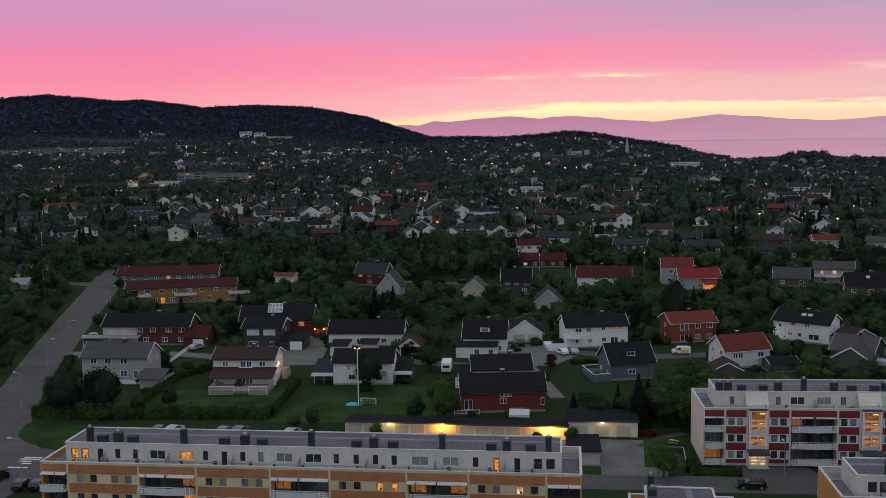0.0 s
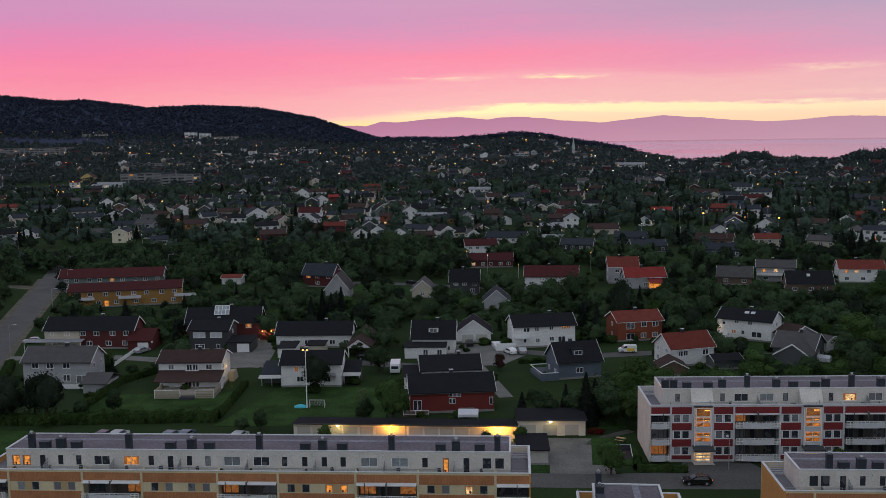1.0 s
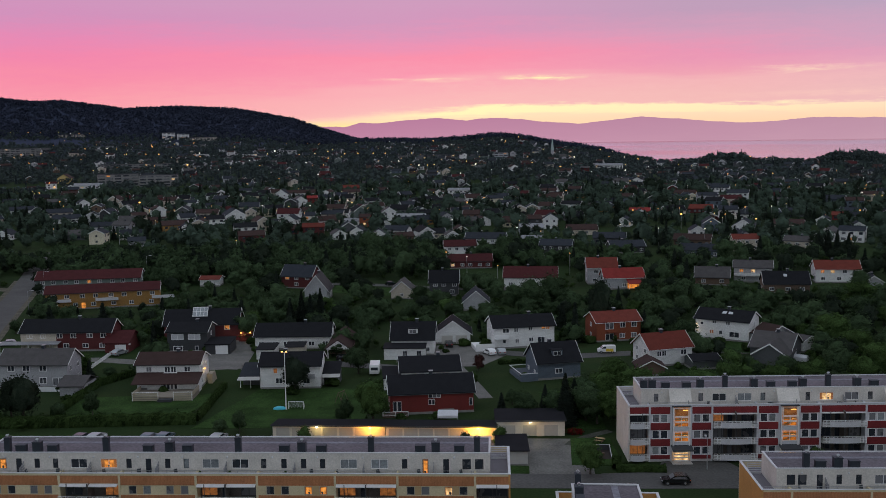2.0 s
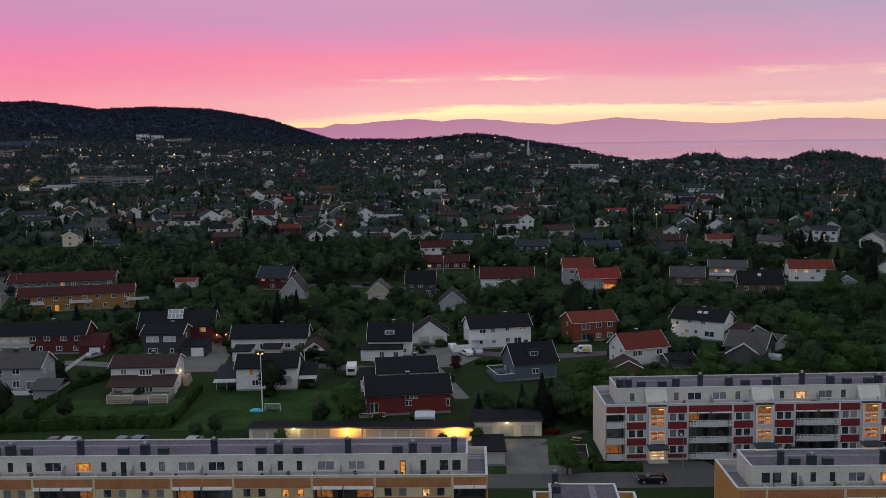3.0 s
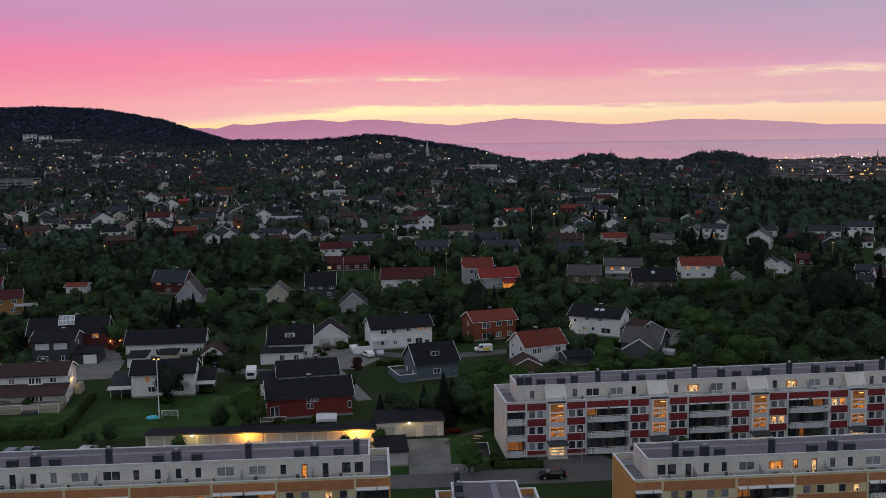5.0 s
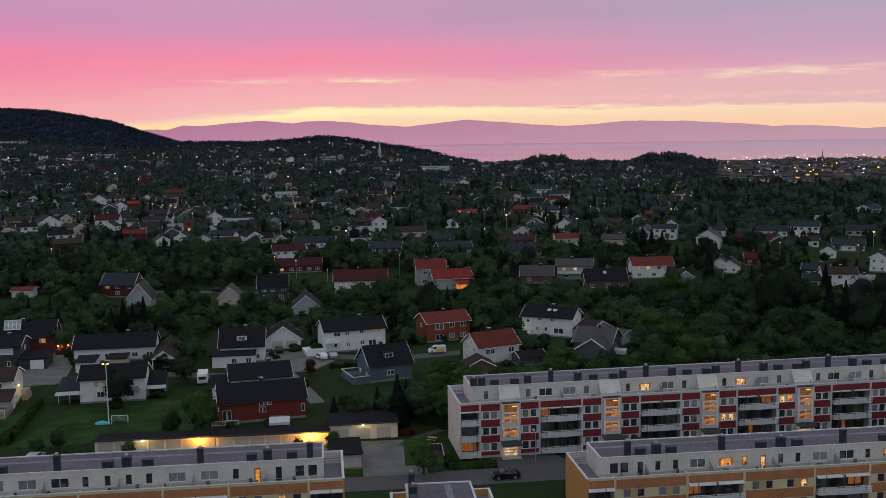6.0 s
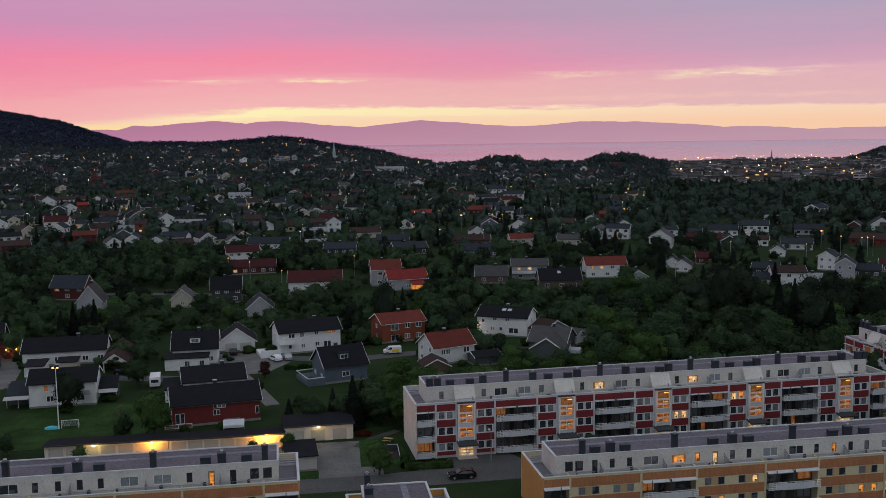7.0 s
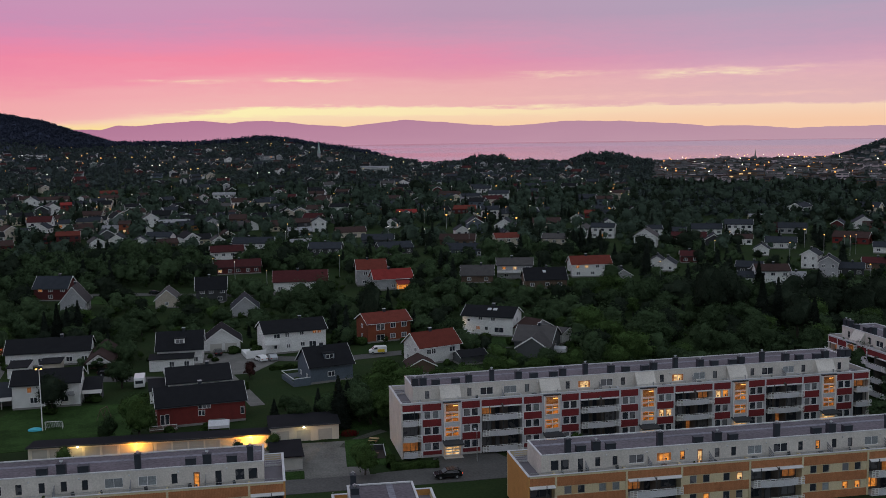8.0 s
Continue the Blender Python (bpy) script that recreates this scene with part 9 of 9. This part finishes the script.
for _ in range(21500):
    az = SEED.uniform(-35, 35)
    d = math.sqrt(SEED.uniform(1000 ** 2, 2450 ** 2))
    x, y = d * math.sin(math.radians(az)), d * math.cos(math.radians(az))
    h = SEED.uniform(4.5, 10)
    if ground(x, y) > SEA + 0.6 and noise.noise((x * 0.005, y * 0.005, 7)) > -0.42 and free(x, y, 2, (h - 3) * d / 75 if SEED.random() < 0.35 else 2) and not (20.5 < az and d > 1020):
        (needle_spots if SEED.random() < 0.2 else far_spots).append((x, y, h, SEED.uniform(1.1, 1.6)))
for _ in range(2200):
    az, d = SEED.uniform(19.5, 35), SEED.uniform(640, 1060)
    x, y = d * math.sin(math.radians(az)), d * math.cos(math.radians(az))
    h = SEED.uniform(3, 5.6)
    if free(x, y, 1.5, (h - 2.5) * d / 70):
        (needle_spots if SEED.random() < 0.15 else far_spots).append((x, y, h, SEED.uniform(1.3, 1.9)))
for _ in range(1500):
    az, d = SEED.uniform(20.5, 35), SEED.uniform(1040, 1800)
    far_spots.append((d * math.sin(math.radians(az)), d * math.cos(math.radians(az)), SEED.uniform(2.5, 5.5), SEED.uniform(1.2, 2.0)))
# the wooded crest before the fjord: clumps of tall trees with gaps between them
for _ in range(620):
    az, d = SEED.uniform(6.5, 20.8), SEED.uniform(1430, 1560)
    clump = smooth(9.5, 10.5, az) * (1 - smooth(12.3, 13, az)) + smooth(15.5, 17, az) * (1 - smooth(18.6, 20, az)) + 0.7 * smooth(13.3, 13.6, az) * (1 - smooth(14.0, 14.3, az))
    if SEED.random() < 0.22 + clump:
        h = SEED.uniform(5, 8) + 6.5 * clump * SEED.random()
        (needle_spots if SEED.random() < 0.3 else far_spots).append((d * math.sin(math.radians(az)), d * math.cos(math.radians(az)), h * 1.1, SEED.uniform(0.8, 1.25)))
for _ in range(500):
    az, d = SEED.uniform(29.8, 35), SEED.uniform(1720, 1850)
    far_spots.append((d * math.sin(math.radians(az)), d * math.cos(math.radians(az)), SEED.uniform(4, 8), SEED.uniform(1.0, 1.5)))
for _ in range(13000):
    az, d = SEED.uniform(-36, -4), math.sqrt(SEED.uniform(2250 ** 2, 3350 ** 2))
    x, y = d * math.sin(math.radians(az)), d * math.cos(math.radians(az))
    if ground(x, y) > 26:
        hill_spots.append((x, y, SEED.uniform(6, 11.5), SEED.uniform(1.3, 2.0)))
for _ in range(1800):
    az, d = SEED.uniform(-36, -8), SEED.uniform(3120, 3260)
    hill_spots.append((d * math.sin(math.radians(az)), d * math.cos(math.radians(az)), SEED.uniform(6, 12), SEED.uniform(1.0, 1.7)))
for _ in range(2400):
    az, d = SEED.uniform(-12, 8), SEED.uniform(2150, 2380)
    hill_spots.append((d * math.sin(math.radians(az)), d * math.cos(math.radians(az)), SEED.uniform(6, 13), SEED.uniform(1.0, 1.7)))
for _ in range(760):
    az, d = SEED.uniform(-33, 2), SEED.uniform(375, 480)
    x, y = d * math.sin(math.radians(az)), d * math.cos(math.radians(az))
    if free(x, y, 2.0, 10):
        belt_spots.append((x, y, SEED.uniform(4.5, 10.5), SEED.uniform(0.85, 1.35)))
shrubs = []
for _ in range(1500):
    az, d = SEED.uniform(-36, 34), math.sqrt(SEED.uniform(184 ** 2, 440 ** 2))
    x, y = d * math.sin(math.radians(az)), d * math.cos(math.radians(az))
    if free(x, y, 0.6, 2.5) and not (-29.5 < az < 2 and d < 228 and noise.noise((x * 0.2, y * 0.2, 9)) < 0.25) and noise.noise((x * 0.05, y * 0.05, 4)) > -0.15:
        shrubs.append((x, y, SEED.uniform(1.0, 3.2), SEED.uniform(1.1, 1.9)))
woods("garden_shrubs", shrubs, [broad_cloud(190 + k, 1.0, 2, 1, 70, 0.075) for k in range(5)], HEDGE, "green shrubs and bushes in the gardens")
MID_T = [broad_cloud(100 + k, 1.0, 6, 1, 380, 0.038) for k in range(6)]
DARK_T = [spruce_cloud(120 + k, 1.0, 150, 0.07) for k in range(4)]


def shaded(spots, share, wild=0.0):
    """Splits off the trees of darker kinds, more of them on the wild slope."""
    pick = random.Random(len(spots))
    dark = [pick.random() < (wild if wild and math.atan2(q[0], q[1]) > 0.27 else share) for q in spots]
    return [q for q, k in zip(spots, dark) if not k], [q for q, k in zip(spots, dark) if k]


BELT_T = [broad_cloud(180 + k, 1.0, 4, 1, 190, 0.052) for k in range(6)]
BACK_T = [broad_cloud(170 + k, 1.0, 1, 1, 88, 0.07) for k in range(8)]
mid_spots, mid_deep = shaded(mid_spots, 0.25, 0.55)
belt_spots, belt_deep = shaded(belt_spots, 0.3)
back_spots, back_deep = shaded(back_spots, 0.2, 0.35)
woods("garden_trees", mid_spots, MID_T, LEAF, "dense dark green belts of garden trees")
woods("shady_garden_trees", mid_deep, MID_T, LEAF_DEEP, "very dark leafy trees among the gardens")
woods("wooded_belt", belt_spots, BELT_T, LEAF, "belt of tall leafy trees beyond the gardens")
woods("shady_belt", belt_deep, BELT_T, LEAF_DEEP, "very dark trees in the belt beyond the gardens")
woods("district_trees", back_spots, BACK_T, LEAF_COOL, "dark green trees between the farther houses")
woods("shady_district_trees", back_deep, BACK_T, LEAF_DEEP, "very dark trees between the farther houses")
woods("spruce_trees", dark_spots, DARK_T, LEAF_DARK, "dark spruces scattered between the houses")
for _ in range(900):
    az, d = SEED.uniform(20.5, 34.5), SEED.uniform(1000, 1750)
    x, y = d * math.sin(math.radians(az)), d * math.cos(math.radians(az))
    if noise.noise((x * 0.012, y * 0.006, 2)) > -0.05:
        far_spots.append((x, y, SEED.uniform(3.0, 6.0), SEED.uniform(0.9, 1.6)))
for a0, a1, count, most in ((9.8, 12.3, 26, 8.5), (13.2, 14.6, 9, 7.5), (15.9, 18.0, 24, 10), (17.4, 20.2, 34, 12)):
    for _ in range(count):
        az, d = SEED.uniform(a0, a1), SEED.uniform(1470, 1530)
        far_spots.append((d * math.sin(math.radians(az)), d * math.cos(math.radians(az)), SEED.uniform(0.5, 1.0) * most, SEED.uniform(0.75, 1.15)))
for _ in range(14):
    far_spots.append((SEED.uniform(44, 64), SEED.uniform(1580, 1598), SEED.uniform(8, 12), SEED.uniform(0.9, 1.3)))
woods("far_trees", far_spots, [loose_cloud(140 + k, 30, 0.148, 1.0 + 0.1 * (k % 3)) for k in range(7)], FAR_GREEN, "green trees among the far houses, tinted for haze")
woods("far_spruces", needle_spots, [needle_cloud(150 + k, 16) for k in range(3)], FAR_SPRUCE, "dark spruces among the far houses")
woods("far_woods", hill_spots, [needle_cloud(160 + k, 11) for k in range(3)] + [loose_cloud(165 + k, 14, 0.2, 0.9) for k in range(3)], FAR_LEAF, "spruce woods on the far hills, tinted blue for haze")
